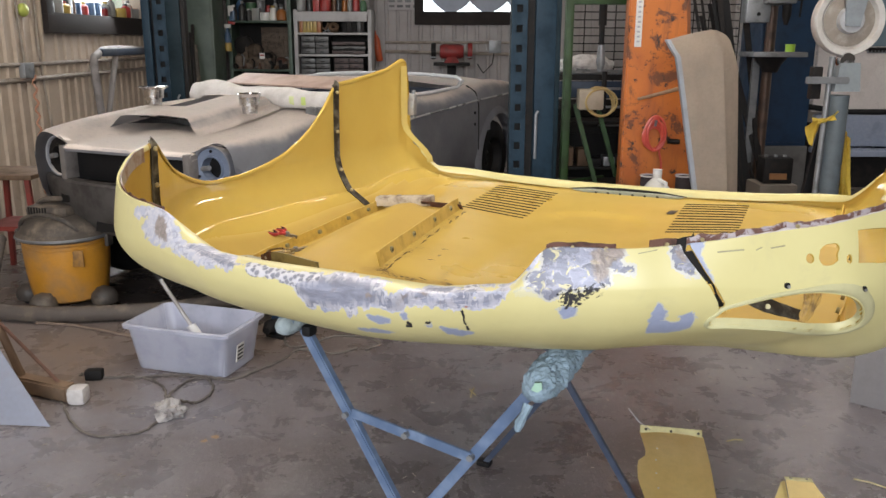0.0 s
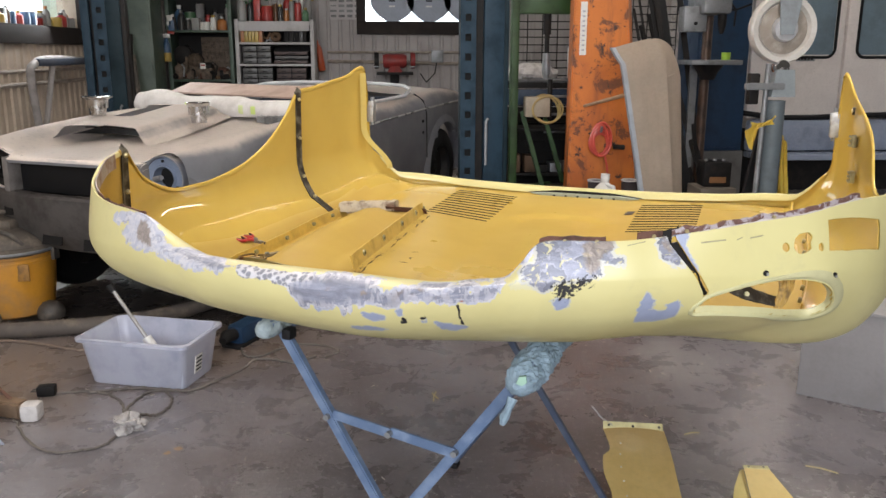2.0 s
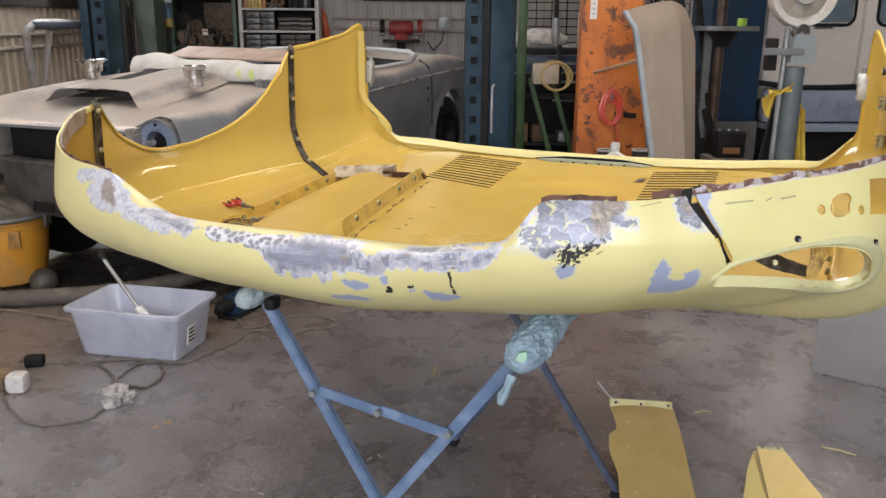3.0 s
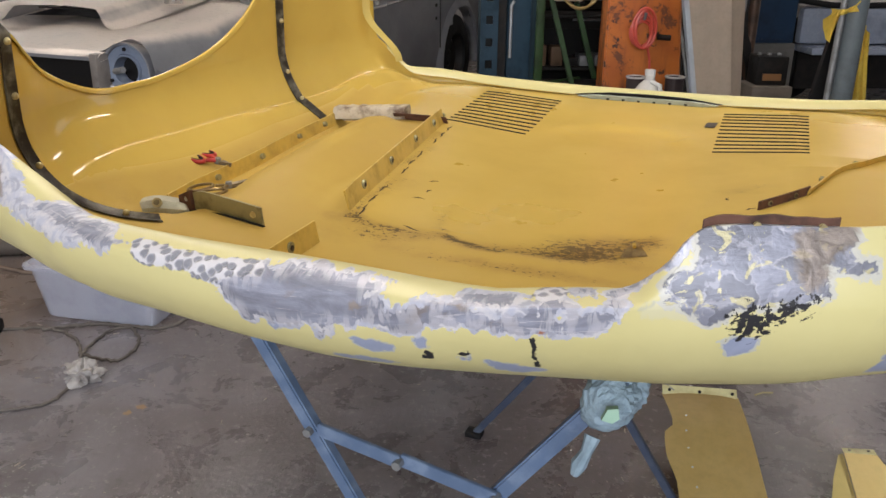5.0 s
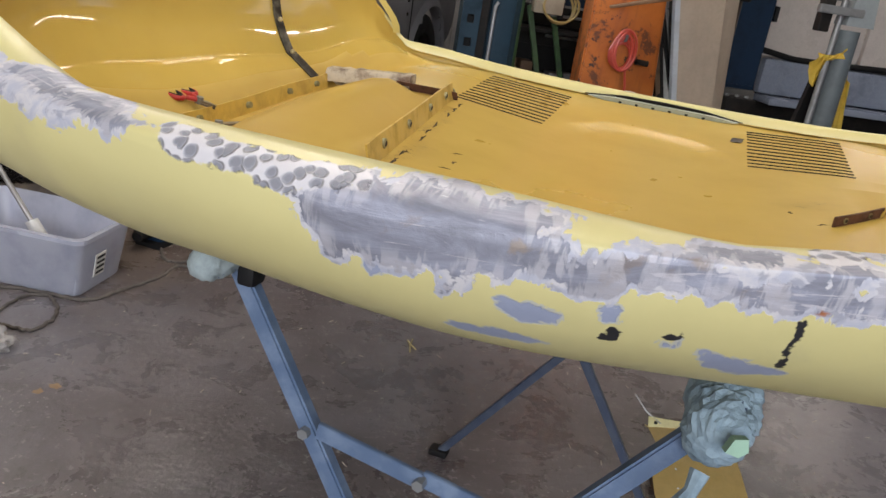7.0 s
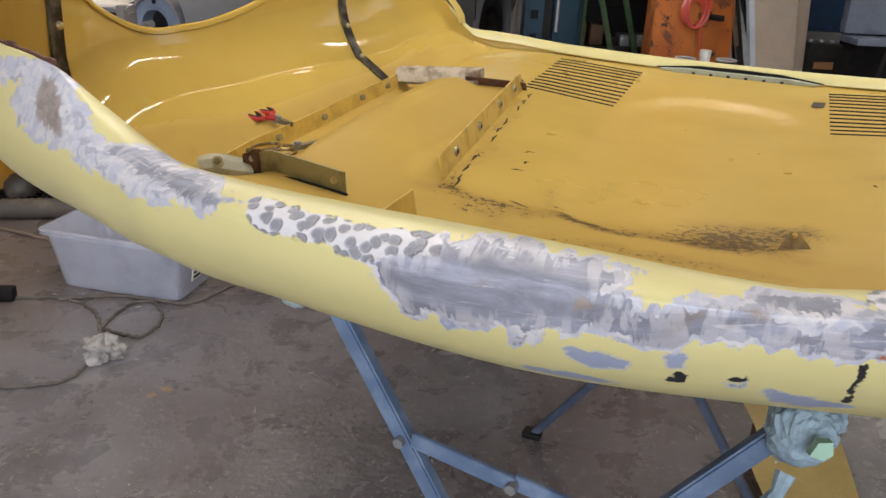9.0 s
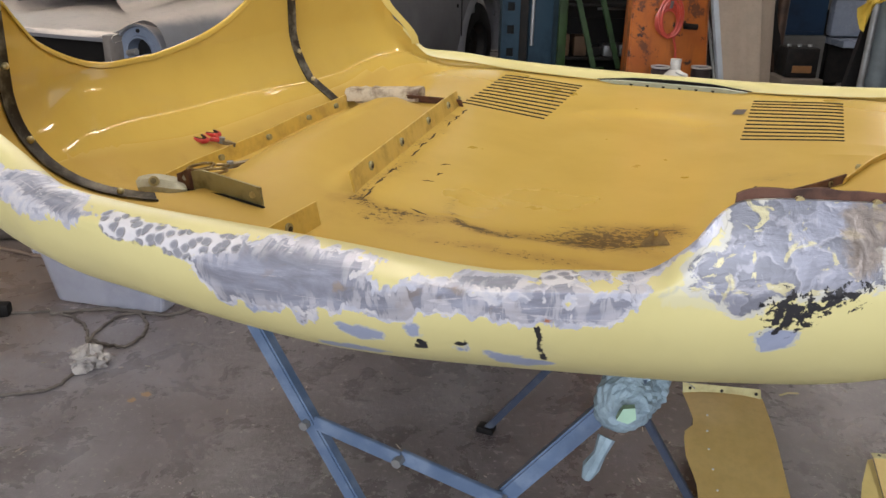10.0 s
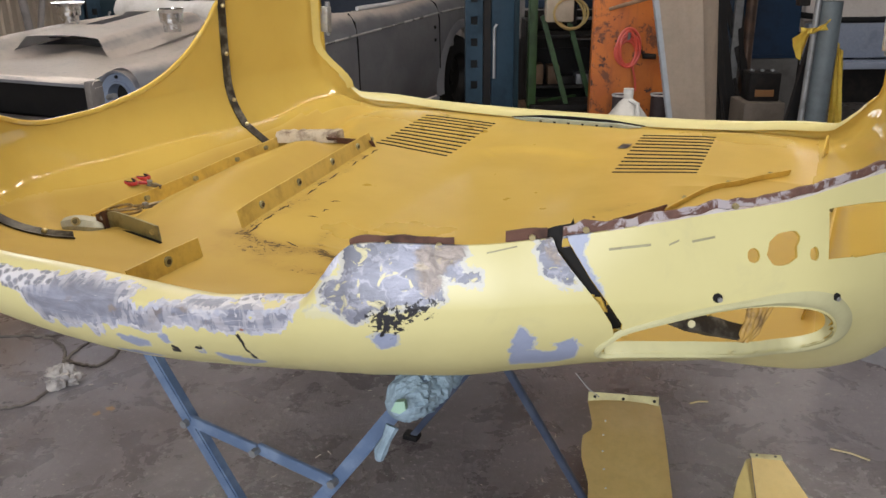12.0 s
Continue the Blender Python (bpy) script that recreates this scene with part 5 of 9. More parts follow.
# ---------------------------------------------------------------- room
def floor_material():
    """Old concrete: brown and grey clouds, dark oil stains, pale dust, chips and scratches; floor glare and the shade
    under the car are put into its colour.
    """
    m, nt, bs = node_mat("stained_concrete")
    a = noise_tex(nt, 0.9, 6, 0.62)
    b = noise_tex(nt, 5.5, 8, 0.70, 0.4)
    c = noise_tex(nt, 42, 6, 0.7)
    d = noise_tex(nt, 1.7, 7, 0.72, 0.7)
    tc = nt.nodes.new("ShaderNodeTexCoord")
    sep = nt.nodes.new("ShaderNodeSeparateXYZ")
    nt.links.new(tc.outputs["Object"], sep.inputs[0])
    col = mixed(nt, ramp(nt, a, 0.38, 0.62), (0.108, 0.091, 0.095), (0.182, 0.168, 0.184))
    # paler and bluer towards the left: dust, with floor glare in the colour
    left_pale = math_node(nt, "ADD", sep.outputs[0], math_node(nt, "MULTIPLY", math_node(nt, "SUBTRACT", d, 0.5), 3.0))
    col = mixed(nt, math_node(nt, "MULTIPLY", ramp(nt, left_pale, -0.7, -1.7), 0.62), col, (0.330, 0.325, 0.365))
    col = mixed(nt, math_node(nt, "MULTIPLY", ramp(nt, d, 0.52, 0.70), 0.45), col, (0.318, 0.302, 0.307))
    col = mixed(nt, math_node(nt, "MULTIPLY", ramp(nt, b, 0.44, 0.74), 0.40), col, (0.057, 0.046, 0.046))
    fine = noise_tex(nt, 19, 8, 0.74, 0.2)
    col = mixed(nt, math_node(nt, "MULTIPLY", ramp(nt, fine, 0.46, 0.34), 0.38), col, (0.041, 0.034, 0.033))
    col = mixed(nt, math_node(nt, "MULTIPLY", ramp(nt, fine, 0.56, 0.68), 0.30), col, (0.297, 0.269, 0.262))
    col = mixed(nt, math_node(nt, "MULTIPLY", ramp(nt, c, 0.57, 0.64), 0.70), col, (0.324, 0.302, 0.293))
    chips = nt.nodes.new("ShaderNodeTexVoronoi")
    chips.inputs["Scale"].default_value = 26
    nt.links.new(tc.outputs["Object"], chips.inputs["Vector"])
    col = mixed(nt, math_node(nt, "MULTIPLY", ramp(nt, chips.outputs[0], 0.15, 0.07), ramp(nt, noise_tex(nt, 9, 3, 0.5), 0.54, 0.62)), col, (0.410, 0.389, 0.374))
    grit = nt.nodes.new("ShaderNodeTexVoronoi")
    grit.inputs["Scale"].default_value = 70
    nt.links.new(tc.outputs["Object"], grit.inputs["Vector"])
    col = mixed(nt, math_node(nt, "MULTIPLY", ramp(nt, grit.outputs[0], 0.20, 0.10), ramp(nt, noise_tex(nt, 6, 4, 0.6), 0.50, 0.62)), col, (0.430, 0.415, 0.410))
    scratch = noise_tex(nt, 7, 5, 0.7, 0.5, (1.0, 4.0, 1.0))
    col = mixed(nt, math_node(nt, "MULTIPLY", ramp(nt, scratch, 0.60, 0.70), 0.22), col, (0.324, 0.302, 0.300))
    # warm brown dust towards the back wall
    back = math_node(nt, "ADD", math_node(nt, "SUBTRACT", math_node(nt, "MULTIPLY", sep.outputs[1], 0.9), math_node(nt, "MULTIPLY", sep.outputs[0], 0.8)), math_node(nt, "MULTIPLY", math_node(nt, "SUBTRACT", d, 0.5), 1.8))
    col = mixed(nt, math_node(nt, "MULTIPLY", ramp(nt, back, 3.3, 4.1), 0.6), col, (0.173, 0.123, 0.086))
    # pale dust spill beside the trestle
    sx = math_node(nt, "ADD", sep.outputs[0], -1.22)
    sy = math_node(nt, "MULTIPLY", math_node(nt, "ADD", sep.outputs[1], -3.34), 0.8)
    near = math_node(nt, "ADD", math_node(nt, "SQRT", math_node(nt, "ADD", math_node(nt, "MULTIPLY", sx, sx), math_node(nt, "MULTIPLY", sy, sy))), math_node(nt, "MULTIPLY", math_node(nt, "SUBTRACT", b, 0.5), 0.8))
    col = mixed(nt, math_node(nt, "MULTIPLY", ramp(nt, near, 0.26, 0.08), 0.4), col, (0.353, 0.338, 0.337))
    # shade below the lifted car, painted black into the floor colour
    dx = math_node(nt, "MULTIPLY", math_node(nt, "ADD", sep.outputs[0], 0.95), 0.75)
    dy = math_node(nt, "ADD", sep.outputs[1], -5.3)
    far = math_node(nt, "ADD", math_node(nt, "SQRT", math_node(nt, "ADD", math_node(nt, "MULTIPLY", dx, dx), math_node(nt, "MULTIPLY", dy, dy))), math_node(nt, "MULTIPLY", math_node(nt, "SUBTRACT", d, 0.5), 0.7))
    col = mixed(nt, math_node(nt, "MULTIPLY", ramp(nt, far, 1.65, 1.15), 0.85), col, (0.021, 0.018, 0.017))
    nt.links.new(col, bs.inputs["Base Color"])
    nt.links.new(math_node(nt, "ADD", math_node(nt, "MULTIPLY", ramp(nt, b, 0.3, 0.7), -0.20), 0.40), bs.inputs["Roughness"])
    bs.inputs["Specular IOR Level"].default_value = 0.9
    bump(nt, bs, math_node(nt, "ADD", math_node(nt, "MULTIPLY", b, 0.7), math_node(nt, "MULTIPLY", c, 0.4)), 0.6, 0.008)
    return m


def glow(name, colour, strength):
    m, nt, bs = node_mat(name)
    bs.inputs["Base Color"].default_value = (0, 0, 0, 1)
    bs.inputs["Emission Color"].default_value = (*colour, 1)
    bs.inputs["Emission Strength"].default_value = strength
    return m


def glass(name, tint=(0.9, 0.95, 0.95), rough=0.02):
    m, nt, bs = node_mat(name)
    bs.inputs["Base Color"].default_value = (*tint, 1)
    bs.inputs["Transmission Weight"].default_value = 1.0
    bs.inputs["Roughness"].default_value = rough
    bs.inputs["IOR"].default_value = 1.45
    return m


M_FLOOR = floor_material()
M_WALL = worn("beige_sheet_wall", (0.47, 0.39, 0.31), (0.27, 0.21, 0.155), 0.7, 0.55, 0.0, 2.5, 0.05)
M_WALLGREY = worn("grey_sheet_wall", (0.38, 0.355, 0.345), (0.27, 0.245, 0.235), 0.6, 0.6, 0.0, 2.5, 0.05)
M_WALLDIM = worn("dim_sheet_wall", (0.20, 0.185, 0.165), (0.13, 0.115, 0.10), 0.6, 0.7, 0.0, 2.5, 0.05)
M_CEIL = worn("grey_ceiling", (0.12, 0.115, 0.105), None, 0.4, 0.8)
M_PANE = glass("window_glass")
M_DARKFRAME = worn("dark_window_frame", (0.026, 0.021, 0.020), (0.055, 0.046, 0.042), 0.6, 0.8, spec=0.2)
M_DAY = glow("bright_daylight", (0.92, 0.96, 1.0), 3.2)
M_PIPE = worn("dusty_conduit", (0.33, 0.285, 0.24), (0.17, 0.14, 0.115), 0.7, 0.7, 0.0, 12)
M_DUSTYTUBE = worn("dusty_grey_tube", (0.29, 0.265, 0.255), (0.17, 0.155, 0.15), 0.7, 0.75, 0.0, 9)

X0, X1, Y0, Y1, CEIL = -2.85, 5.6, -3.6, 9.7, 3.4
bm = bmesh.new()
box(bm, (X0 + X1) / 2, (Y0 + Y1) / 2, -0.1, X1 - X0 + .4, Y1 - Y0 + .4, 0.2)
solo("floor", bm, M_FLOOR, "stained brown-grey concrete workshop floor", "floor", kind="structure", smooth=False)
bm = bmesh.new()
box(bm, (X0 + X1) / 2, (Y0 + Y1) / 2, CEIL + .1, X1 - X0 + .4, Y1 - Y0 + .4, .2)
solo("ceiling", bm, M_CEIL, "grey workshop ceiling", "ceiling", kind="structure", smooth=False)


def ribbed(bm, a0, a1, z0, z1, place, pitch=.128, deep=.014):
    """Trapezoid sheet: place(a, depth, z) gives the point."""
    a, cols = a0, []
    while a < a1:
        for f, d in ((0, 0), (.62, 0), (.72, deep), (.90, deep)):
            x = a + pitch * f
            if x <= a1:
                cols.append((x, d))
        a += pitch
    cols.append((a1, 0))
    lo = [bm.verts.new(place(x, d, z0)) for x, d in cols]
    hi = [bm.verts.new(place(x, d, z1)) for x, d in cols]
    for i in range(len(cols) - 1):
        bm.faces.new((lo[i], lo[i + 1], hi[i + 1], hi[i]))


def wall_with_opening(name, label, mat, axis, at, out, lo, hi, hole):
    """A thick wall with one opening (a0, a1, z0, z1), ribbed on the room's side."""
    bm = bmesh.new()
    a0, a1, z0, z1 = hole
    for p0, p1, q0, q1 in ((lo, a0, 0, CEIL), (a1, hi, 0, CEIL), (a0, a1, 0, z0), (a0, a1, z1, CEIL)):
        if p1 - p0 < .01:
            continue
        c, s = at + out * .10, .18
        if axis == "x":
            box(bm, c, (p0 + p1) / 2, (q0 + q1) / 2, s, p1 - p0, q1 - q0)
            ribbed(bm, p0, p1, q0, q1, lambda a, d, z: (at - out * d, a, z))
        else:
            box(bm, (p0 + p1) / 2, c, (q0 + q1) / 2, p1 - p0, s, q1 - q0)
            ribbed(bm, p0, p1, q0, q1, lambda a, d, z: (a, at - out * d, z))
    bmesh.ops.recalc_face_normals(bm, faces=bm.faces)
    return solo(name, bm, mat, label, "wall", kind="structure", smooth=False)


WEST_HOLE, NORTH_HOLE = (6.08, 8.0, 1.515, 2.35), (-.29, 1.15, 1.65, 2.60)
wall_with_opening("wall_west", "beige ribbed sheet wall with a window", M_WALL, "x", X0, -1, Y0, Y1, WEST_HOLE)
wall_with_opening("wall_north", "grey ribbed sheet wall with a window", M_WALLGREY, "y", Y1, 1, X0, X1, NORTH_HOLE)
wall_with_opening("wall_east", "dim grey ribbed sheet wall with a side gate", M_WALLDIM, "x", X1, 1, Y0, Y1, (6.1, 8.7, 0, 2.6))
wall_with_opening("wall_south", "dim grey ribbed sheet wall with an open gate", M_WALLDIM, "y", Y0, -1, X0, X1, (-2.6, 1.6, 0, 3.1))


def window(name, axis, at, out, hole):
    a0, a1, z0, z1 = hole
    root = thing(name, "workshop window with a dark wooden frame and bright daylight", "window", None, kind="structure")
    put = (lambda bm, a, d, z, sa, sd, sz, b=.004: box(bm, at + out * d, a, z, sd, sa, sz, b)) if axis == "x" else (lambda bm, a, d, z, sa, sd, sz, b=.004: box(bm, a, at + out * d, z, sa, sd, sz, b))
    for nm, a, z, sa, sz in (("frame_bottom", (a0 + a1) / 2, z0 - .055, a1 - a0 + .18, .13), ("frame_top", (a0 + a1) / 2, z1 + .04, a1 - a0 + .18, .10),
                             ("frame_side", a0 - .04, (z0 + z1) / 2, .10, z1 - z0 - .02), ("frame_side", a1 + .04, (z0 + z1) / 2, .10, z1 - z0 - .02)):
        bm = bmesh.new()
        put(bm, a, -.02, z, sa, .07, sz)
        part(nm, bm, M_DARKFRAME, root)
    bm = bmesh.new()
    put(bm, (a0 + a1) / 2, .06, z0 + .012, a1 - a0 - .01, .20, .024)
    part("sill", bm, M_DARKFRAME, root)
    bm = bmesh.new()
    put(bm, (a0 + a1) / 2, .13, (z0 + z1) / 2, a1 - a0, .005, z1 - z0, 0)
    pane = part("pane", bm, M_PANE, root)
    pane.visible_shadow = False
    bm = bmesh.new()
    put(bm, (a0 + a1) / 2, .9, (z0 + z1) / 2 + .2, a1 - a0 + 3, .01, z1 - z0 + 2.5, 0)
    bd = solo("backdrop", bm, M_DAY, "bright overcast daylight outside", "backdrop", kind="structure", smooth=False)
    bd.visible_shadow = False


window("window_1", "x", X0, -1, WEST_HOLE)
window("window_2", "y", Y1, 1, NORTH_HOLE)

for lamp_x, lamp_y, watts in TUBES:
    root = thing("ceiling_light", "long tube light fixed under the ceiling, out of view", "ceiling light", pose(lamp_x, lamp_y, 0), "ceiling lights")
    bm = bmesh.new()
    box(bm, 0, 0, 3.30, .14, 2.4, .18, .01)
    part("housing", bm, M_WALLGREY, root)
    for sx in (-.035, .035):
        bm = bmesh.new()
        tube(bm, [(sx, -1.1, 3.19), (sx, 1.1, 3.19)], .013, 8)
        part("tube", bm, glow("lit_tube", (1.0, 0.92, 0.8), 6.0), root)

for pts in ([(-2.835, 5.66, 1.90), (-2.832, 5.64, 1.55), (-2.835, 5.67, 1.20)], [(-2.835, 5.92, 1.90), (-2.832, 5.88, 1.50), (-2.835, 5.90, 1.10), (-2.832, 5.96, .70)]):
    bm = bmesh.new()
    tube(bm, spline(pts, 8).tolist(), .008, 6)
    solo("wall_cable", bm, M_PIPE, "dusty beige cable running down the wall", "cable", "cables on the wall", "structure")

# conduits on the walls
for pts, r in (([(-2.835, 4.6, 1.19), (-2.835, 9.65, 1.185)], .013), ([(-2.835, 4.6, 1.09), (-2.835, 9.65, 1.088)], .016), ([(-.72, 9.67, 1.335), (1.1, 9.67, 1.335)], .014), ([(-.72, 9.67, 1.235), (1.2, 9.67, 1.20)], .018)):
    bm = bmesh.new()
    tube(bm, pts, r, 8)
    solo("conduit", bm, M_PIPE, "grey metal conduit running along the wall", "pipe", "conduits", "structure")

# ---------------------------------------------------------------- lift posts, column and what leans there
M_LIFTBLUE = worn("blue_lift_paint", (0.007, 0.021, 0.030), (0.004, 0.009, 0.013), 0.7, 0.6, 0.0, 7, 0.1, spec=0.2)
M_LIFTLIGHT = worn("worn_blue_paint", (0.013, 0.036, 0.060), (0.007, 0.017, 0.029), 0.7, 0.6, 0.0, 9, 0.1, spec=0.25)


def chipped_orange():
    """Orange paint with sharp dark rust chips and streaks running down."""
    m, nt, bs = node_mat("rust_orange_paint")
    n1, n2, n3 = noise_tex(nt, 3, 5, 0.6), noise_tex(nt, 11, 8, 0.72), noise_tex(nt, 16, 5, 0.6, 0.3, (1, 1, .12))
    col = mixed(nt, ramp(nt, n1, 0.35, 0.7), (0.58, 0.175, 0.028), (0.43, 0.115, 0.022))
    col = mixed(nt, math_node(nt, "MULTIPLY", ramp(nt, n3, 0.52, 0.72), 0.7), col, (0.24, 0.075, 0.028))
    rust = ramp(nt, noise_tex(nt, 4.2, 9, 0.74, 0.5), 0.550, 0.600)
    col = mixed(nt, math_node(nt, "MULTIPLY", rust, 0.85), col, mixed(nt, n2, (0.16, 0.060, 0.030), (0.050, 0.026, 0.020)))
    col = mixed(nt, ramp(nt, n2, 0.580, 0.612), col, (0.060, 0.028, 0.020))
    nt.links.new(col, bs.inputs["Base Color"])
    bs.inputs["Roughness"].default_value = 0.5
    bump(nt, bs, ramp(nt, n2, 0.57, 0.63), 0.3, 0.004)
    return m


M_ORANGE = chipped_orange()
M_WHITE = worn("white_plastic", (0.72, 0.72, 0.70), (0.5, 0.48, 0.44), 0.5, 0.4)
M_GREEN = worn("green_machine_paint", (0.034, 0.088, 0.024), (0.02, 0.035, 0.018), 0.8, 0.5, 0.1, 9)
M_GREENDARK = worn("dark_green_paint", (0.05, 0.085, 0.06), (0.022, 0.035, 0.028), 0.7, 0.5, 0.1, 4)
M_WOOD = worn("old_wood", (0.15, 0.09, 0.05), (0.05, 0.032, 0.02), 0.8, 0.7, 0.0, 8, 0.3)
M_DARK = worn("dark_steel", (0.014, 0.013, 0.013), (0.040, 0.033, 0.028), 0.6, 0.6, 0.1, 12, spec=0.2)
M_CABBLUE = worn("blue_cabinet_paint", (0.011, 0.036, 0.082), (0.007, 0.017, 0.034), 0.6, 0.5)
M_YELLOWCLOTH = worn("yellow_cloth", (0.78, 0.60, 0.11), (0.55, 0.38, 0.05), 0.6, 0.8, 0, 14, 0.4)
M_TAN = worn("tan_grey_primer", (0.50, 0.420, 0.335), (0.40, 0.345, 0.285), 0.7, 0.7, 0.0, 4, 0.05)
M_REDHOSE = worn("red_hose", (0.62, 0.09, 0.06), (0.40, 0.05, 0.04), 0.5, 0.4)
M_YELLOWVAC = worn("dusty_orange_plastic", (0.52, 0.24, 0.025), (0.33, 0.19, 0.08), 0.8, 0.5, 0.0, 6, 0.1)
M_DUSTYBLACK = worn("dusty_black_plastic", (0.075, 0.063, 0.053), (0.24, 0.195, 0.15), 0.9, 0.7, 0.0, 10, 0.15)
M_GRIMEGREY = worn("grimy_grey_plastic", (0.060, 0.052, 0.046), (0.19, 0.16, 0.125), 0.8, 0.6, 0.0, 14, 0.2)
M_DUSTHOSE = worn("dusty_hose", (0.10, 0.085, 0.075), (0.22, 0.18, 0.14), 0.8, 0.8, 0.0, 12, 0.3)
M_RAG = worn("grey_white_rag", (0.62, 0.60, 0.59), (0.30, 0.28, 0.27), 0.7, 0.9, 0.0, 25, 0.5)
M_VAN = worn("van_paint", (0.72, 0.66, 0.62), (0.60, 0.55, 0.52), 0.5, 0.35, 0.0, 3, 0.02, coat=0.4)
M_VANBLUE = worn("van_blue_band", (0.30, 0.34, 0.43), (0.13, 0.15, 0.20), 0.7, 0.3)
M_SMOKE = worn("smoked_window", (0.16, 0.22, 0.26), (0.10, 0.13, 0.15), 0.5, 0.12)


def lift_post(x, y, turn, label, col0=.0875, col1=.2025, rail=None, rise=.03):
    """A perforated face with an added black sheet behind for the dark inside, a round-edged column beside it, and an
    outer rail where there is one.
    """
    root = thing("lift_post", label, "post", pose(x, y, 0, 0, 0, turn), "perforated steel posts")
    pitch, w, hole = .108, .088, .040
    for sx in (-1, 1):
        bm = bmesh.new()
        box(bm, sx * (w / 2 - .0135), 0, 1.6, .027, .006, 3.2)
        part("flange", bm, M_LIFTLIGHT, root)
    for k in range(30):
        bm = bmesh.new()
        box(bm, 0, 0, rise + pitch * k, w - .054, .006, pitch - hole)
        part("web_bar", bm, M_LIFTLIGHT, root)
    # black sheet behind the holes, added so that they look dark
    bm = bmesh.new()
    box(bm, 0, .035, 1.6, w - .01, .006, 3.2)
    part("hole_backing", bm, M_BLACK, root)
    for sx in (-1, 1):
        bm = bmesh.new()
        box(bm, sx * (w / 2 - .002), .06, 1.6, .006, .11, 3.2)
        part("side", bm, M_LIFTBLUE, root)
    bm = bmesh.new()
    box(bm, w / 2 + (col0 - w / 2) / 2 + .004, .07, 1.6, max(.01, col0 - w / 2), .08, 3.2)
    part("channel", bm, M_DARK, root)
    bm = bmesh.new()
    box(bm, (col0 + col1) / 2, .02, 1.6, col1 - col0, .09, 3.2, .008)
    part("column", bm, M_LIFTBLUE if rail else M_LIFTLIGHT, root)
    bm = bmesh.new()
    box(bm, col1 + .0125, .05, 1.6, .03, .12, 3.2, .004)
    part("back_column", bm, M_DARK if rail else M_LIFTBLUE, root)
    if rail:
        bm = bmesh.new()
        box(bm, rail, .01, 1.6, .055, .05, 3.2, .006)
        part("outer_rail", bm, M_LIFTLIGHT, root)
        bm = bmesh.new()
        box(bm, (rail - w / 2) / 2, .06, 1.6, -rail - w / 2 + .03, .03, 3.2)
        part("channel", bm, M_BLACK, root)
    bm = bmesh.new()
    box(bm, .07, .05, .012, .40, .30, .024, .003)
    part("base_plate", bm, M_LIFTBLUE, root)
    bm = bmesh.new()
    tube(bm, [(.10, -.045, .70), (.10, -.05, .95), (.112, -.05, .97)], .008, 6)
    part("lever", bm, M_GREYMETAL, root)
    return root


lift_post(.40, 4.76, 0, "worn blue perforated steel lift post", rise=.067)
lift_post(-2.035, 6.05, 6, "dark teal perforated steel lift post with an outer rail", .046, .145, -.093, .048)


def build_column():
    root = thing("orange_column", "rusty orange tapered steel lift column on the floor", "column", pose(0, 5.04, 0))
    bm = bmesh.new()
    x0b, x1b, x0t, x1t = 1.055, 1.53, 1.067, 1.36
    A = [bm.verts.new(p) for p in ((x0b, 0, 0), (x1b, 0, 0), (x1b + .10, .34, 0), (x0b + .05, .34, 0))]
    B = [bm.verts.new(p) for p in ((x0t, 0, 3.3), (x1t - .12, 0, 3.3), (x1t + .02, .34, 3.3), (x0t + .05, .34, 3.3))]
    bm.faces.new(A[::-1])
    bm.faces.new(B)
    for i in range(4):
        bm.faces.new((A[i], A[(i + 1) % 4], B[(i + 1) % 4], B[i]))
    bmesh.ops.bevel(bm, geom=list(bm.edges), offset=.012, segments=2, affect="EDGES")
    part("shaft", bm, M_ORANGE, root)
    bm = bmesh.new()
    box(bm, 1.12, -.004, 1.475, .040, .004, .31)
    lab = part("label_strip", bm, M_WHITE, root, "white label strip with faint marks")
    for k in range(9):
        bm = bmesh.new()
        box(bm, 1.12, -.0075, 1.35 + .028 * k, .016, .003, .010)
        part("mark", bm, worn("faint_print", (0.42, 0.42, 0.46)), lab)
    bm = bmesh.new()
    box(bm, 1.30, .10, .03, .62, .62, .06, .006)
    part("base", bm, M_DARK, root)
    bm = bmesh.new()
    tube(bm, [(1.235, -.01, .86), (1.235, -.09, .87), (1.235, -.10, .90)], .008, 8)
    part("hook", bm, M_GREYMETAL, root)
    bm = bmesh.new()
    tube(bm, [(1.33, -.03, .77), (1.40, -.03, .765)], .015, 8)
    part("spigot", bm, M_DARK, root)
    coil = thing("hose_coil", "coil of red rubber hose hanging on a hook", "hose", pose(1.235, 4.955, .79))
    for k in range(9):
        bm = bmesh.new()
        tube(bm, [(x + .008 * math.sin(k * 2), -.009 * (k - 4) * .6, y * 1.25 + .004 * k) for x, y, _ in loop_pts(0, 0, .046 + .008 * (k % 3), .050 + .004 * k, 0, 0, 22)], .0065, 7, closed=True)
        part("loop", bm, M_REDHOSE, coil)
    bm = bmesh.new()
    tube(bm, [(.03, 0, -.07), (.05, .01, -.14), (.055, .01, -.20)], .006, 7)
    part("tail", bm, M_REDHOSE, coil)
    bm = bmesh.new()
    tube(bm, [(1.13, 4.98, 1.02), (1.33, 4.60, 1.12)], [.009, .013], 8)
    solo("wooden_stick", bm, worn("pale_stick_wood", (0.36, 0.22, 0.13), (0.22, 0.13, 0.08), 0.6, 0.6), "brown wooden stick leaning on the orange column", "stick")


build_column()


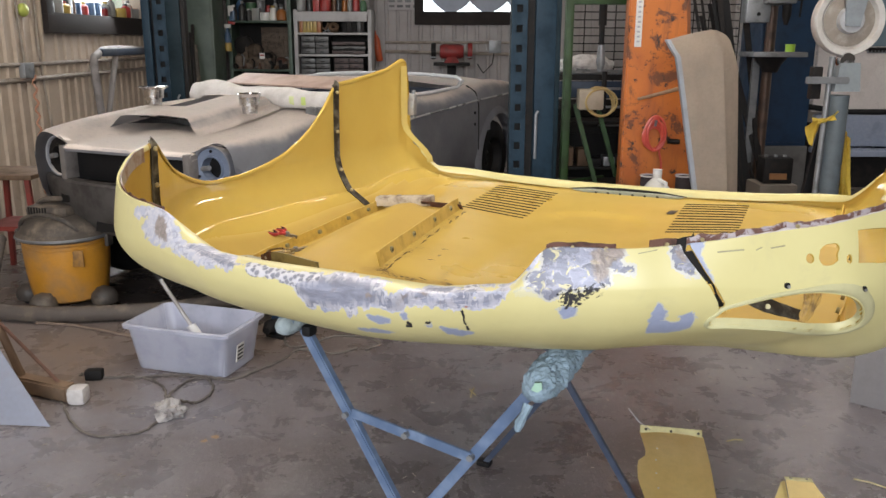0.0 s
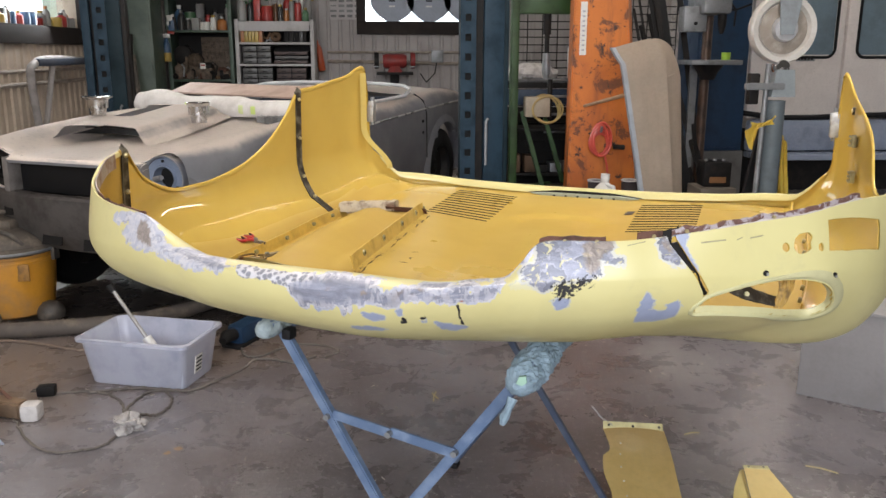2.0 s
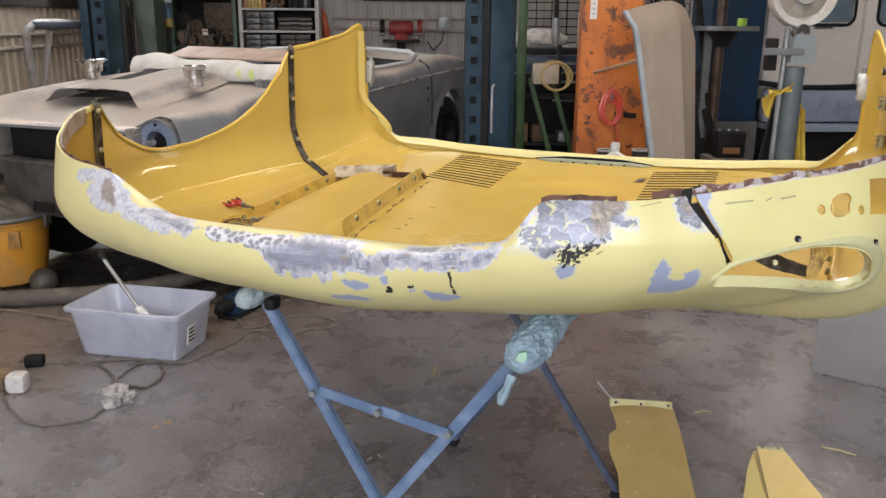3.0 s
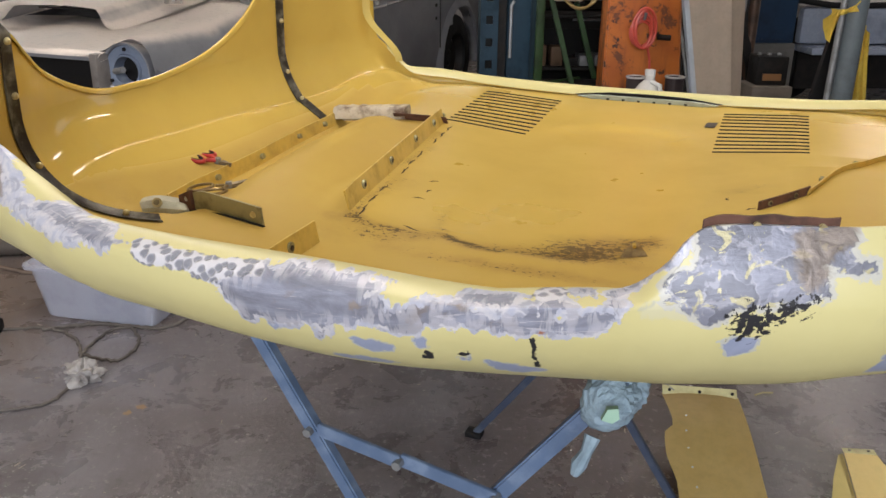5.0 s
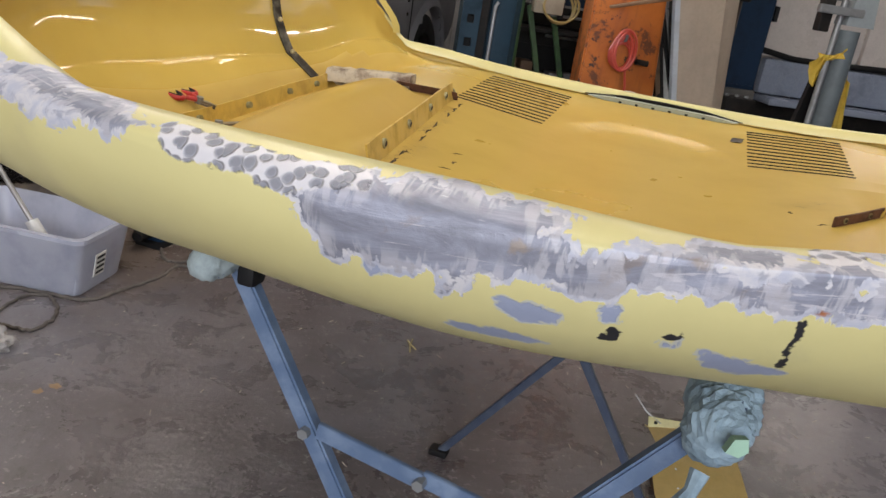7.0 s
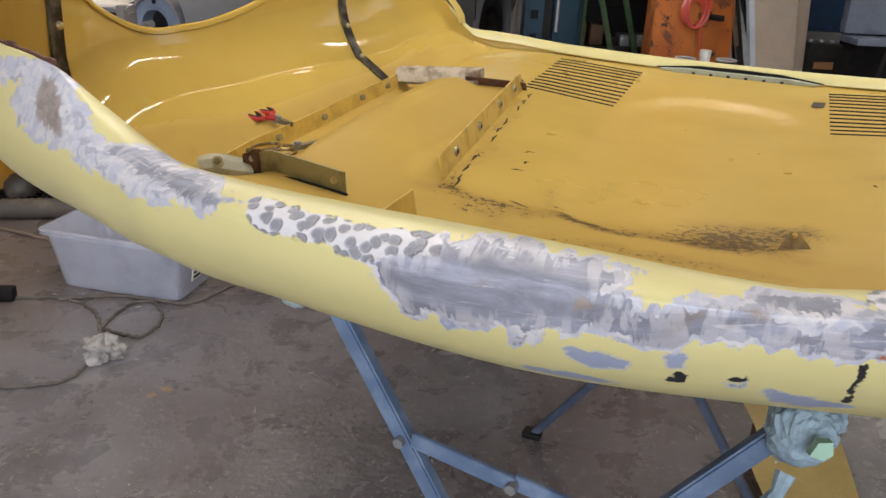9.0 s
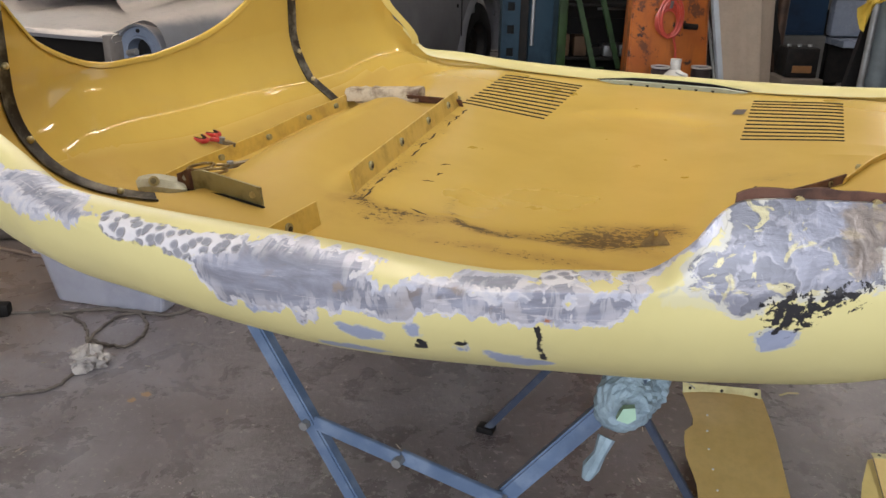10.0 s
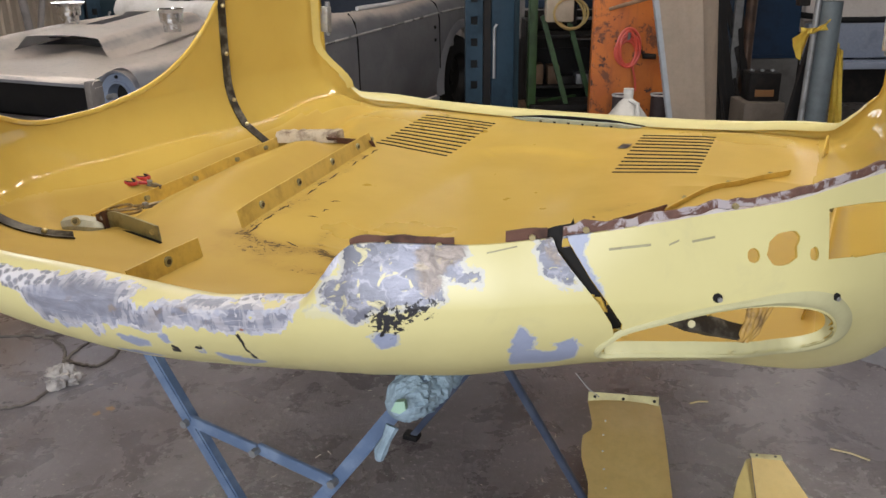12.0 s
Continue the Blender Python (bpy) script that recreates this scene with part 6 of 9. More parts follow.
def build_leaning_panel():
    root = thing("leaning_body_panel", "dull tan-grey car body panel leaning upright", "car panel", pose(1.40, 4.28, 0, -5, 0, 3))
    n, P = 30, []
    for i in range(n + 1):
        f = i / n
        row = []
        for j in range(15):
            g = j / 14
            w = .153 + .176 * f
            top = 1.425 - .055 * (1 - g) ** 2 - .12 * (1 - math.sqrt(max(0, 1 - max(0, (g - .50) / .5) ** 2)))
            x = .013 - .237 * f + w * g - .02 * smooth01((f - .92) / .08) * (1 - g)
            y = -.06 * math.sin(math.pi * min(1, .08 + g * .95)) ** .6 + .07 * smooth01((f - .93) / .07) - .018 * math.exp(-((g - .62) / .07) ** 2) + .008 * math.exp(-((g - .30) / .05) ** 2)
            row.append((x, y, top * f))
        P.append(row)
    bm = bmesh.new()
    grid_mesh(bm, P)
    bmesh.ops.solidify(bm, geom=bm.faces[:], thickness=.004)
    part("skin", bm, M_TAN, root)
    bm = bmesh.new()
    grid_mesh(bm, [[tuple(Vector(r[0]) + Vector((dx, dy, 0))) for dx, dy in ((.004, -.004), (-.016, .004), (-.016, .034), (.012, .04))] for r in P])
    bmesh.ops.solidify(bm, geom=bm.faces[:], thickness=.003)
    part("edge", bm, worn("pale_blue_edge", (0.55, 0.60, 0.66), None, 0.4, 0.6), root, "pale bluish edge")
    for x, z in ((-.10, 1.17), (.015, 1.21)):
        bm = bmesh.new()
        slab(bm, [(-.030, -.012), (.032, .014), (.034, .016), (0, .006)], .006, pose(x, -.062, z))
        part("dent", bm, M_TAN, root)
    jug = thing("plastic_jug", "white plastic jug standing on an orange block", "jug", pose(1.150, 4.50, .372))
    bm = bmesh.new()
    lathe(bm, [(0, 0), (.10, .002), (.108, .02), (.108, .13), (.095, .17), (.045, .235), (.024, .255), (.024, .28), (0, .28)], 24)
    part("body", bm, worn("milky_plastic", (0.66, 0.65, 0.62), (0.45, 0.43, 0.38), 0.5, 0.35), jug)
    bm = bmesh.new()
    lathe(bm, [(0, .278), (.025, .278), (.025, .303), (0, .303)], 16)
    part("cap", bm, M_WHITE, jug)
    bm = bmesh.new()
    tube(bm, [(.0, -.03, .25), (.03, -.075, .24), (.03, -.095, .19), (.02, -.085, .14)], .010, 8)
    part("handle", bm, M_WHITE, jug)
    bm = bmesh.new()
    box(bm, 1.145, 4.55, .18, .34, .26, .36, .012)
    solo("steel_block", bm, M_ORANGE, "rusty orange steel block on the floor", "block")


build_leaning_panel()

for pad_x in (1.21, 1.42):
    bm = bmesh.new()
    lathe(bm, [(0, 0), (.050, 0), (.050, .555), (.042, .570), (0, .570)], 14)
    pad = thing("lift_pad", "dark rubber lift pad post with a pale top edge", "lift pad", pose(pad_x, 4.93, 0), "lift pads")
    part("post", bm, worn("dark_maroon_rubber", (0.030, 0.020, 0.024), (0.07, 0.05, 0.05), 0.6, 0.7), pad)
    bm = bmesh.new()
    tube(bm, loop_pts(0, 0, .048, .048, .572, 0, 18), .006, 6, closed=True)
    part("top_edge", bm, M_RAG, pad, "pale worn top edge")


def build_press():
    root = thing("green_press", "green steel workshop press frame with braces", "press", pose(0, 5.55, 0))
    for x in (.80, ):
        bm = bmesh.new()
        box(bm, x - .015, 0, 1.0, .050, .08, 2.0, .006)
        part("upright", bm, M_GREEN, root)
    bm = bmesh.new()
    box(bm, .98, .02, 1.66, .36, .10, .16, .006)
    part("head_beam", bm, M_GREEN, root)
    for a, b in (((.84, -.02, .95), (1.00, -.02, .42)), ((1.02, .10, .9), (1.16, .10, .45)), ((.84, .05, .42), (1.1, .25, .42))):
        bm = bmesh.new()
        bar(bm, a, b, .030, .03)
        part("brace", bm, M_GREEN, root)
    bm = bmesh.new()
    tube(bm, [(1.0, .0, 1.58), (1.0, 0, 1.45)], .026, 12)
    tube(bm, [(1.0, 0, 1.45), (1.0, 0, 1.30)], .016, 12)
    rm = part("ram", bm, M_DARK, root)
    bm = bmesh.new()
    tube(bm, [(1.0, 0, 1.33), (1.0, 0, 1.22), (1.0, 0, 1.16)], [.022, .030, .018], 12)
    part("ram_nose", bm, M_GREYMETAL, rm)
    bm = bmesh.new()
    tube(bm, [(1.03, 0, 1.16), (1.03, 0, .9)], .018, 10)
    part("screw", bm, M_DARK, root)
    bm = bmesh.new()
    box(bm, 1.0, .08, .40, .46, .3, .05, .006)
    part("base", bm, M_DARK, root)
    for k in range(3):
        bm = bmesh.new()
        tube(bm, [(x, -.10 + .03 * k, z + .97) for x, z, _ in loop_pts(.99, 0, .10 - .012 * k, .085 + .008 * k, 0, .3 * k, 20)], .007, 7, closed=True)
        solo("yellow_hose", bm, worn("yellow_hose_rubber", (0.46, 0.34, 0.13), (0.25, 0.17, 0.07), 0.6, 0.5), "loop of dusty yellow hose hung on the press", "hose", "yellow hose loops", matrix=pose(0, 5.50, 0))
    bm = bmesh.new()
    box(bm, .98, 5.66, .20, .50, .36, .40, .01)
    solo("wooden_crate", bm, M_WOOD, "low dark wooden crate under the press", "crate")
    bm = bmesh.new()
    box(bm, .93, 5.48, .985, .16, .12, .13, .01)
    solo("beige_box", bm, worn("beige_case", (0.42, 0.36, 0.27), None, 0.6, 0.6), "small beige metal box by the press", "box")


build_press()


def build_rack():
    root = thing("steel_rack", "dark steel rack with scrap trays behind the press", "rack", pose(1.15, 5.98, 0))
    for x in (-.36, .36):
        bm = bmesh.new()
        box(bm, x, 0, .45, .035, .30, .90, .004)
        part("post", bm, M_DARK, root)
    for z in (.18, .48, .80):
        bm = bmesh.new()
        box(bm, 0, 0, z, .70, .32, .02, .003)
        part("tray", bm, M_DARK, root)
    bm = bmesh.new()
    box(bm, 0, .155, .45, .70, .008, .86)
    part("back_sheet", bm, M_BLACK, root)
    rng = random.Random(21)
    for z in (.19, .49):
        for k in range(7):
            bm = bmesh.new()
            h = rng.uniform(.05, .18)
            box(bm, -.28 + .095 * k, -.04, z + h / 2, rng.uniform(.05, .09), .14, h, .008)
            solo("scrap_tin", bm, rng.choice((M_DARK, M_BLACK, M_WOOD, M_GREYMETAL, M_GREENDARK)), "dark grimy tin on the steel rack", "tin", "tins on the rack", matrix=pose(1.15, 5.98, 0))


build_rack()


def build_bench():
    root = thing("workbench", "steel workbench with blue drawers against the wall", "workbench", pose(1.25, 6.35, 0))
    bm = bmesh.new()
    box(bm, 0, 0, 1.10, 1.0, .55, .04, .004)
    part("top", bm, M_DARK, root)
    for k in range(3):
        bm = bmesh.new()
        box(bm, 0, -.24, 1.015 - .13 * k, .92, .03, .115, .006)
        dr = part("drawer", bm, M_CABBLUE if k == 0 else M_DARK, root)
        bm = bmesh.new()
        box(bm, 0, -.262, 1.02 - .13 * k, .30, .012, .018, .003)
        part("handle", bm, M_GREYMETAL, dr)
    bm = bmesh.new()
    box(bm, 0, .03, .36, .94, .48, .70, .008)
    part("carcass", bm, M_DARK, root)
    bm = bmesh.new()
    for v in bmesh.ops.create_uvsphere(bm, u_segments=18, v_segments=10, radius=.14)["verts"]:
        v.co = Vector((v.co.x * 1.5, v.co.y, max(v.co.z * .55, -.06))) * (1 + .2 * noise.noise(v.co * 14))
    solo("grey_rags", bm, M_RAG, "heap of grey rags on the workbench", "rags", matrix=pose(1.02, 6.25, 1.182))
    bm = bmesh.new()
    box(bm, 1.38, 6.2, 1.25, .17, .12, .25, .008)
    solo("white_tin_box", bm, M_WHITE, "white tin box on the workbench", "box")
    for k in range(5):
        bm = bmesh.new()
        tube(bm, [(.9 + .03 * k, 6.12, 1.132 + .02 * (k % 2)), (1.5 - .05 * k, 6.14 + .03 * k, 1.132)], .012, 8)
        solo("steel_rod", bm, M_GREYMETAL, "dull steel rod lying on the workbench", "rod", "rods on the bench")


build_bench()


def build_mesh_panel(x0, x1, y):
    root = thing("wire_mesh", "black welded wire mesh panel standing before the wall", "wire mesh", None)
    k = 0
    z = .9
    while z < 2.4:
        bm = bmesh.new()
        tube(bm, [(x0, y, z), (x1, y, z)], .0045, 5)
        part("wire", bm, M_BLACK, root)
        z += .062
    x = x0
    while x <= x1 + .01:
        bm = bmesh.new()
        tube(bm, [(x, y - .008, .9), (x, y - .008, 2.4)], .0045, 5)
        part("wire", bm, M_BLACK, root)
        x += .125
    bm = bmesh.new()
    box(bm, (x0 + x1) / 2, y + .004, .45, .05, .02, .92)
    part("stand", bm, M_DARK, root)


build_mesh_panel(.98, 2.35, 6.95)


def build_drill():
    root = thing("drill_press", "old grey pillar drill with a square table", "drill press", pose(2.2, 5.8, 0))
    bm = bmesh.new()
    tube(bm, [(.02, .10, 0), (.02, .10, 1.95)], .035, 14)
    part("pillar", bm, worn("rusty_pillar", (0.10, 0.062, 0.045), (0.04, 0.03, 0.027), 0.8, 0.5, 0.4, 10), root)
    bm = bmesh.new()
    box(bm, 0, .05, .03, .34, .42, .06, .01)
    part("foot", bm, M_DARK, root)
    bm = bmesh.new()
    box(bm, .0, -.02, 1.27, .36, .30, .032, .006)
    tb = part("table", bm, M_GREYMETAL, root)
    bm = bmesh.new()
    lathe(bm, [(0, 1.15), (.05, 1.15), (.07, 1.2), (.11, 1.254), (0, 1.254)], 16)
    part("bracket", bm, M_DARK, tb)
    bm = bmesh.new()
    box(bm, -.02, .0, 1.70, .20, .34, .22, .03)
    part("head", bm, M_GREYMETAL, root)
    bm = bmesh.new()
    box(bm, -.14, -.02, 1.56, .16, .12, .17, .008)
    sw = part("switch_box", bm, M_GREYMETAL, root)
    bm = bmesh.new()
    disc(bm, (-.14, -.085, 1.53), (0, 1, 0), .012, .006)
    part("button", bm, M_BLACK, sw)
    bm = bmesh.new()
    tube(bm, [(.03, -.12, 1.62), (.03, -.12, 1.52), (.03, -.12, 1.46)], [.030, .028, .012], 12)
    part("chuck", bm, M_DARK, root)
    for a in (20, 140, 260):
        bm = bmesh.new()
        c, s = math.cos(radians(a)), math.sin(radians(a))
        tube(bm, [(.10, -.10, 1.62), (.13, -.10 + .0 * s, 1.62), (.13 + .10 * c, -.13, 1.62 + .11 * s)], .007, 8)
        part("feed_handle", bm, M_DARK, root)
    bm = bmesh.new()
    box(bm, -.055, .12, .62, .05, .03, 1.24)
    part("back_rail", bm, M_GREYMETAL, root)
    bm = bmesh.new()
    lathe(bm, [(0, 0), (.030, 0), (.032, .05), (0, .05)], 16)
    solo("green_cup", bm, worn("lime_plastic", (0.36, 0.60, 0.06), None, 0.3, 0.4), "small lime green cup on the drill table", "cup", matrix=pose(2.30, 5.74, 1.287))
    bm = bmesh.new()
    box(bm, 2.60, 6.75, 1.28, .42, .45, 1.44, .01)
    cb = thing("blue_cabinet", "tall dark blue steel cabinet", "cabinet")
    part("body", bm, M_CABBLUE, cb)
    bm = bmesh.new()
    box(bm, 2.60, 6.515, 1.28, .38, .012, 1.38, .003)
    dr = part("door", bm, M_CABBLUE, cb)
    bm = bmesh.new()
    box(bm, 2.60, 6.75, .28, .46, .46, .56, .01)
    part("plinth", bm, worn("dull_grey_plinth", (0.12, 0.115, 0.11), (0.06, 0.055, 0.05), 0.6, 0.7), cb, "dull grey plinth")
    bm = bmesh.new()
    box(bm, 2.48, 6.50, 1.25, .02, .02, .10, .003)
    part("handle", bm, M_GREYMETAL, dr)


build_drill()


def build_leaning_stock():
    rng = random.Random(4)
    for k in range(34):
        x = 1.60 + .015 * k + rng.uniform(-.02, .02)
        h = rng.uniform(1.1, 2.2)
        bm = bmesh.new()
        bar(bm, (x + .16 + rng.uniform(-.05, .12), 5.75 - .05 * rng.random(), .0), (x - .10 + rng.uniform(-.08, .05), 6.15, h), rng.uniform(.012, .05), .012, (0, 1, .2))
        solo("metal_strip", bm, rng.choice((M_DARK, M_DARK, M_DARK, M_BLACK, M_GREYMETAL, M_WOOD)), "long dark strip of stock leaning upright", "metal strip", "leaning stock")
    bx = thing("battery_charger", "dark steel battery charger on a wooden box", "charger", pose(2.20, 5.52, 0, 0, 0, -4))
    bm = bmesh.new()
    box(bm, -.01, 0, .525, .185, .17, .17, .010)
    part("case", bm, M_DARK, bx)
    for x in (-.07, -.01, .05):
        bm = bmesh.new()
        lathe(bm, [(0, .608), (.014, .608), (.012, .622), (0, .622)], 10, pose(x, 0, 0))
        part("knob", bm, M_GREYMETAL, bx)
    bm = bmesh.new()
    box(bm, -.01, -.088, .49, .11, .008, .04)
    part("label", bm, worn("brown_label", (0.30, 0.15, 0.06)), bx)
    bm = bmesh.new()
    box(bm, 2.18, 5.52, .22, .25, .26, .44, .012)
    solo("wooden_box", bm, worn("grey_board", (0.20, 0.17, 0.14), None, 0.6, 0.7), "dusty wooden box on the floor", "box")


build_leaning_stock()


def build_english_wheel():
    root = thing("english_wheel", "grey english wheel machine with a large upper wheel", "english wheel", pose(1.985, 4.28, 0))
    turn = Matrix.Rotation(radians(90), 4, "X")
    bm = bmesh.new()
    lathe(bm, [(.055, -.012), (.128, -.010), (.142, -.030), (.168, -.034), (.172, -.026), (.172, .026), (.168, .034), (.142, .030), (.128, .010), (.055, .012), (.03, .034), (.03, -.034)], 40, pose(0, 0, 1.455) @ turn, True)
    wh = part("upper_wheel", bm, worn("dusty_steel_wheel", (0.62, 0.60, 0.57), (0.46, 0.42, 0.37), 0.7, 0.45, 0.2, 9), root)
    bm = bmesh.new()
    lathe(bm, [(.066, -.020), (.126, -.015), (.126, .015), (.066, .020)], 40, pose(0, 0, 1.455) @ turn, True)
    part("wheel_web", bm, worn("grimy_wheel_web", (0.27, 0.235, 0.20), (0.44, 0.40, 0.35), 0.9, 0.6, 0.1, 16), wh, "grimy brown-grey wheel web")
    bm = bmesh.new()
    lathe(bm, [(0, -.052), (.060, -.050), (.066, -.03), (.066, .03), (.060, .05), (0, .052)], 24, pose(0, 0, 1.455) @ turn)
    part("hub", bm, worn("pale_hub_steel", (0.55, 0.56, 0.58), (0.36, 0.36, 0.37), 0.6, 0.4, 0.3, 14), wh)
    bm = bmesh.new()
    lathe(bm, [(0, -.066), (.020, -.064), (.022, -.05), (0, -.05)], 6, pose(0, 0, 1.455) @ turn)
    part("axle_nut", bm, M_GLOSSY_METAL, wh)
    for sy in (-.058, .058):
        bm = bmesh.new()
        slab(bm, [(-.035, -.03), (.035, -.03), (.06, .12), (.07, .75), (-.05, .75), (-.05, .12)], .012, pose(.0, sy - .006, 1.455))
        part("fork", bm, worn("blue_grey_casting", (0.30, 0.34, 0.37), (0.20, 0.21, 0.22), 0.7, 0.5, 0.2, 10), root)
    bm = bmesh.new()
    tube(bm, [(0, 0, .0), (0, 0, 1.09)], .050, 20)
    part("column", bm, worn("grey_painted_tube", (0.11, 0.135, 0.15), (0.06, 0.07, 0.078), 0.6, 0.6, 0.0, 8), root)
    bm = bmesh.new()
    tube(bm, [(-.075, -.01, .35), (-.060, -.01, 1.28)], .014, 10)
    part("side_rod", bm, M_GREYMETAL, root)
    bm = bmesh.new()
    slab(bm, [(-.06, 0), (.07, 0), (.055, .14), (-.04, .14)], .10, pose(.01, -.05, 1.11))
    part("anvil_yoke", bm, worn("yoke_casting", (0.32, 0.36, 0.38), None, 0.6, 0.5, 0.3), root)
    bm = bmesh.new()
    lathe(bm, [(0, -.03), (.036, -.03), (.045, -.012), (.045, .012), (.036, .03), (0, .03)], 24, pose(.005, -.01, 1.262) @ turn)
    part("anvil_wheel", bm, M_GLOSSY_METAL, root)
    bm = bmesh.new()
    bar(bm, (-.19, -.04, 1.165), (.02, -.04, 1.165), .035, .03)
    part("clamp_bar", bm, M_GREYMETAL, root)
    bm = bmesh.new()
    box(bm, -.12, .02, 1.15, .05, .05, .16, .006)
    part("clamp", bm, M_DARK, root)
    bm = bmesh.new()
    box(bm, .0, .0, .03, .50, .50, .06, .01)
    part("base", bm, M_DARK, root)
    bm = bmesh.new()
    box(bm, .01, 0, 2.75, .14, .14, 1.3, .01)
    part("hanger", bm, M_GREYMETAL, root)
    # a yellow cloth draped over the side and another behind the column
    P = []
    for i in range(18):
        f = i / 17
        row = []
        for j in range(13):
            g = j / 12
            sag = .05 * math.sin(g * 3.1) * (1 - f)
            row.append((1.985 - .165 + .135 * g - .03 * f + .010 * math.sin(j * 1.3 + 4 * f), 4.19 - .012 * math.sin(j * .9 + 3 * f) - .02 * f, .985 + .035 * g - sag * .4 - (.045 + .13 * max(0, 1 - abs(g - .22) / .22) ** 1.3) * f))
        P.append(row)
    bm = bmesh.new()
    grid_mesh(bm, P)
    bmesh.ops.solidify(bm, geom=bm.faces[:], thickness=.005)
    solo("yellow_glove", bm, M_YELLOWCLOTH, "crumpled yellow work glove draped on the machine", "glove")
    P = []
    for i in range(20):
        f = i / 19
        P.append([(1.985 + .052 + .075 * g * (.45 + .55 * f) + .025 * f + .006 * math.sin(j * 1.7 + 3 * f), 4.30 + .014 * math.sin(j * 1.5 + 2 * f), .93 - .46 * f - .06 * g) for j, g in enumerate(np.linspace(0, 1, 9))])
    bm = bmesh.new()
    grid_mesh(bm, P)
    bmesh.ops.solidify(bm, geom=bm.faces[:], thickness=.005)
    solo("yellow_cloth", bm, M_YELLOWCLOTH, "yellow cloth hanging beside the steel column", "cloth")
    bm = bmesh.new()
    slab(bm, [(-.10, 0), (.09, 0), (.06, .42), (-.02, .48)], .03, pose(1.98, 4.38, .45))
    solo("black_bag", bm, M_BLACK, "black bag hanging behind the steel column", "bag")


build_english_wheel()


def build_van():
    root = thing("van", "pale van with smoked rear windows parked inside the workshop", "van", pose(0, 6.85, 0))
    bm = bmesh.new()
    box(bm, 4.10, 1.0, 1.55, 2.35, 2.0, 1.45, .08)
    part("body", bm, M_VAN, root)
    for x0, x1 in ((2.95, 3.73), (3.75, 4.60)):
        bm = bmesh.new()
        box(bm, (x0 + x1) / 2, -.02, 1.55, x1 - x0 - .012, .05, 1.50, .015)
        dr = part("rear_door", bm, M_VAN, root)
        cx = (x0 + x1) / 2 + .02
        bm = bmesh.new()
        box(bm, cx, -.045, 1.70, x1 - x0 - .20, .012, .76, .005)
        bmesh.ops.bevel(bm, geom=[e for e in bm.edges if abs(e.verts[0].co.y - e.verts[1].co.y) > .005 and (e.verts[0].co - e.verts[1].co).length < .02], offset=.06, segments=5, affect="EDGES")
        wn_ = part("window", bm, M_SMOKE, dr)
        bm = bmesh.new()
        w2, h2 = (x1 - x0 - .17) / 2, .40
        ring = [(cx + sx * (w2 - .07) + .07 * math.cos(a) , -.05, 1.70 + sz * (h2 - .07) + .07 * math.sin(a)) for sx, sz, base in ((1, 1, 0), (-1, 1, 90), (-1, -1, 180), (1, -1, 270)) for a in [radians(base + 18 * q) for q in range(6)]]
        tube(bm, ring, .013, 6, closed=True)
        part("window_seal", bm, M_BLACK, wn_)
        bm = bmesh.new()
        tube(bm, [(x0 + .02 if x0 < 3 else x1 - .03, -.06, 1.05), (x0 + .02 if x0 < 3 else x1 - .03, -.06, 1.16)], .02, 8)
        part("hinge", bm, M_DARK, dr)
    bm = bmesh.new()
    box(bm, 3.42, -.05, 1.285, .16, .006, .035)
    bd = part("badge", bm, M_GREYMETAL, root)
    for k in range(5):
        bm = bmesh.new()
        box(bm, 3.36 + .028 * k, -.055, 1.285, .016, .004, .016)
        part("mark", bm, M_DARK, bd)
    bm = bmesh.new()
    tube(bm, [(2.92 + .28 * k, -.055, .815 + (.03 if k == 0 else .0) - .012 * math.sin(k)) for k in range(8)], .022, 8)
    part("lower_seal", bm, M_BLACK, root)
    bm = bmesh.new()
    box(bm, 3.95, -.03, .655, 1.95, .10, .27, .04)
    part("rear_bumper", bm, M_VANBLUE, root, "pale blue-grey rear bumper")
    bm = bmesh.new()
    box(bm, 3.95, -.10, .49, 1.9, .30, .05, .01)
    part("step", bm, M_VANBLUE, root)
    for x in (3.25, 4.9):
        bm = bmesh.new()
        lathe(bm, [(0, -.1), (.20, -.1), (.30, -.09), (.33, -.04), (.33, .04), (.30, .09), (.2, .1), (0, .1)], 28, pose(x, .6, .33, 0, 90, 0))
        part("wheel", bm, M_BLACK, root)
    bm = bmesh.new()
    box(bm, 3.95, .05, .42, 1.8, .02, .5)
    part("apron", bm, M_DARK, root)


build_van()

# ---------------------------------------------------------------- shelves and their goods
M_BOTTLES = [worn("goods_" + n, c, None, 0.4, 0.4) for n, c in (("red", (0.36, 0.035, 0.03)), ("white", (0.70, 0.69, 0.66)), ("black", (0.03, 0.03, 0.03)), ("yellow", (0.42, 0.29, 0.06)),
                                                             ("orange", (0.36, 0.13, 0.03)), ("blue", (0.06, 0.12, 0.22)), ("brown", (0.15, 0.08, 0.045)), ("grey", (0.28, 0.28, 0.27)), ("green", (0.07, 0.16, 0.08)))]
GOODS = random.Random(11)


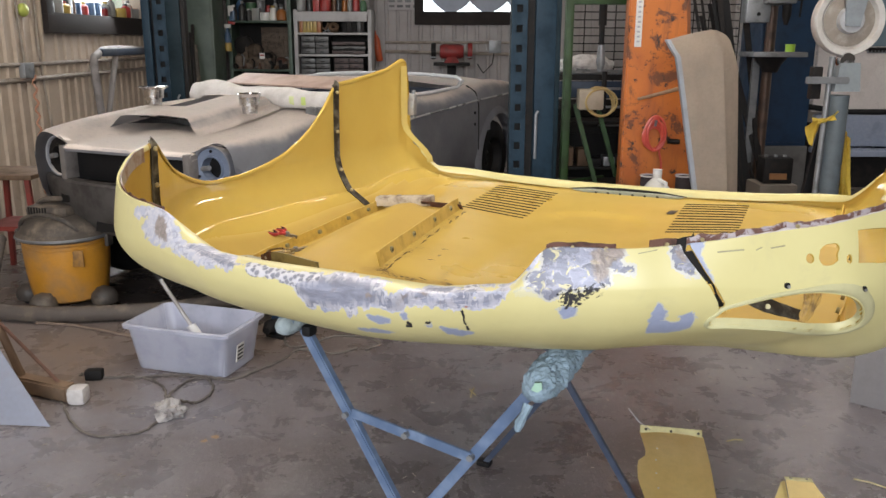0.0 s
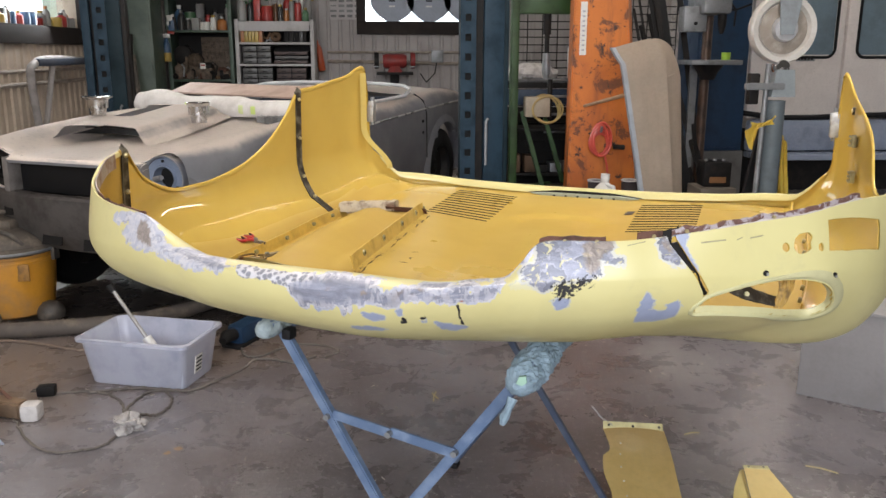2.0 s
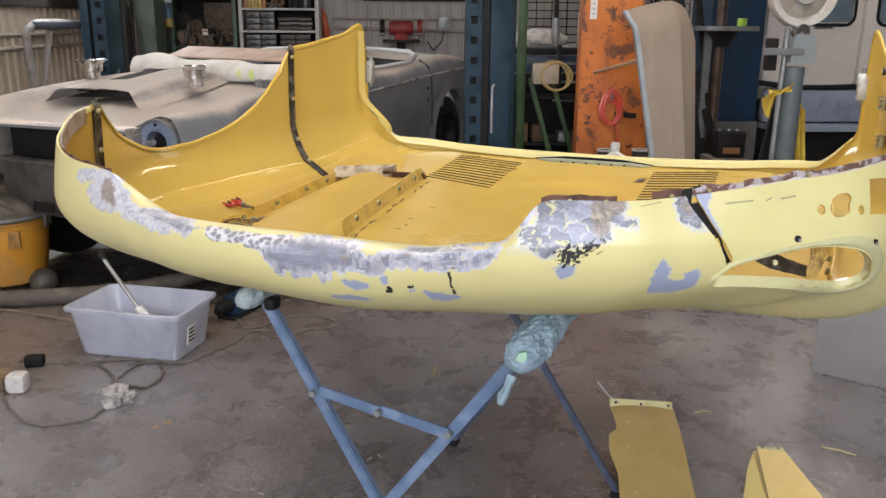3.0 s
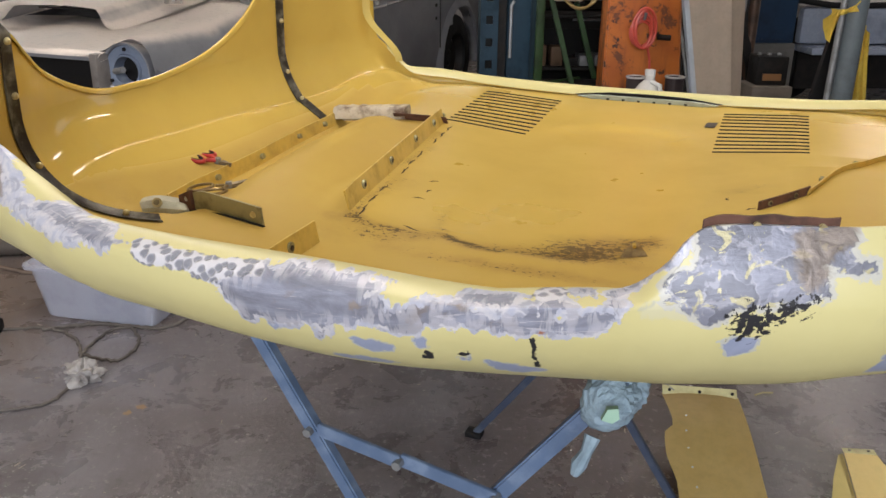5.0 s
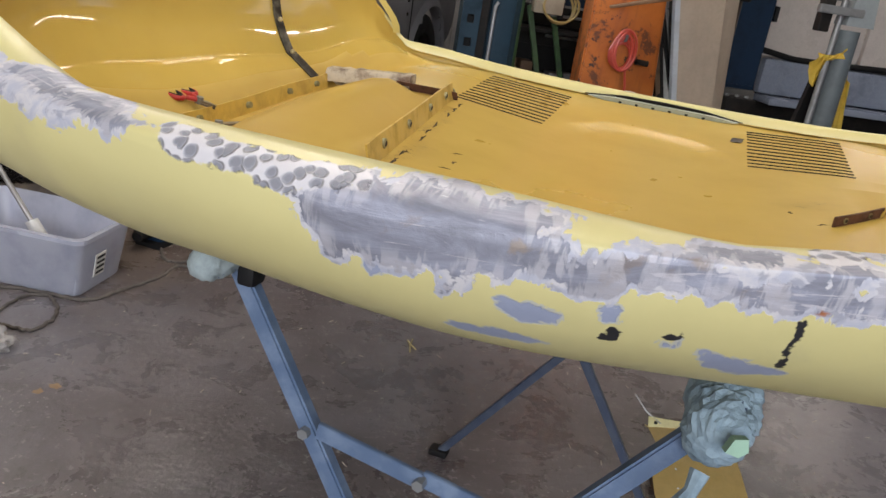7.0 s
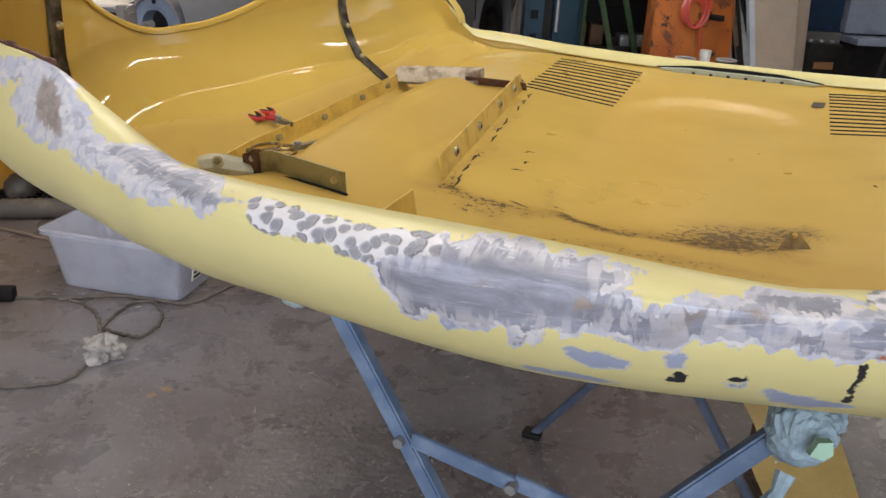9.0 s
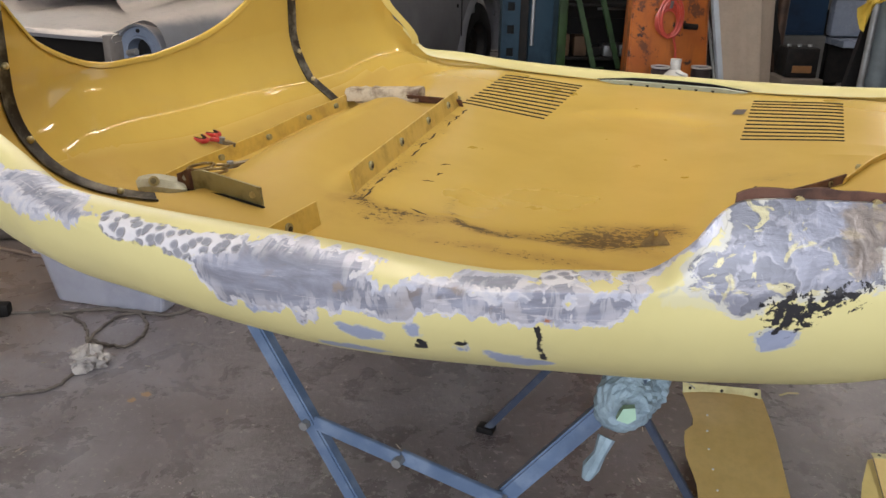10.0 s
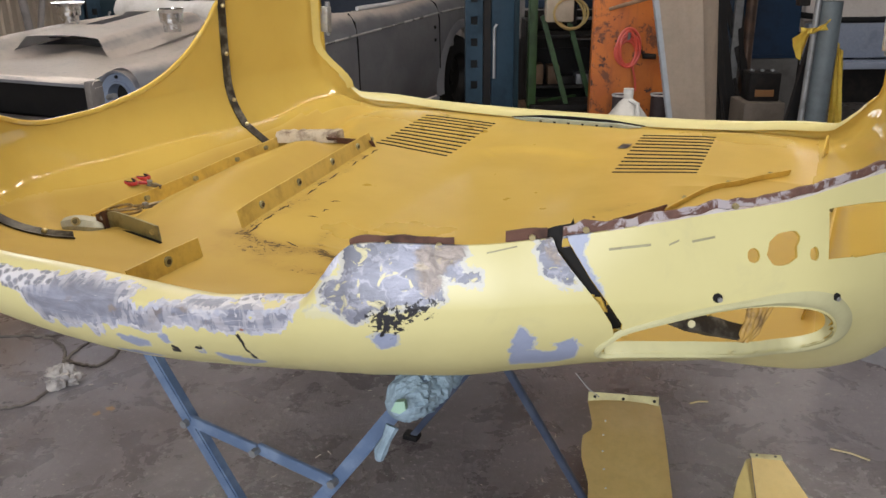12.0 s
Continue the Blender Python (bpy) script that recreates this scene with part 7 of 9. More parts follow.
def bottle(x, y, z, h, r, mat, cap, kind="bottle", group=""):
    names = {"bottle": "squat plastic bottle with a screw cap on a shelf", "spray_can": "slim spray can with a cap on a shelf", "tin": "round paint tin standing on a shelf"}
    root = thing(kind, names[kind], kind.replace("_", " "), pose(x, y, z), group or "goods on the shelves")
    bm = bmesh.new()
    if kind == "bottle":
        prof = [(0, 0), (r, .002), (r, h * .62), (r * .85, h * .72), (r * .38, h * .84), (r * .38, h * .88), (0, h * .88)]
    elif kind == "spray_can":
        prof = [(0, 0), (r, .002), (r, h * .80), (r * .7, h * .86), (0, h * .86)]
    else:
        prof = [(0, 0), (r, .002), (r, h * .95), (r * .95, h), (0, h)]
    lathe(bm, prof, 12)
    part("body", bm, mat, root)
    bm = bmesh.new()
    if kind == "tin":
        lathe(bm, [(0, h), (r * .9, h), (r * .86, h * 1.03), (0, h * 1.03)], 12)
    else:
        rr = r * (.45 if kind == "bottle" else .62)
        lathe(bm, [(0, h * .85), (rr, h * .85), (rr, h), (0, h)], 10)
    part("cap", bm, cap, root)
    return root


def goods_row(x0, x1, y, z, hmin, hmax, axis="x", group="", loose=1.0):
    a = x0
    while a < x1 - .03:
        k = GOODS.choice(("bottle", "spray_can", "tin", "bottle", "spray_can", "carton"))
        h = GOODS.uniform(hmin, hmax)
        r = {"bottle": .042, "spray_can": .030, "tin": .050, "carton": .035}[k] * GOODS.uniform(.8, 1.25)
        h *= .65 if k == "tin" else 1.0
        a += r
        p = (a, y + GOODS.uniform(-.03, .03)) if axis == "x" else (y + GOODS.uniform(-.02, .02), a)
        mat = GOODS.choice(M_BOTTLES + M_BOTTLES[:3] * 2 + M_BOTTLES[7:])
        if k == "carton":
            bm = bmesh.new()
            box(bm, 0, 0, h / 2, 2 * r, 1.6 * r, h, .004)
            solo("carton", bm, mat, "upright small carton standing on a shelf", "carton", group or "goods on the shelves", matrix=pose(*p, z, 0, 0, GOODS.uniform(-20, 20)))
        else:
            bottle(*p, z, h, r, mat, GOODS.choice(M_BOTTLES), k, group)
        a += r + GOODS.uniform(.002, .02) * loose


def books_row(x0, x1, y, z, hmin, hmax, mats):
    x = x0
    while x < x1:
        w, h = GOODS.uniform(.025, .05), GOODS.uniform(hmin, hmax)
        bm = bmesh.new()
        box(bm, x + w / 2, y, z + h / 2, w, .14, h, .003)
        solo("carton", bm, GOODS.choice(mats), "upright small carton standing on a shelf", "carton", "cartons on the shelves")
        x += w + .004


def junk(x0, x1, y, z, n, s=.05):
    for k in range(n):
        bm = bmesh.new()
        x, d = GOODS.uniform(x0, x1), GOODS.uniform(.5, 1.3) * s
        kind = k % 3
        if kind == 0:
            lathe(bm, [(d * .4, -d * .3), (d, -d * .3), (d, d * .3), (d * .4, d * .3)], 14, pose(0, 0, d * .5, GOODS.uniform(50, 90), 0, GOODS.uniform(0, 180)), True)
            nm, lb = "metal_ring", "dirty metal ring part lying among scrap"
        elif kind == 1:
            tube(bm, [(-d, 0, d * .3), (-d * .2, .01, d * .9), (d * .6, 0, d * .7), (d * 1.1, 0, d * 1.6)], d * .22, 7)
            nm, lb = "bent_pipe", "dirty bent pipe lying among scrap"
        else:
            box(bm, 0, 0, d * .5, d * 1.5, d, d, d * .12, pose(0, 0, 0, 0, GOODS.uniform(-12, 12), GOODS.uniform(0, 90)))
            nm, lb = "machine_part", "dirty cast machine part lying among scrap"
        lo = min(v.co.z for v in bm.verts)
        for v in bm.verts:
            v.co.z -= lo
        solo(nm, bm, GOODS.choice((M_DARK, M_DARK, M_GREYMETAL, M_RUST, M_WOOD)), lb, "scrap part", "scrap on the shelves", matrix=pose(x, y + GOODS.uniform(-.08, .08), z))


def build_shelf(name, label, x0, x1, y, levels, mat, deep=.36, top=None, back=None):
    root = thing(name, label, "shelf")
    h = top or levels[-1] + .02
    for x in (x0 + .02, x1 - .02):
        bm = bmesh.new()
        box(bm, x, y, h / 2, .04, deep, h, .004)
        part("side", bm, mat, root)
    for z in levels:
        bm = bmesh.new()
        box(bm, (x0 + x1) / 2, y, z - .012, x1 - x0 - .08, deep, .024, .003)
        part("shelf_board", bm, mat, root)
    # black back panel, added for the dark between the goods
    bm = bmesh.new()
    box(bm, (x0 + x1) / 2, y + deep / 2 - .006, h / 2, x1 - x0 - .08, .010, h - .01)
    part("back", bm, back or M_BLACK, root)
    return root


M_SHELFWHITE = worn("white_shelf_paint", (0.47, 0.455, 0.45), (0.28, 0.26, 0.25), 0.6, 0.6)
build_shelf("white_shelf", "white painted shelf unit full of cartons and boxes", -1.65, -.82, 9.30, (.25, .62, 1.00, 1.21, 1.436, 1.652), M_SHELFWHITE)
bm = bmesh.new()
box(bm, -1.235, 9.10, 1.60, .74, .012, .10, .003)
solo("shelf_fascia", bm, M_SHELFWHITE, "white board along the shelf top", "board")
books_row(-1.59, -1.40, 9.19, 1.436, .125, .15, M_BOTTLES[3:5])
junk(-1.36, -1.16, 9.24, 1.436, 6, .055)
books_row(-1.13, -.90, 9.19, 1.436, .11, .14, (M_BLACK, M_DARK, M_BOTTLES[2]))


def drawer_box(x, y, z, w, d, h, mat, rows, cols, label):
    root = thing("drawer_box", label, "drawer box", pose(x, y, z), "drawer boxes on the white shelf")
    bm = bmesh.new()
    box(bm, 0, 0, h / 2, w, d, h, .003)
    part("case", bm, M_BLACK, root)
    for i in range(rows):
        for j in range(cols):
            bm = bmesh.new()
            cw, ch = w / cols, h / rows
            box(bm, -w / 2 + cw * (j + .5), -d / 2 - .004, ch * (i + .5), cw - .010, .008, ch - .010, .003)
            dr = part("drawer", bm, mat, root)
            bm = bmesh.new()
            box(bm, -w / 2 + cw * (j + .5), -d / 2 - .012, ch * (i + .38), cw * .3, .010, .008, .002)
            part("pull", bm, M_DARK, dr)


M_SMOKED = worn("smoked_plastic", (0.085, 0.085, 0.085), (0.05, 0.045, 0.042), 0.7, 0.4, 0.0, 20)
M_TRAY = worn("dark_brown_tray", (0.075, 0.045, 0.040), (0.035, 0.028, 0.026), 0.7, 0.5, 0.0, 14)
drawer_box(-1.43, 9.24, 1.21, .30, .20, .19, M_SMOKED, 3, 2, "small smoked plastic drawer cabinet on the shelf")
for k in range(3):
    drawer_box(-1.07 + .008 * (k % 2), 9.23, 1.21 + .046 * k, .36, .22, .042, (M_TRAY, M_SMOKED, M_TRAY)[k], 1, 1, "flat dark brown parts tray stacked on the shelf")
for x, m in ((-1.43, M_SMOKED), (-1.07, M_TRAY)):
    drawer_box(x, 9.24, 1.00, .32, .20, .17, m, 3, 2, "dark plastic drawer cabinet on the lower shelf")
goods_row(-1.61, -.86, 9.15, 1.652, .13, .25, loose=.2)
goods_row(-1.60, -.88, 9.30, 1.652, .18, .30, loose=.3)
build_shelf("green_shelf", "dark green steel shelf with bottles and scrap parts", -2.35, -1.67, 9.27, (.3, .75, 1.05, 1.556, 2.07), M_GREENDARK, back=M_BLACK)
goods_row(-2.31, -1.71, 9.13, 1.556, .11, .24, loose=.2)
goods_row(-2.30, -1.72, 9.30, 1.556, .16, .3, loose=.3)
M_GRIME = worn("grimy_brown_iron", (0.155, 0.115, 0.085), (0.05, 0.040, 0.034), 0.9, 0.7, 0.2, 22, 0.4)
# a grimy rack with rows of hollow sockets stands at the back
rack = thing("socket_rack", "grimy brown rack with rows of round sockets", "rack", pose(-1.90, 9.36, 1.05))
bm = bmesh.new()
box(bm, 0, 0, .22, .30, .03, .44, .004)
part("board", bm, M_GRIME, rack)
for i in range(7):
    for j in range(6):
        bm = bmesh.new()
        lathe(bm, [(.010, 0), (.020, 0), (.018, .022), (.010, .022)], 8, pose(-.122 + .049 * j + .012 * (i % 2), -.017, .06 + .055 * i, 90, 0, 0), True)
        part("socket", bm, M_GRIME, rack)
for x, y, h, w in ((-2.22, 9.24, .34, .13), (-2.09, 9.20, .26, .12), (-1.97, 9.13, .17, .16), (-2.25, 9.12, .15, .08), (-1.80, 9.16, .12, .12), (-2.13, 9.10, .10, .07)):
    hs = thing("machine_housing", "grimy brown cast machine housing on the shelf", "machine part", pose(x, y, 1.05, 0, 0, GOODS.uniform(-30, 30)), "machine parts on the shelf")
    bm = bmesh.new()
    box(bm, 0, 0, h * .35, w, w * .7, h * .7, .012)
    part("foot", bm, M_GRIME, hs)
    bm = bmesh.new()
    lathe(bm, [(0, -w * .42), (h * .26, -w * .42), (h * .30, -w * .3), (h * .30, w * .3), (h * .2, w * .45), (0, w * .45)], 14, pose(0, 0, h * .74, 90, 0, GOODS.uniform(0, 90)))
    part("drum", bm, GOODS.choice((M_GRIME, M_DARK, M_RUST)), hs)
    bm = bmesh.new()
    tube(bm, [(0, 0, h * .8), (w * .5, -.02, h * 1.05), (w * .8, -.03, h * .8), (w * .7, -.04, h * .2)], .008, 7)
    part("pipe", bm, GOODS.choice((M_DARK, M_GREYMETAL)), hs)
bm = bmesh.new()
box(bm, 0, 0, .03, .055, .004, .06, .001)
tg = solo("price_tag", bm, M_WHITE, "small white and red tag on a machine part", "tag", matrix=pose(-1.985, 9.045, 1.16))
bm = bmesh.new()
box(bm, 0, -.003, .038, .045, .002, .014)
part("stripe", bm, M_BOTTLES[0], tg)
junk(-2.30, -1.74, 9.11, 1.05, 16, .04)
goods_row(-2.30, -1.72, 9.16, 2.07, .14, .24)
# tools on the wall above the shelves
for k in range(9):
    bm = bmesh.new()
    x = -1.55 + .084 * k
    tube(bm, [(x, 9.66, 2.16), (x + .01, 9.65, 1.96 - .036 * (k % 3))], .016 + .007 * (k % 2), 8)
    solo("hanging_tool", bm, GOODS.choice(M_BOTTLES + [M_DARK]), "hand tool hanging on the wall rack", "tool", "tools on the wall")


M_LOCKER = worn("sage_green_paint", (0.095, 0.13, 0.105), (0.045, 0.064, 0.052), 0.6, 0.5, 0.0, 3)


def build_locker():
    root = thing("green_locker", "tall dark green steel locker beside the shelves", "locker", pose(-2.53, 8.80, 0))
    bm = bmesh.new()
    box(bm, 0, 0, 1.0, .34, .42, 2.0, .02)
    part("body", bm, M_LOCKER, root)
    bm = bmesh.new()
    box(bm, .0, -.215, 1.0, .30, .012, 1.9, .004)
    dr = part("door", bm, M_LOCKER, root)
    bm = bmesh.new()
    tube(bm, [(-.12, -.24, 1.42), (-.12, -.24, 1.55)], .012, 8)
    part("handle", bm, M_GLOSSY_METAL, dr)
    for a, b, r, mat in (((-2.42, 8.12, 0), (-2.555, 8.46, 1.42), .026, M_DARK), ((-2.36, 8.10, 0), (-2.53, 8.46, 1.30), .030, M_DUSTYBLACK), ((-2.50, 8.15, 0), (-2.545, 8.50, 1.50), .018, M_DARK)):
        bm = bmesh.new()
        tube(bm, [a, b], r, 8)
        solo("leaning_pipe", bm, mat, "dark pipe leaning against the locker", "pipe", "pipes by the locker")
    gun = thing("spray_bottle", "yellow and blue spray bottle hung on the shelf edge", "spray bottle", pose(-2.345, 9.05, 1.235))
    bm = bmesh.new()
    lathe(bm, [(0, 0), (.040, .002), (.042, .02), (.038, .09), (.030, .13), (0, .13)], 14)
    part("body", bm, M_BOTTLES[3], gun, "bright yellow liquid")
    bm = bmesh.new()
    lathe(bm, [(.038, .09), (.042, .11), (.036, .17), (.016, .22), (.014, .24), (0, .24)], 14)
    part("shoulder", bm, M_BOTTLES[5], gun, "blue shoulder")
    bm = bmesh.new()
    box(bm, .01, -.01, .262, .07, .03, .040, .008)
    part("trigger_head", bm, M_WHITE, gun)
    bm = bmesh.new()
    box(bm, -.005, -.02, .300, .075, .02, .030, .006, pose(0, 0, 0, 0, 12, 0))
    part("nozzle", bm, M_BOTTLES[0], gun, "red nozzle")
    for k, (mat, z) in enumerate(((M_BOTTLES[1], 1.60), (M_BOTTLES[5], 1.56))):
        bm = bmesh.new()
        box(bm, -2.30 + .015 * (k % 2), 9.06, 1.34 + 1.2 * (z - 1.34), .06, .03, .11, .012)
        solo("blister_pack", bm, mat, "small bright pack hanging from the shelf edge", "pack", "packs on the shelf edge")


build_locker()

bm = bmesh.new()
lathe(bm, [(0, 0), (.034, .004), (.040, .02), (.040, .25), (.026, .285), (.014, .30), (.014, .34), (0, .34)], 14)
ex = solo("fire_extinguisher", bm, worn("orange_red_paint", (0.55, 0.10, 0.03), None, 0.5, 0.4), "small orange-red extinguisher hung on the wall", "extinguisher", matrix=pose(-.775, 9.60, 1.125, 0, -9, 0))


M_REDMACHINE = worn("dusty_red_casting", (0.24, 0.025, 0.022), (0.11, 0.030, 0.028), 0.8, 0.5, 0.0, 12)


def build_grinder():
    root = thing("bench_grinder", "red bench grinder on a wall bracket", "bench grinder", pose(.04, 9.36, 1.12))
    turn = Matrix.Rotation(radians(90), 4, "Y")
    bm = bmesh.new()
    lathe(bm, [(0, -.13), (.062, -.13), (.078, -.10), (.078, .10), (.062, .13), (0, .13)], 20, pose(0, 0, .12) @ turn)
    part("motor", bm, M_REDMACHINE, root)
    bm = bmesh.new()
    lathe(bm, [(0, -.03), (.115, -.03), (.105, -.01), (.075, .02), (.07, .05), (0, .05)], 4, pose(0, 0, .03, 0, 0, 45))
    part("foot", bm, M_REDMACHINE, root)
    for sx in (-1, 1):
        bm = bmesh.new()
        lathe(bm, [(0, -.025), (.085, -.025), (.09, 0), (.085, .025), (0, .025)], 20, pose(sx * .20, 0, .125) @ turn)
        gd = part("guard", bm, M_REDMACHINE if sx > 0 else M_DARK, root)
        bm = bmesh.new()
        box(bm, sx * .20, -.09, .06, .07, .06, .014, .003)
        part("rest", bm, M_GREYMETAL, gd)
    bm = bmesh.new()
    box(bm, .04, 9.42, 1.105, .40, .36, .03, .004)
    box(bm, .04, 9.55, .55, .10, .10, 1.09, .004)
    solo("grinder_stand", bm, M_DARK, "black steel stand under the grinder", "stand")
    bm = bmesh.new()
    box(bm, .53, 9.66, 1.29, .14, .05, .14, .008)
    solo("switch_box", bm, M_GREYMETAL, "grey electric switch box on the wall", "switch")
    bm = bmesh.new()
    tube(bm, [(.52, 9.63, 1.22), (.50, 9.62, 1.1), (.40, 9.6, 1.0), (.33, 9.5, 1.1)], .006, 6)
    solo("cable", bm, M_BLACK, "thin black power cable from the switch", "cable")


build_grinder()

bm = bmesh.new()
box(bm, -.50, 9.675, 1.87, .36, .006, .36)
po = solo("wall_chart", bm, worn("chart_paper", (0.46, 0.43, 0.43), (0.33, 0.30, 0.30), 0.5, 0.6), "pale wall chart with rows of small grey pictures", "poster")
rng = random.Random(3)
for i in range(6):
    for j in range(4):
        bm = bmesh.new()
        box(bm, -.637 + .091 * j, 9.6705, 1.73 + .055 * i, rng.uniform(.054, .08), .003, rng.uniform(.014, .034))
        part("picture", bm, worn("chart_grey", (rng.uniform(.08, .2),) * 3), po)

# guitar-shaped templates in the window
for k, (x, w) in enumerate(((.02, .25), (.44, .25), (.86, .25))):
    P = []
    for q in range(28):
        a = 2 * math.pi * q / 28
        r = 1 + .28 * math.cos(2 * a + .3)
        P.append((w * .78 * r * math.cos(a) * (1 - .18 * math.sin(a)), .24 + .25 * math.sin(a)))
    bm = bmesh.new()
    slab(bm, P, .02, pose(x, 9.72, 1.67))
    g = solo("wooden_template", bm, worn("grey_template", (0.36, 0.40, 0.48), (0.30, 0.33, 0.38), 0.6, 0.6), "grey guitar-shaped board standing on the window sill", "template", "boards in the window")
    for q in range(3):
        bm = bmesh.new()
        box(bm, x - .0, 9.717, 1.84 + .06 * q, .07, .004, .018)
        part("slot", bm, M_WHITE if q == 0 else M_BLACK, g)
goods_row(6.1, 7.95, X0 - .06, WEST_HOLE[2] + .024, .07, .17, "y", "bottles on the window sill", 1.6)


def build_roll_bar():
    root = thing("tube_frame", "dusty grey tubular seat frame leaning on the wall", "tube frame", pose(-2.72, 0, 0))
    bm = bmesh.new()
    tube(bm, spline([(0, 6.60, 0.0), (0, 6.56, .7), (0, 6.50, 1.15), (0, 6.58, 1.24), (0, 6.8, 1.275), (0, 7.4, 1.27), (0, 7.75, 1.24), (0, 7.9, 1.1), (0, 7.92, 0.0)], 5).tolist(), .030, 10)
    part("hoop", bm, M_DUSTYTUBE, root)
    bm = bmesh.new()
    tube(bm, [(.0, 6.95, 1.25), (0, 6.68, .75), (0, 6.62, 0.1)], .024, 8)
    part("strut", bm, M_DUSTYTUBE, root)
    bm = bmesh.new()
    box(bm, .015, 7.15, 1.255, .05, 1.1, .06, .02)
    part("pad", bm, worn("navy_padding", (0.02, 0.03, 0.055), (0.10, 0.10, 0.11), 0.5, 0.7), root, "dusty navy padding")


build_roll_bar()

bm = bmesh.new()
box(bm, -2.82, 5.65, 1.15, .05, .13, .10, .006)
ob = solo("socket_box", bm, M_GREYMETAL, "grey wall socket box on the conduit", "socket")
bm = bmesh.new()
pts = []
for k in range(60):
    f = k / 59
    pts.append((-2.76 + .012 * math.cos(k * 1.3) + .12 * f, 5.62 - .25 * f + .012 * math.sin(k * 1.3), 1.12 - 1.06 * f))
tube(bm, pts, .007, 6)
solo("orange_cord", bm, worn("dusty_orange_cord", (0.45, 0.22, 0.14), None, 0.5, 0.6), "twisted dusty orange cord hanging from the socket", "cord")
bm = bmesh.new()
for v in bmesh.ops.create_uvsphere(bm, u_segments=12, v_segments=8, radius=.055)["verts"]:
    v.co = Vector((v.co.x * .6, v.co.y, v.co.z * .8))
solo("lime_bulb", bm, worn("lime_green_plastic", (0.45, 0.52, 0.10), None, 0.4, 0.5), "round lime green plastic thing on the wall", "plastic ball", matrix=pose(-2.82, 5.70, 1.54))

# red stool by the wall
M_REDOLD = worn("old_red_paint", (0.22, 0.03, 0.02), (0.10, 0.03, 0.02), 0.7, 0.6)
st = thing("red_stool", "red steel stool with a dusty wooden seat", "stool", pose(-2.50, 4.75, 0))
bm = bmesh.new()
box(bm, 0, 0, .60, .36, .36, .03, .01)
part("seat", bm, M_WOOD, st)
for sx in (-1, 1):
    for sy in (-1, 1):
        bm = bmesh.new()
        bar(bm, (sx * .13, sy * .13, .585), (sx * .17, sy * .17, .0), .03, .03)
        part("leg", bm, M_REDOLD, st)
bm = bmesh.new()
box(bm, 0, 0, .30, .30, .30, .025)
part("lower_shelf", bm, M_REDOLD, st)

# ---------------------------------------------------------------- grey car
def dusty_primer():
    """Grey primer, with pale sanding dust lying on what faces up; its colour is raised to brighten the hood."""
    m, nt, bs = node_mat("dusty_grey_primer")
    geo = nt.nodes.new("ShaderNodeNewGeometry")
    sep = nt.nodes.new("ShaderNodeSeparateXYZ")
    nt.links.new(geo.outputs["Normal"], sep.inputs[0])
    n1, n2 = noise_tex(nt, 2.6, 6, 0.6), noise_tex(nt, 38, 4, 0.6)
    col = mixed(nt, ramp(nt, n1, 0.35, 0.7), (0.25, 0.255, 0.28), (0.33, 0.335, 0.36))
    lie = ramp(nt, math_node(nt, "ADD", sep.outputs[2], math_node(nt, "MULTIPLY", math_node(nt, "SUBTRACT", n1, 0.5), 0.9)), 0.45, 0.95)
    col = mixed(nt, math_node(nt, "MULTIPLY", lie, 0.9), col, (0.86, 0.765, 0.69))
    col = mixed(nt, math_node(nt, "MULTIPLY", ramp(nt, n2, 0.5, 0.8), 0.2), col, (0.15, 0.15, 0.17))
    nt.links.new(col, bs.inputs["Base Color"])
    bs.inputs["Roughness"].default_value = 0.62
    bump(nt, bs, n1, 0.06, 0.01)
    return m


M_PRIMER = dusty_primer()
# primer of the car's front face, darkened in colour for its shade
M_SHADEDPRIMER = worn("shaded_primer", (0.185, 0.17, 0.16), (0.09, 0.078, 0.07), 0.8, 0.7, 0.0, 7)
M_LIME = worn("lime_paint", (0.52, 0.66, 0.20), (0.66, 0.70, 0.46), 0.7, 0.6)
CAR = pose(-1.551, 3.986, 0.177, 0, 0, -25)


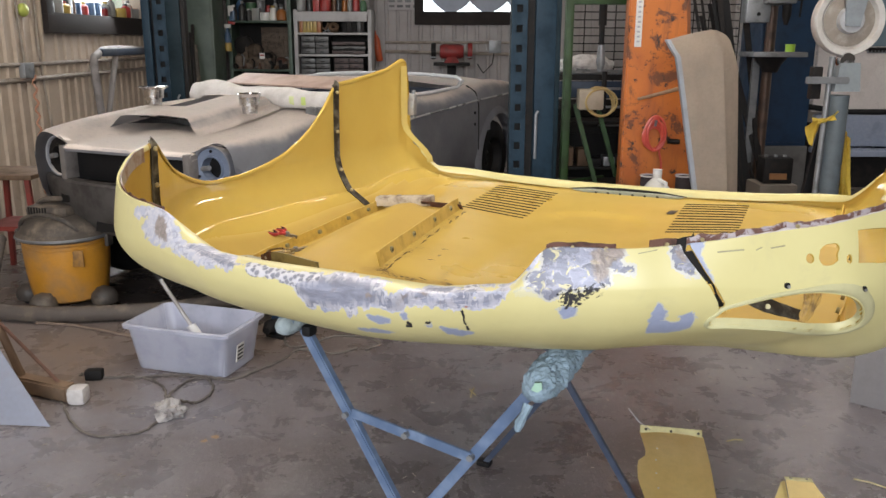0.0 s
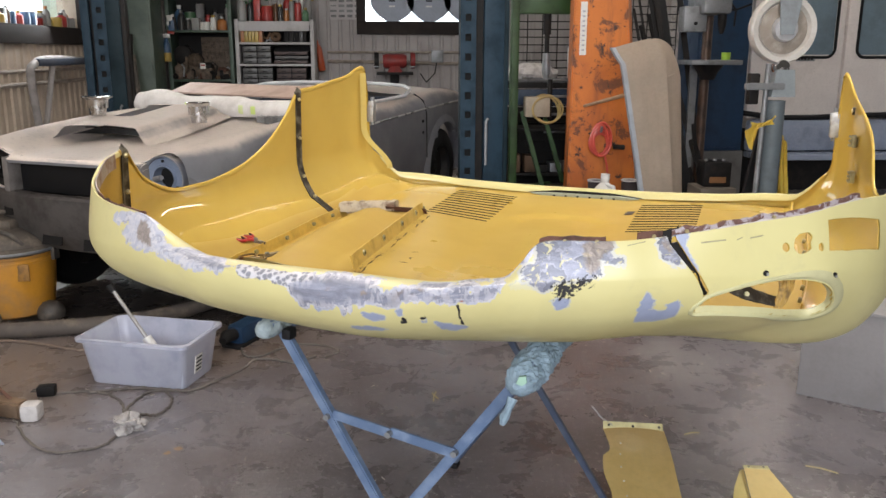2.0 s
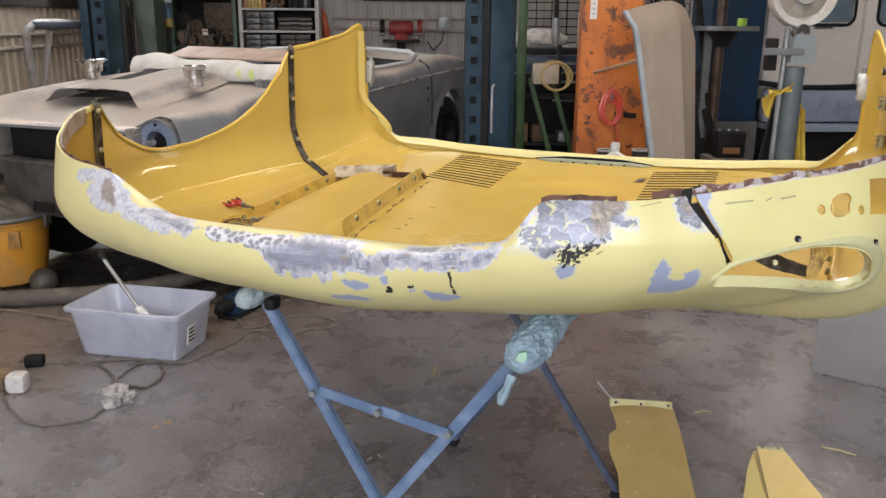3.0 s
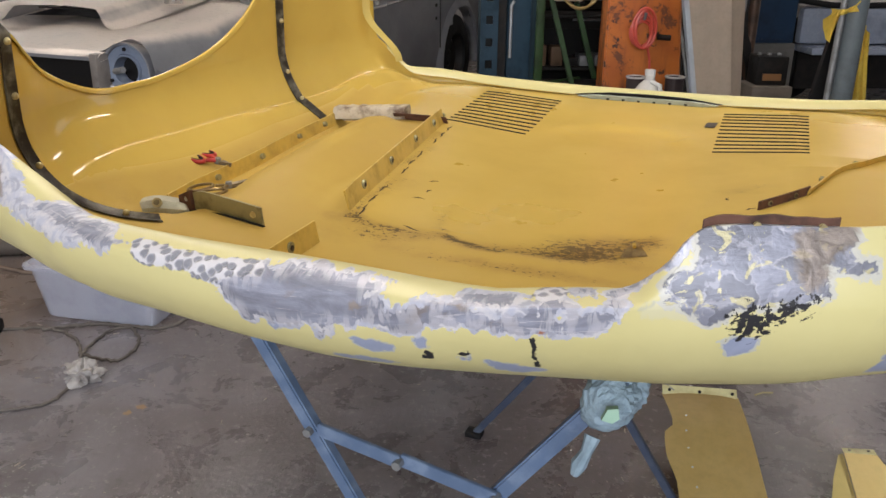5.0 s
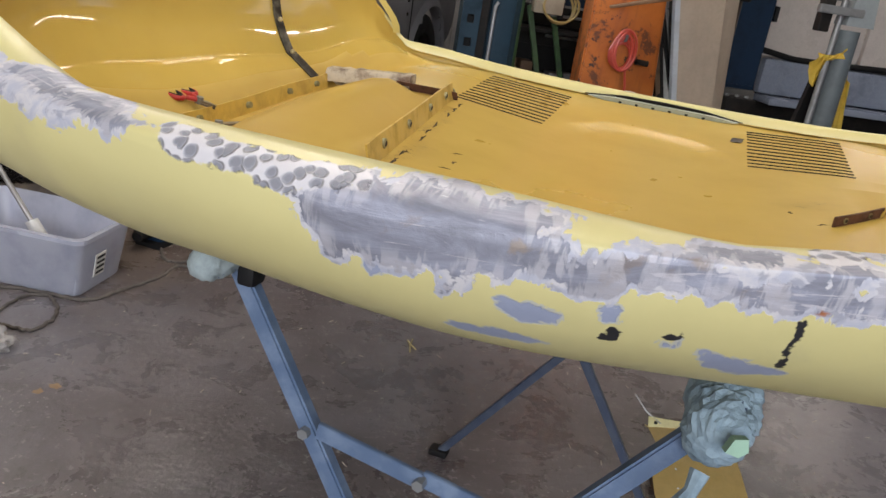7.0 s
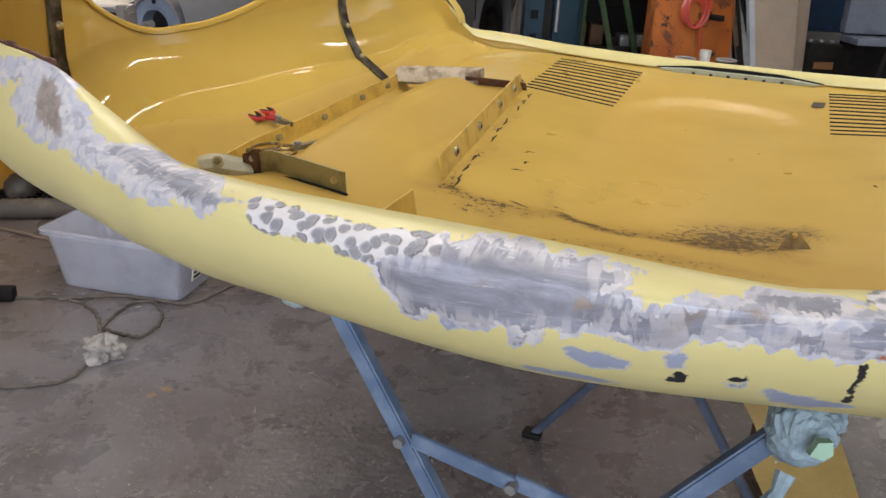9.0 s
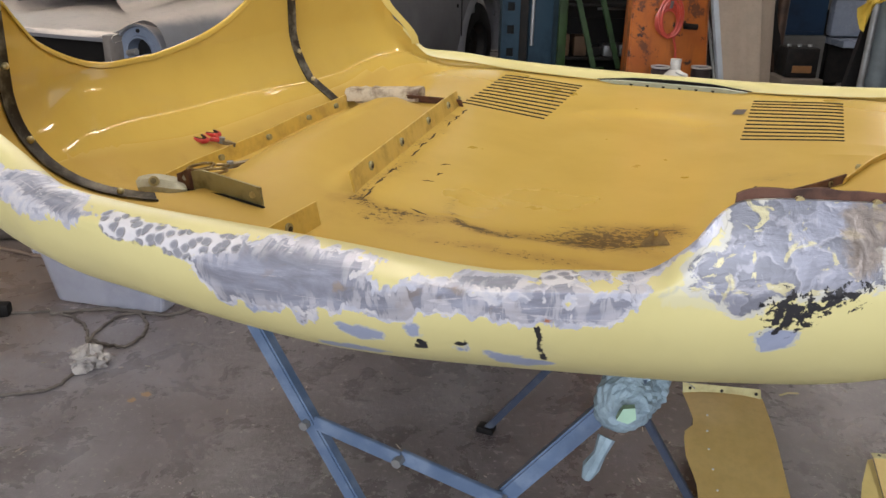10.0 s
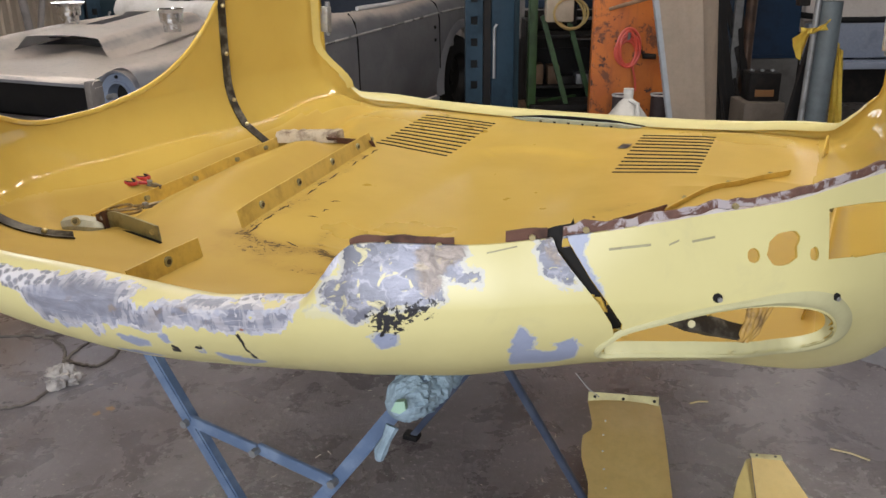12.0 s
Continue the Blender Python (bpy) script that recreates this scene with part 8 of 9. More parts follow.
def build_car():
    root = thing("sports_car", "open sports car in dusty grey primer, without windscreen or lamps", "car", CAR)
    # stations: along, half width, hood height, fender crest height, bottom
    ctrl = [(-.04, .62, .655, .690, .44), (.03, .66, .662, .722, .36), (.14, .70, .668, .738, .24), (.40, .735, .680, .765, .20), (.80, .755, .715, .795, .19), (1.20, .763, .765, .815, .19), (1.55, .765, .81, .828, .19),
            (1.9, .765, .82, .832, .19), (2.3, .765, .84, .846, .19), (2.56, .765, .87, .872, .19), (2.9, .765, .90, .895, .20), (3.3, .75, .885, .87, .26), (3.6, .71, .84, .82, .34), (3.80, .64, .72, .70, .40)]
    S = spline(ctrl, 6)
    P = []
    for y, hw, zh, zf, zb in S:
        prof = [(hw * .90, zb), (hw * .975, zb + .09), (hw, zb + .24), (hw * .995, zf - .13), (hw * .97, zf - .055), (hw * .92, zf - .014), (hw * .85, zf), (hw * .77, zf - .012), (hw * .68, (zf + zh) / 2 - .008), (hw * .56, zh - .004), (hw * .36, zh + .010), (hw * .18, zh + .018), (0, zh + .020)]
        prof = spline(prof, 3)
        P.append([(x, y, z) for x, z in prof] + [(-x, y, z) for x, z in prof[::-1][1:]])

    def gap(i, j):
        y = (S[i][0] + S[i + 1][0]) / 2
        u = abs((P[i][j][0] + P[i][j + 1][0]) / 2)
        z = (P[i][j][2] + P[i][j + 1][2]) / 2
        if 1.72 < y < 2.58 and u < .655 and z > .6:
            return True
        if y < .02 and .38 < u and z < .715:
            return True
        return any((y - a) ** 2 + (z - .30) ** 2 < .345 ** 2 and u > .68 for a in (.62, 2.93))
    bm = bmesh.new()
    grid_mesh(bm, P, False, gap)
    bmesh.ops.solidify(bm, geom=bm.faces[:], thickness=.006)
    part("body", bm, M_PRIMER, root)
    # underside and engine bay: black boxes put in for their shade; then the dark cockpit
    bm = bmesh.new()
    box(bm, 0, 1.75, .22, 1.30, 2.9, .06)
    box(bm, 0, .62, .42, 1.25, .80, .34)
    part("chassis", bm, M_BLACK, root)
    bm = bmesh.new()
    box(bm, 0, 2.15, .45, 1.28, .84, .05)
    box(bm, 0, 1.72, .62, 1.26, .03, .30)
    box(bm, 0, 2.60, .66, 1.26, .03, .36)
    for sx in (-1, 1):
        box(bm, sx * .645, 2.15, .63, .02, .88, .34)
    part("cockpit_lining", bm, worn("dark_blue_trim", (0.018, 0.026, 0.045), None, 0.4, 0.7), root, "dark blue cockpit lining")
    # front: hood edge, grille mouth, valance with slots
    bm = bmesh.new()
    rows = []
    for k in range(25):
        g = k / 12 - 1
        x = g * .42
        y = -.075 + .055 * g * g
        rows.append([(x, y + .05, .674 - .012 * g * g), (x, y + .012, .668 - .012 * g * g), (x, y, .655 - .010 * g * g), (x, y + .012, .640 - .010 * g * g), (x, y + .05, .636)])
    grid_mesh(bm, rows)
    bmesh.ops.recalc_face_normals(bm, faces=bm.faces)
    part("hood_edge", bm, M_PRIMER, root)
    bm = bmesh.new()
    slab(bm, [(-.40, .485), (.40, .485), (.415, .66), (-.415, .66)], .02, pose(0, .05, 0))
    part("grille_opening", bm, M_BLACK, root, "black empty grille opening")
    bm = bmesh.new()
    rows = []
    for k in range(33):
        g = k / 16 - 1
        x = g * .66
        y = -.085 + .16 * abs(g) ** 2.4
        rows.append([(x * .985, y + .06, .495), (x, y + .010, .492), (x, y, .480), (x, y + .006, .40), (x * .98, y + .035, .30), (x * .93, y + .09, .22), (x * .90, y + .16, .19)])
    grid_mesh(bm, rows)
    bmesh.ops.solidify(bm, geom=bm.faces[:], thickness=-.006)
    va = part("front_valance", bm, M_SHADEDPRIMER, root, "dull front valance, primer darkened for shade")
    for x, z, w, tilt in ((-.40, .40, .085, 12), (-.12, .275, .13, 20), (.14, .265, .13, 20), (.40, .40, .085, 12)):
        bm = bmesh.new()
        slab(bm, [(-w / 2, -.028), (w / 2, -.022), (w / 2 - .01, .026), (-w / 2 - .008, .028)], .004, pose(x, -.085 + .16 * abs(x / .66) ** 2.4 + (.003 if z > .3 else .034), z, -tilt, 0, math.degrees(math.atan(.16 * 2.4 * abs(x / .66) ** 1.4 / .66)) * (1 if x > 0 else -1)))
        part("valance_slot", bm, M_BLACK, va)
    turn = Matrix.Rotation(radians(90), 4, "X")
    for sx in (-1, 1):
        m = pose(sx * .495, .045, .595, 0, 0, sx * 5)
        bm = bmesh.new()
        lathe(bm, [(.070, -.15), (.090, -.07), (.107, .0), (.105, .014), (.099, .012), (.095, -.002), (.095, -.05)], 40, m @ turn)
        part("fender_nose", bm, M_PRIMER, root)
        bm = bmesh.new()
        lathe(bm, [(.096, -.03), (.094, .0), (.090, .004), (.064, .0), (.060, .012), (.053, .010), (.050, -.05)], 40, m @ turn)
        hl = part("headlamp_ring", bm, M_CARBLUE if sx > 0 else M_DARK, root, "blue-grey empty headlamp ring" if sx > 0 else "dark empty headlamp bowl ring")
        bm = bmesh.new()
        lathe(bm, [(0, -.05), (.055, -.045), (.055, -.02)], 24, m @ turn)
        part("headlamp_bowl", bm, M_BLACK, hl)
        for a in (90, 210, 330):
            bm = bmesh.new()
            disc(bm, (m @ turn) @ Vector((.080 * math.cos(radians(a)), .080 * math.sin(radians(a)), .008)), (0, 1, 0), .007, .003)
            part("screw_hole", bm, M_BLACK, hl)
        bm = bmesh.new()
        tube(bm, [(sx * .495 - .03, .01, .595), (sx * .495 + .02, .0, .605)], .012, 8)
        part("bulb_holder", bm, M_GREYMETAL, hl)
        bm = bmesh.new()
        box(bm, sx * .40, .02, .575, .035, .10, .17, .008)
        part("lamp_surround", bm, M_SHADEDPRIMER, root, "bare panel beside the grille, primer darkened for shade")
    # scoop lying on the hood: a raised blister open at the front, with a square hole
    P2 = []
    for i in range(19):
        f = i / 18
        y = .39 + .84 * f
        half = .37 + .02 * math.sin(f * 3) - .06 * f
        cx = -.20 - .01 * f
        base = .692 + .115 * f
        row = []
        for j in range(33):
            g = j / 16 - 1
            a = abs(g)
            rise = (.070 - .022 * f) * (1 - smooth01((a - .60) / .22)) + .018 * (1 - smooth01((a - .84) / .14)) - .006 * a
            sweep = .07 * (1 - a) * (1 - f) - .05 * a ** 4 * (1 - f) * (1 if g > 0 else 1.6)
            row.append((cx + g * half, y + sweep, base + rise * (1 - .85 * smooth01((f - .80) / .2))))
        P2.append(row)
    bm = bmesh.new()
    grid_mesh(bm, P2, False, lambda i, j: 6 <= i <= 13 and 5 <= j <= 13)
    bmesh.ops.solidify(bm, geom=bm.faces[:], thickness=.005)
    sc = part("hood_scoop", bm, M_PRIMER, root, "raised grey hood scoop with a square hole")
    # black sheet below the scoop puts shade in its hole and mouth
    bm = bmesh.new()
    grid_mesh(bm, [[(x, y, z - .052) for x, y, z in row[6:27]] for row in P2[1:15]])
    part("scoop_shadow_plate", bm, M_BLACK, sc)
    bm = bmesh.new()
    tube(bm, [(-.36, .475, .7655), (-.10, .475, .7675)], .004, 6)
    part("crease", bm, M_DARK, sc)
    bm = bmesh.new()
    box(bm, -.215, .86, .790, .16, .12, .02, .004)
    part("hole_flap", bm, M_PRIMER, sc)
    # doors, side crease, gaps, arches, wheels
    for sx in (-1, 1):
        for y in (1.507, 2.559):
            bm = bmesh.new()
            zt = float(np.interp(y, S[:, 0], S[:, 3]))
            w = float(np.interp(y, S[:, 0], S[:, 1]))
            lean = .05 if y > 2 else -.04
            tube(bm, [(sx * w * .93, y, .215), (sx * (w + .001), y, .42), (sx * w * .998, y, zt - .14), (sx * w * .972, y - lean * .3, zt - .05), (sx * w * .90, y - lean, zt - .004)], .0055, 6)
            part("door_gap", bm, M_BLACK, root)
        bm = bmesh.new()
        pts = []
        for k in range(26):
            y = .95 + 2.35 * k / 25
            zc = .690 + .075 * (y - .95) / 1.6 - .02 * max(0, y - 2.6)
            w = float(np.interp(y, S[:, 0], S[:, 1]))
            pts.append((sx * w * .996, y, zc))
        tube(bm, pts, .006, 6)
        part("side_crease", bm, worn("bright_crease", (0.55, 0.55, 0.55), None, 0.4, 0.35, 0.5), root, "pale side crease")
        for z in (.68, .60):
            bm = bmesh.new()
            disc(bm, (sx * .766, 2.49, z), (1, 0, 0), .011, .004)
            part("lock_hole", bm, M_BLACK, root)
        bm = bmesh.new()
        tube(bm, [(sx * .735, 1.3, .215), (sx * .74, 2.0, .21), (sx * .74, 2.56, .215)], .022, 8)
        part("sill", bm, M_PRIMER, root)
        for y in (.62, 2.93):
            bm = bmesh.new()
            rows = []
            for a in range(-10, 191, 8):
                c, s_ = math.cos(radians(a)), math.sin(radians(a))
                w = float(np.interp(y + .35 * c, S[:, 0], S[:, 1]))
                rows.append([(sx * (w + d), y + r * c, .30 + r * s_) for r, d in ((.41, -.008), (.375, .012), (.350, .020), (.340, .008), (.340, -.06))])
            grid_mesh(bm, rows)
            bmesh.ops.solidify(bm, geom=bm.faces[:], thickness=.004)
            part("wheel_arch", bm, M_PRIMER, root)
            bm = bmesh.new()
            lathe(bm, [(.17, -.085), (.25, -.088), (.285, -.07), (.298, -.03), (.30, 0), (.298, .03), (.285, .07), (.25, .088), (.17, .085)], 36, pose(sx * .655, y, .30 if y > 1 else .13, 0, 90, 0), True)
            wh = part("wheel", bm, M_BLACK, root, "black tyre on a dark steel rim")
            bm = bmesh.new()
            lathe(bm, [(0, .03), (.04, .035), (.06, .02), (.12, .03), (.15, .01), (.172, .07), (.180, .07), (.172, -.05), (0, -.05)], 28, pose(sx * .655, y, .30 if y > 1 else .13, 0, 90 * sx, 0))
            part("rim", bm, M_DARK, wh)
    bm = bmesh.new()
    tube(bm, [(.655, 1.70, .842), (.66, 2.0, .845), (.665, 2.40, .860), (.66, 2.50, .90), (.58, 2.58, .922), (.3, 2.62, .935), (0, 2.63, .938), (-.3, 2.62, .935), (-.58, 2.58, .922), (-.66, 2.50, .90), (-.665, 2.4, .860), (-.655, 1.70, .842)], .013, 8)
    part("cockpit_rim", bm, worn("pale_rim_primer", (0.55, 0.56, 0.58), None, 0.4, 0.5), root, "pale primer cockpit rim")
    # things lying on the car
    on_car = lambda x, y, z: CAR @ Vector((x, y, z))
    for x, y, z, hh, rr in ((-.61, .84, .795, .105, .060), (.16, .76, .782, .105, .058)):
        cup = thing("metal_cup", "bright metal cup standing on the car hood", "cup", Matrix.Translation(on_car(x, y, z)), "cups on the car")
        bm = bmesh.new()
        lathe(bm, [(0, 0), (rr * .7, 0), (rr * .75, hh * .4), (rr * .95, hh * .42), (rr, hh), (rr * .93, hh), (rr * .9, hh * .46), (0, hh * .4)], 20)
        part("bowl", bm, M_GLOSSY_METAL, cup)
        bm = bmesh.new()
        lathe(bm, [(rr * 1.01, hh * .86), (rr * (1.5 if x < 0 else 1.1), hh * 1.02), (rr * (1.45 if x < 0 else 1.06), hh * 1.05), (rr * .9, hh * .96)], 14)
        part("foil_rim", bm, M_GLOSSY_METAL, cup)
    # dust sheet rolled across the cowl
    bm = bmesh.new()
    rings = []
    for i in range(34):
        f = i / 33
        r = .062 + .022 * math.exp(-((f - .16) / .10) ** 2) + .006 * math.sin(f * 14)
        ring = []
        for j in range(18):
            w = 2 * math.pi * j / 18
            k = 1 + .16 * noise.noise(Vector((f * 9, math.cos(w) * 1.2, math.sin(w) * 1.2)))
            flat = r * (1.35 if math.cos(w) > 0 else 1.1)
            ring.append((1.30 * f - .65, math.cos(w) * flat * k, max(-.045, math.sin(w) * r * k)))
        rings.append(ring + ring[:1])
    grid_mesh(bm, rings)
    bmesh.ops.remove_doubles(bm, verts=bm.verts, dist=1e-5)
    bmesh.ops.recalc_face_normals(bm, faces=bm.faces)
    sheet = solo("dust_sheet", bm, M_DUSTWHITE, "rolled white dust sheet with lime marks lying across the car", "sheet", matrix=CAR @ pose(-.02, 1.20, .835, 0, 1, -7))
    for f0, f1 in ((.33, .36), (.66, .685), (.725, .75)):
        bm = bmesh.new()
        P = []
        for f in np.linspace(f0, f1, 4):
            r = .062 + .022 * math.exp(-((f - .16) / .10) ** 2) + .006 * math.sin(f * 14)
            row = []
            for w in np.linspace(2.75, 3.55, 7):
                k = 1 + .16 * noise.noise(Vector((f * 9, math.cos(w) * 1.2, math.sin(w) * 1.2)))
                row.append((1.30 * f - .65, math.cos(w) * r * 1.1 * k - .003, math.sin(-w) * r * k))
            P.append(row)
        grid_mesh(bm, P)
        part("lime_mark", bm, M_LIME, sheet, "lime green paint mark")
    bm = bmesh.new()
    box(bm, 0, 0, .0, 1.16, .20, .012, .003)
    solo("brown_board", bm, worn("pale_brown_board", (0.42, 0.31, 0.26), None, 0.5, 0.7), "thin pale brown board lying over the cowl", "board", matrix=CAR @ pose(.02, 1.44, .925, 16, .5, -8))
    bm = bmesh.new()
    for k in range(10):
        box(bm, 0, -.11 + .024 * k, .018, .055, .019, .034 + .008 * (k % 2), .004)
    solo("sanding_block", bm, M_GREYMETAL, "ribbed grey sanding block on the car fender", "sanding block", matrix=CAR @ pose(.585, .86, .785, -4, 6, -14))
    for x, y in ((-.45, .95), (.45, .95), (-.45, 2.5), (.45, 2.5)):
        bm = bmesh.new()
        lathe(bm, [(0, 0), (.15, 0), (.13, .03), (.035, .28), (.055, .367), (0, .367)], 4)
        solo("axle_stand", bm, M_DARK, "dark axle stand under the car", "axle stand", "axle stands", matrix=CAR @ pose(x, y, -.177))


build_car()

# ---------------------------------------------------------------- things on the floor


def build_vacuum():
    root = thing("shop_vacuum", "dusty orange shop vacuum with a grimy dark grey lid", "vacuum cleaner", pose(-1.975, 4.18, 0, 0, 0, -12))
    bm = bmesh.new()
    lathe(bm, [(0, .045), (.165, .045), (.180, .055), (.190, .10), (.203, .20), (.210, .30), (.208, .345), (.214, .350), (.214, .362), (0, .362)], 36)
    dm = part("drum", bm, M_YELLOWVAC, root)
    bm = bmesh.new()
    lathe(bm, [(.206, .318), (.2115, .322), (.2115, .332), (.207, .336)], 36, None, True)
    part("drum_bead", bm, M_YELLOWVAC, dm)
    bm = bmesh.new()
    box(bm, .115, -.177, .285, .075, .010, .085, .003, pose(0, 0, 0, 0, 0, 14))
    part("label", bm, worn("rubbed_brown_label", (0.34, 0.17, 0.035), (0.10, 0.07, 0.04), 0.7, 0.6, 0.0, 30), dm, "rubbed brown label")
    bm = bmesh.new()
    lathe(bm, [(.212, .362), (.232, .368), (.236, .385), (.228, .398), (.215, .405), (.205, .435), (.175, .468), (.120, .486), (0, .492)], 36)
    ld = part("lid", bm, M_DUSTYBLACK, root)
    bm = bmesh.new()
    lathe(bm, [(.2365, .374), (.2400, .378), (.2400, .386), (.2365, .389)], 36, None, True)
    part("rim_band", bm, M_GREYMETAL, ld, "thin worn grey band")
    bm = bmesh.new()
    tube(bm, spline([(-.165, -.125, .415), (-.12, -.150, .475), (0, -.165, .505), (.11, -.150, .480), (.165, -.120, .420)], 6).tolist(), [.011] * 25, 8)
    part("handle", bm, M_GRIMEGREY, ld)
    bm = bmesh.new()
    box(bm, -.03, .0, .505, .24, .19, .055, .022)
    mh = part("motor_housing", bm, M_DUSTYBLACK, ld)
    bm = bmesh.new()
    tube(bm, spline([(-.13, -.02, .525), (-.09, -.02, .553), (.03, -.02, .560), (.09, -.02, .540), (.10, -.02, .520)], 5).tolist(), .014, 8)
    part("carry_grip", bm, M_DUSTYBLACK, mh)
    for k in range(7):
        bm = bmesh.new()
        box(bm, -.125 + .016 * k, -.0965, .508, .006, .005, .034)
        part("vent", bm, M_BLACK, mh)
    for a in (-165, 5, 90):
        bm = bmesh.new()
        box(bm, .236, 0, .362, .020, .055, .085, .006, pose(0, 0, 0, 0, 0, a))
        part("latch", bm, M_GRIMEGREY, root)
    for a in (-92, -8, 196, 92):
        c, q = math.cos(radians(a)), math.sin(radians(a))
        bm = bmesh.new()
        lathe(bm, [(0, .026), (.062, .028), (.068, .055), (.060, .085), (.036, .106), (0, .112)], 16, pose(c * .215, q * .215, .0))
        box(bm, c * .185, q * .185, .085, .07, .06, .05, .012)
        ct = part("caster_housing", bm, M_GRIMEGREY, root)
        bm = bmesh.new()
        lathe(bm, [(0, -.015), (.028, -.015), (.030, 0), (.028, .015), (0, .015)], 14, pose(c * .225, q * .225, .030, 90, 0, a))
        part("caster", bm, M_BLACK, ct)
    # hose on the floor
    path = spline([(-2.45, 4.4, .30), (-2.42, 4.2, .08), (-2.3, 3.95, .045), (-2.0, 3.86, .042), (-1.7, 3.88, .042), (-1.4, 3.95, .042), (-1.15, 4.1, .042), (-.95, 4.35, .042)], 24)
    bm = bmesh.new()
    tube(bm, path.tolist(), [.038 + .004 * (k % 2) for k in range(len(path))], 12)
    solo("vacuum_hose", bm, M_DUSTHOSE, "dusty ribbed vacuum hose lying on the floor", "hose")


build_vacuum()


def build_bin():
    root = thing("plastic_bin", "milky translucent plastic storage bin on the floor", "storage bin", pose(-1.066, 3.345, 0, 0, 0, -16))
    m = pose(-1.07, 3.40, 0, 0, 0, -8) @ Matrix.Diagonal((.95, .95, .83, 1))
    milky, nt, bs = node_mat("milky_bin_plastic")
    bs.inputs["Base Color"].default_value = (0.66, 0.70, 0.80, 1)
    bs.inputs["Roughness"].default_value = 0.35
    bs.inputs["Transmission Weight"].default_value = 0.3
    bs.inputs["Alpha"].default_value = 0.62
    stain = noise_tex(nt, 9, 4, 0.6)
    nt.links.new(mixed(nt, ramp(nt, stain, 0.45, 0.75), (0.66, 0.70, 0.84), (0.50, 0.54, 0.68)), bs.inputs["Base Color"])

    def ring(hx, hy, z, r=.035, n=5):
        out = []
        for sx, sy, b in ((1, 1, 0), (-1, 1, 90), (-1, -1, 180), (1, -1, 270)):
            for q in range(n):
                a = radians(b + 90 * q / (n - 1))
                out.append((sx * (hx - r) + r * math.cos(a), sy * (hy - r) + r * math.sin(a), z))
        return out
    rings = [ring(.205, .125, .004), ring(.210, .130, .010), ring(.236, .152, .185), ring(.238, .154, .188), ring(.252, .168, .190), ring(.253, .169, .203), ring(.240, .156, .206), ring(.232, .148, .188), ring(.203, .123, .012)]
    bm = bmesh.new()
    V = grid_mesh(bm, [list(r) + [r[0]] for r in rings])
    bm.faces.new(V[0][:-1][::-1])
    bm.faces.new(V[-1][:-1])
    bmesh.ops.remove_doubles(bm, verts=bm.verts, dist=1e-5)
    part("tub", bm, milky, root)
    bm = bmesh.new()
    box(bm, .2225, -.05, .13, .003, .055, .075, 0, pose(0, 0, 0, 0, 8, 0))
    lb = part("label", bm, M_WHITE, root, "white label with dark bars")
    for k in range(4):
        bm = bmesh.new()
        box(bm, .2245, -.05, .105 + .017 * k, .003, .04, .006, 0, pose(0, 0, 0, 0, 8, 0))
        part("bar", bm, M_BLACK, lb)
    tool = thing("air_grinder", "long air tool with a steel shaft standing in the bin", "air tool", m)
    for nm, a, b, r, mat in (("shaft", (-.16, -.02, .44), (.02, -.06, .16), .009, worn("grey_shaft", (0.34, 0.33, 0.32), (0.18, 0.165, 0.15), 0.6, 0.4, 0.3)), ("collar", (-.01, -.053, .205), (.05, -.066, .115), .022, M_WHITE), ("body", (.03, -.06, .12), (.13, -.04, .05), .024, M_BLACK), ("tip", (-.175, -.016, .463), (-.155, -.021, .432), .016, M_BLACK)):
        bm = bmesh.new()
        tube(bm, [a, b], r, 12)
        part(nm, bm, mat, tool)
    bm = bmesh.new()
    tube(bm, [(.13, -.04, .06), (.17, .02, .15), (.15, .08, .03), (.0, .1, .02)], .010, 8)
    part("lead", bm, M_BLACK, tool)
    pt = thing("blue_sander", "blue power sander lying on the floor", "sander", pose(-.745, 3.77, 0, 0, 0, -115))
    bm = bmesh.new()
    box(bm, 0, 0, .055, .20, .09, .09, .025)
    part("body", bm, M_CABBLUE, pt)
    bm = bmesh.new()
    box(bm, .02, 0, .008, .22, .10, .016, .004)
    part("pad", bm, M_BLACK, pt)
    bm = bmesh.new()
    tube(bm, [(.09, 0, .06), (.16, 0, .07), (.20, .01, .06)], [.028, .03, .018], 10)
    part("grip", bm, M_BLACK, pt)


build_bin()


def floor_cord(pts, r, mat, label):
    p = spline([(x, y, r) for x, y in pts], 14)
    for k in range(len(p)):
        p[k, 0] += .006 * noise.noise(Vector((k * .35, pts[0][0] * 7, 1)))
        p[k, 1] += .008 * noise.noise(Vector((k * .35, pts[0][1] * 7, 4)))
    bm = bmesh.new()
    tube(bm, p.tolist(), r, 7)
    return solo("extension_lead", bm, mat, label, "cord", "cords on the floor")


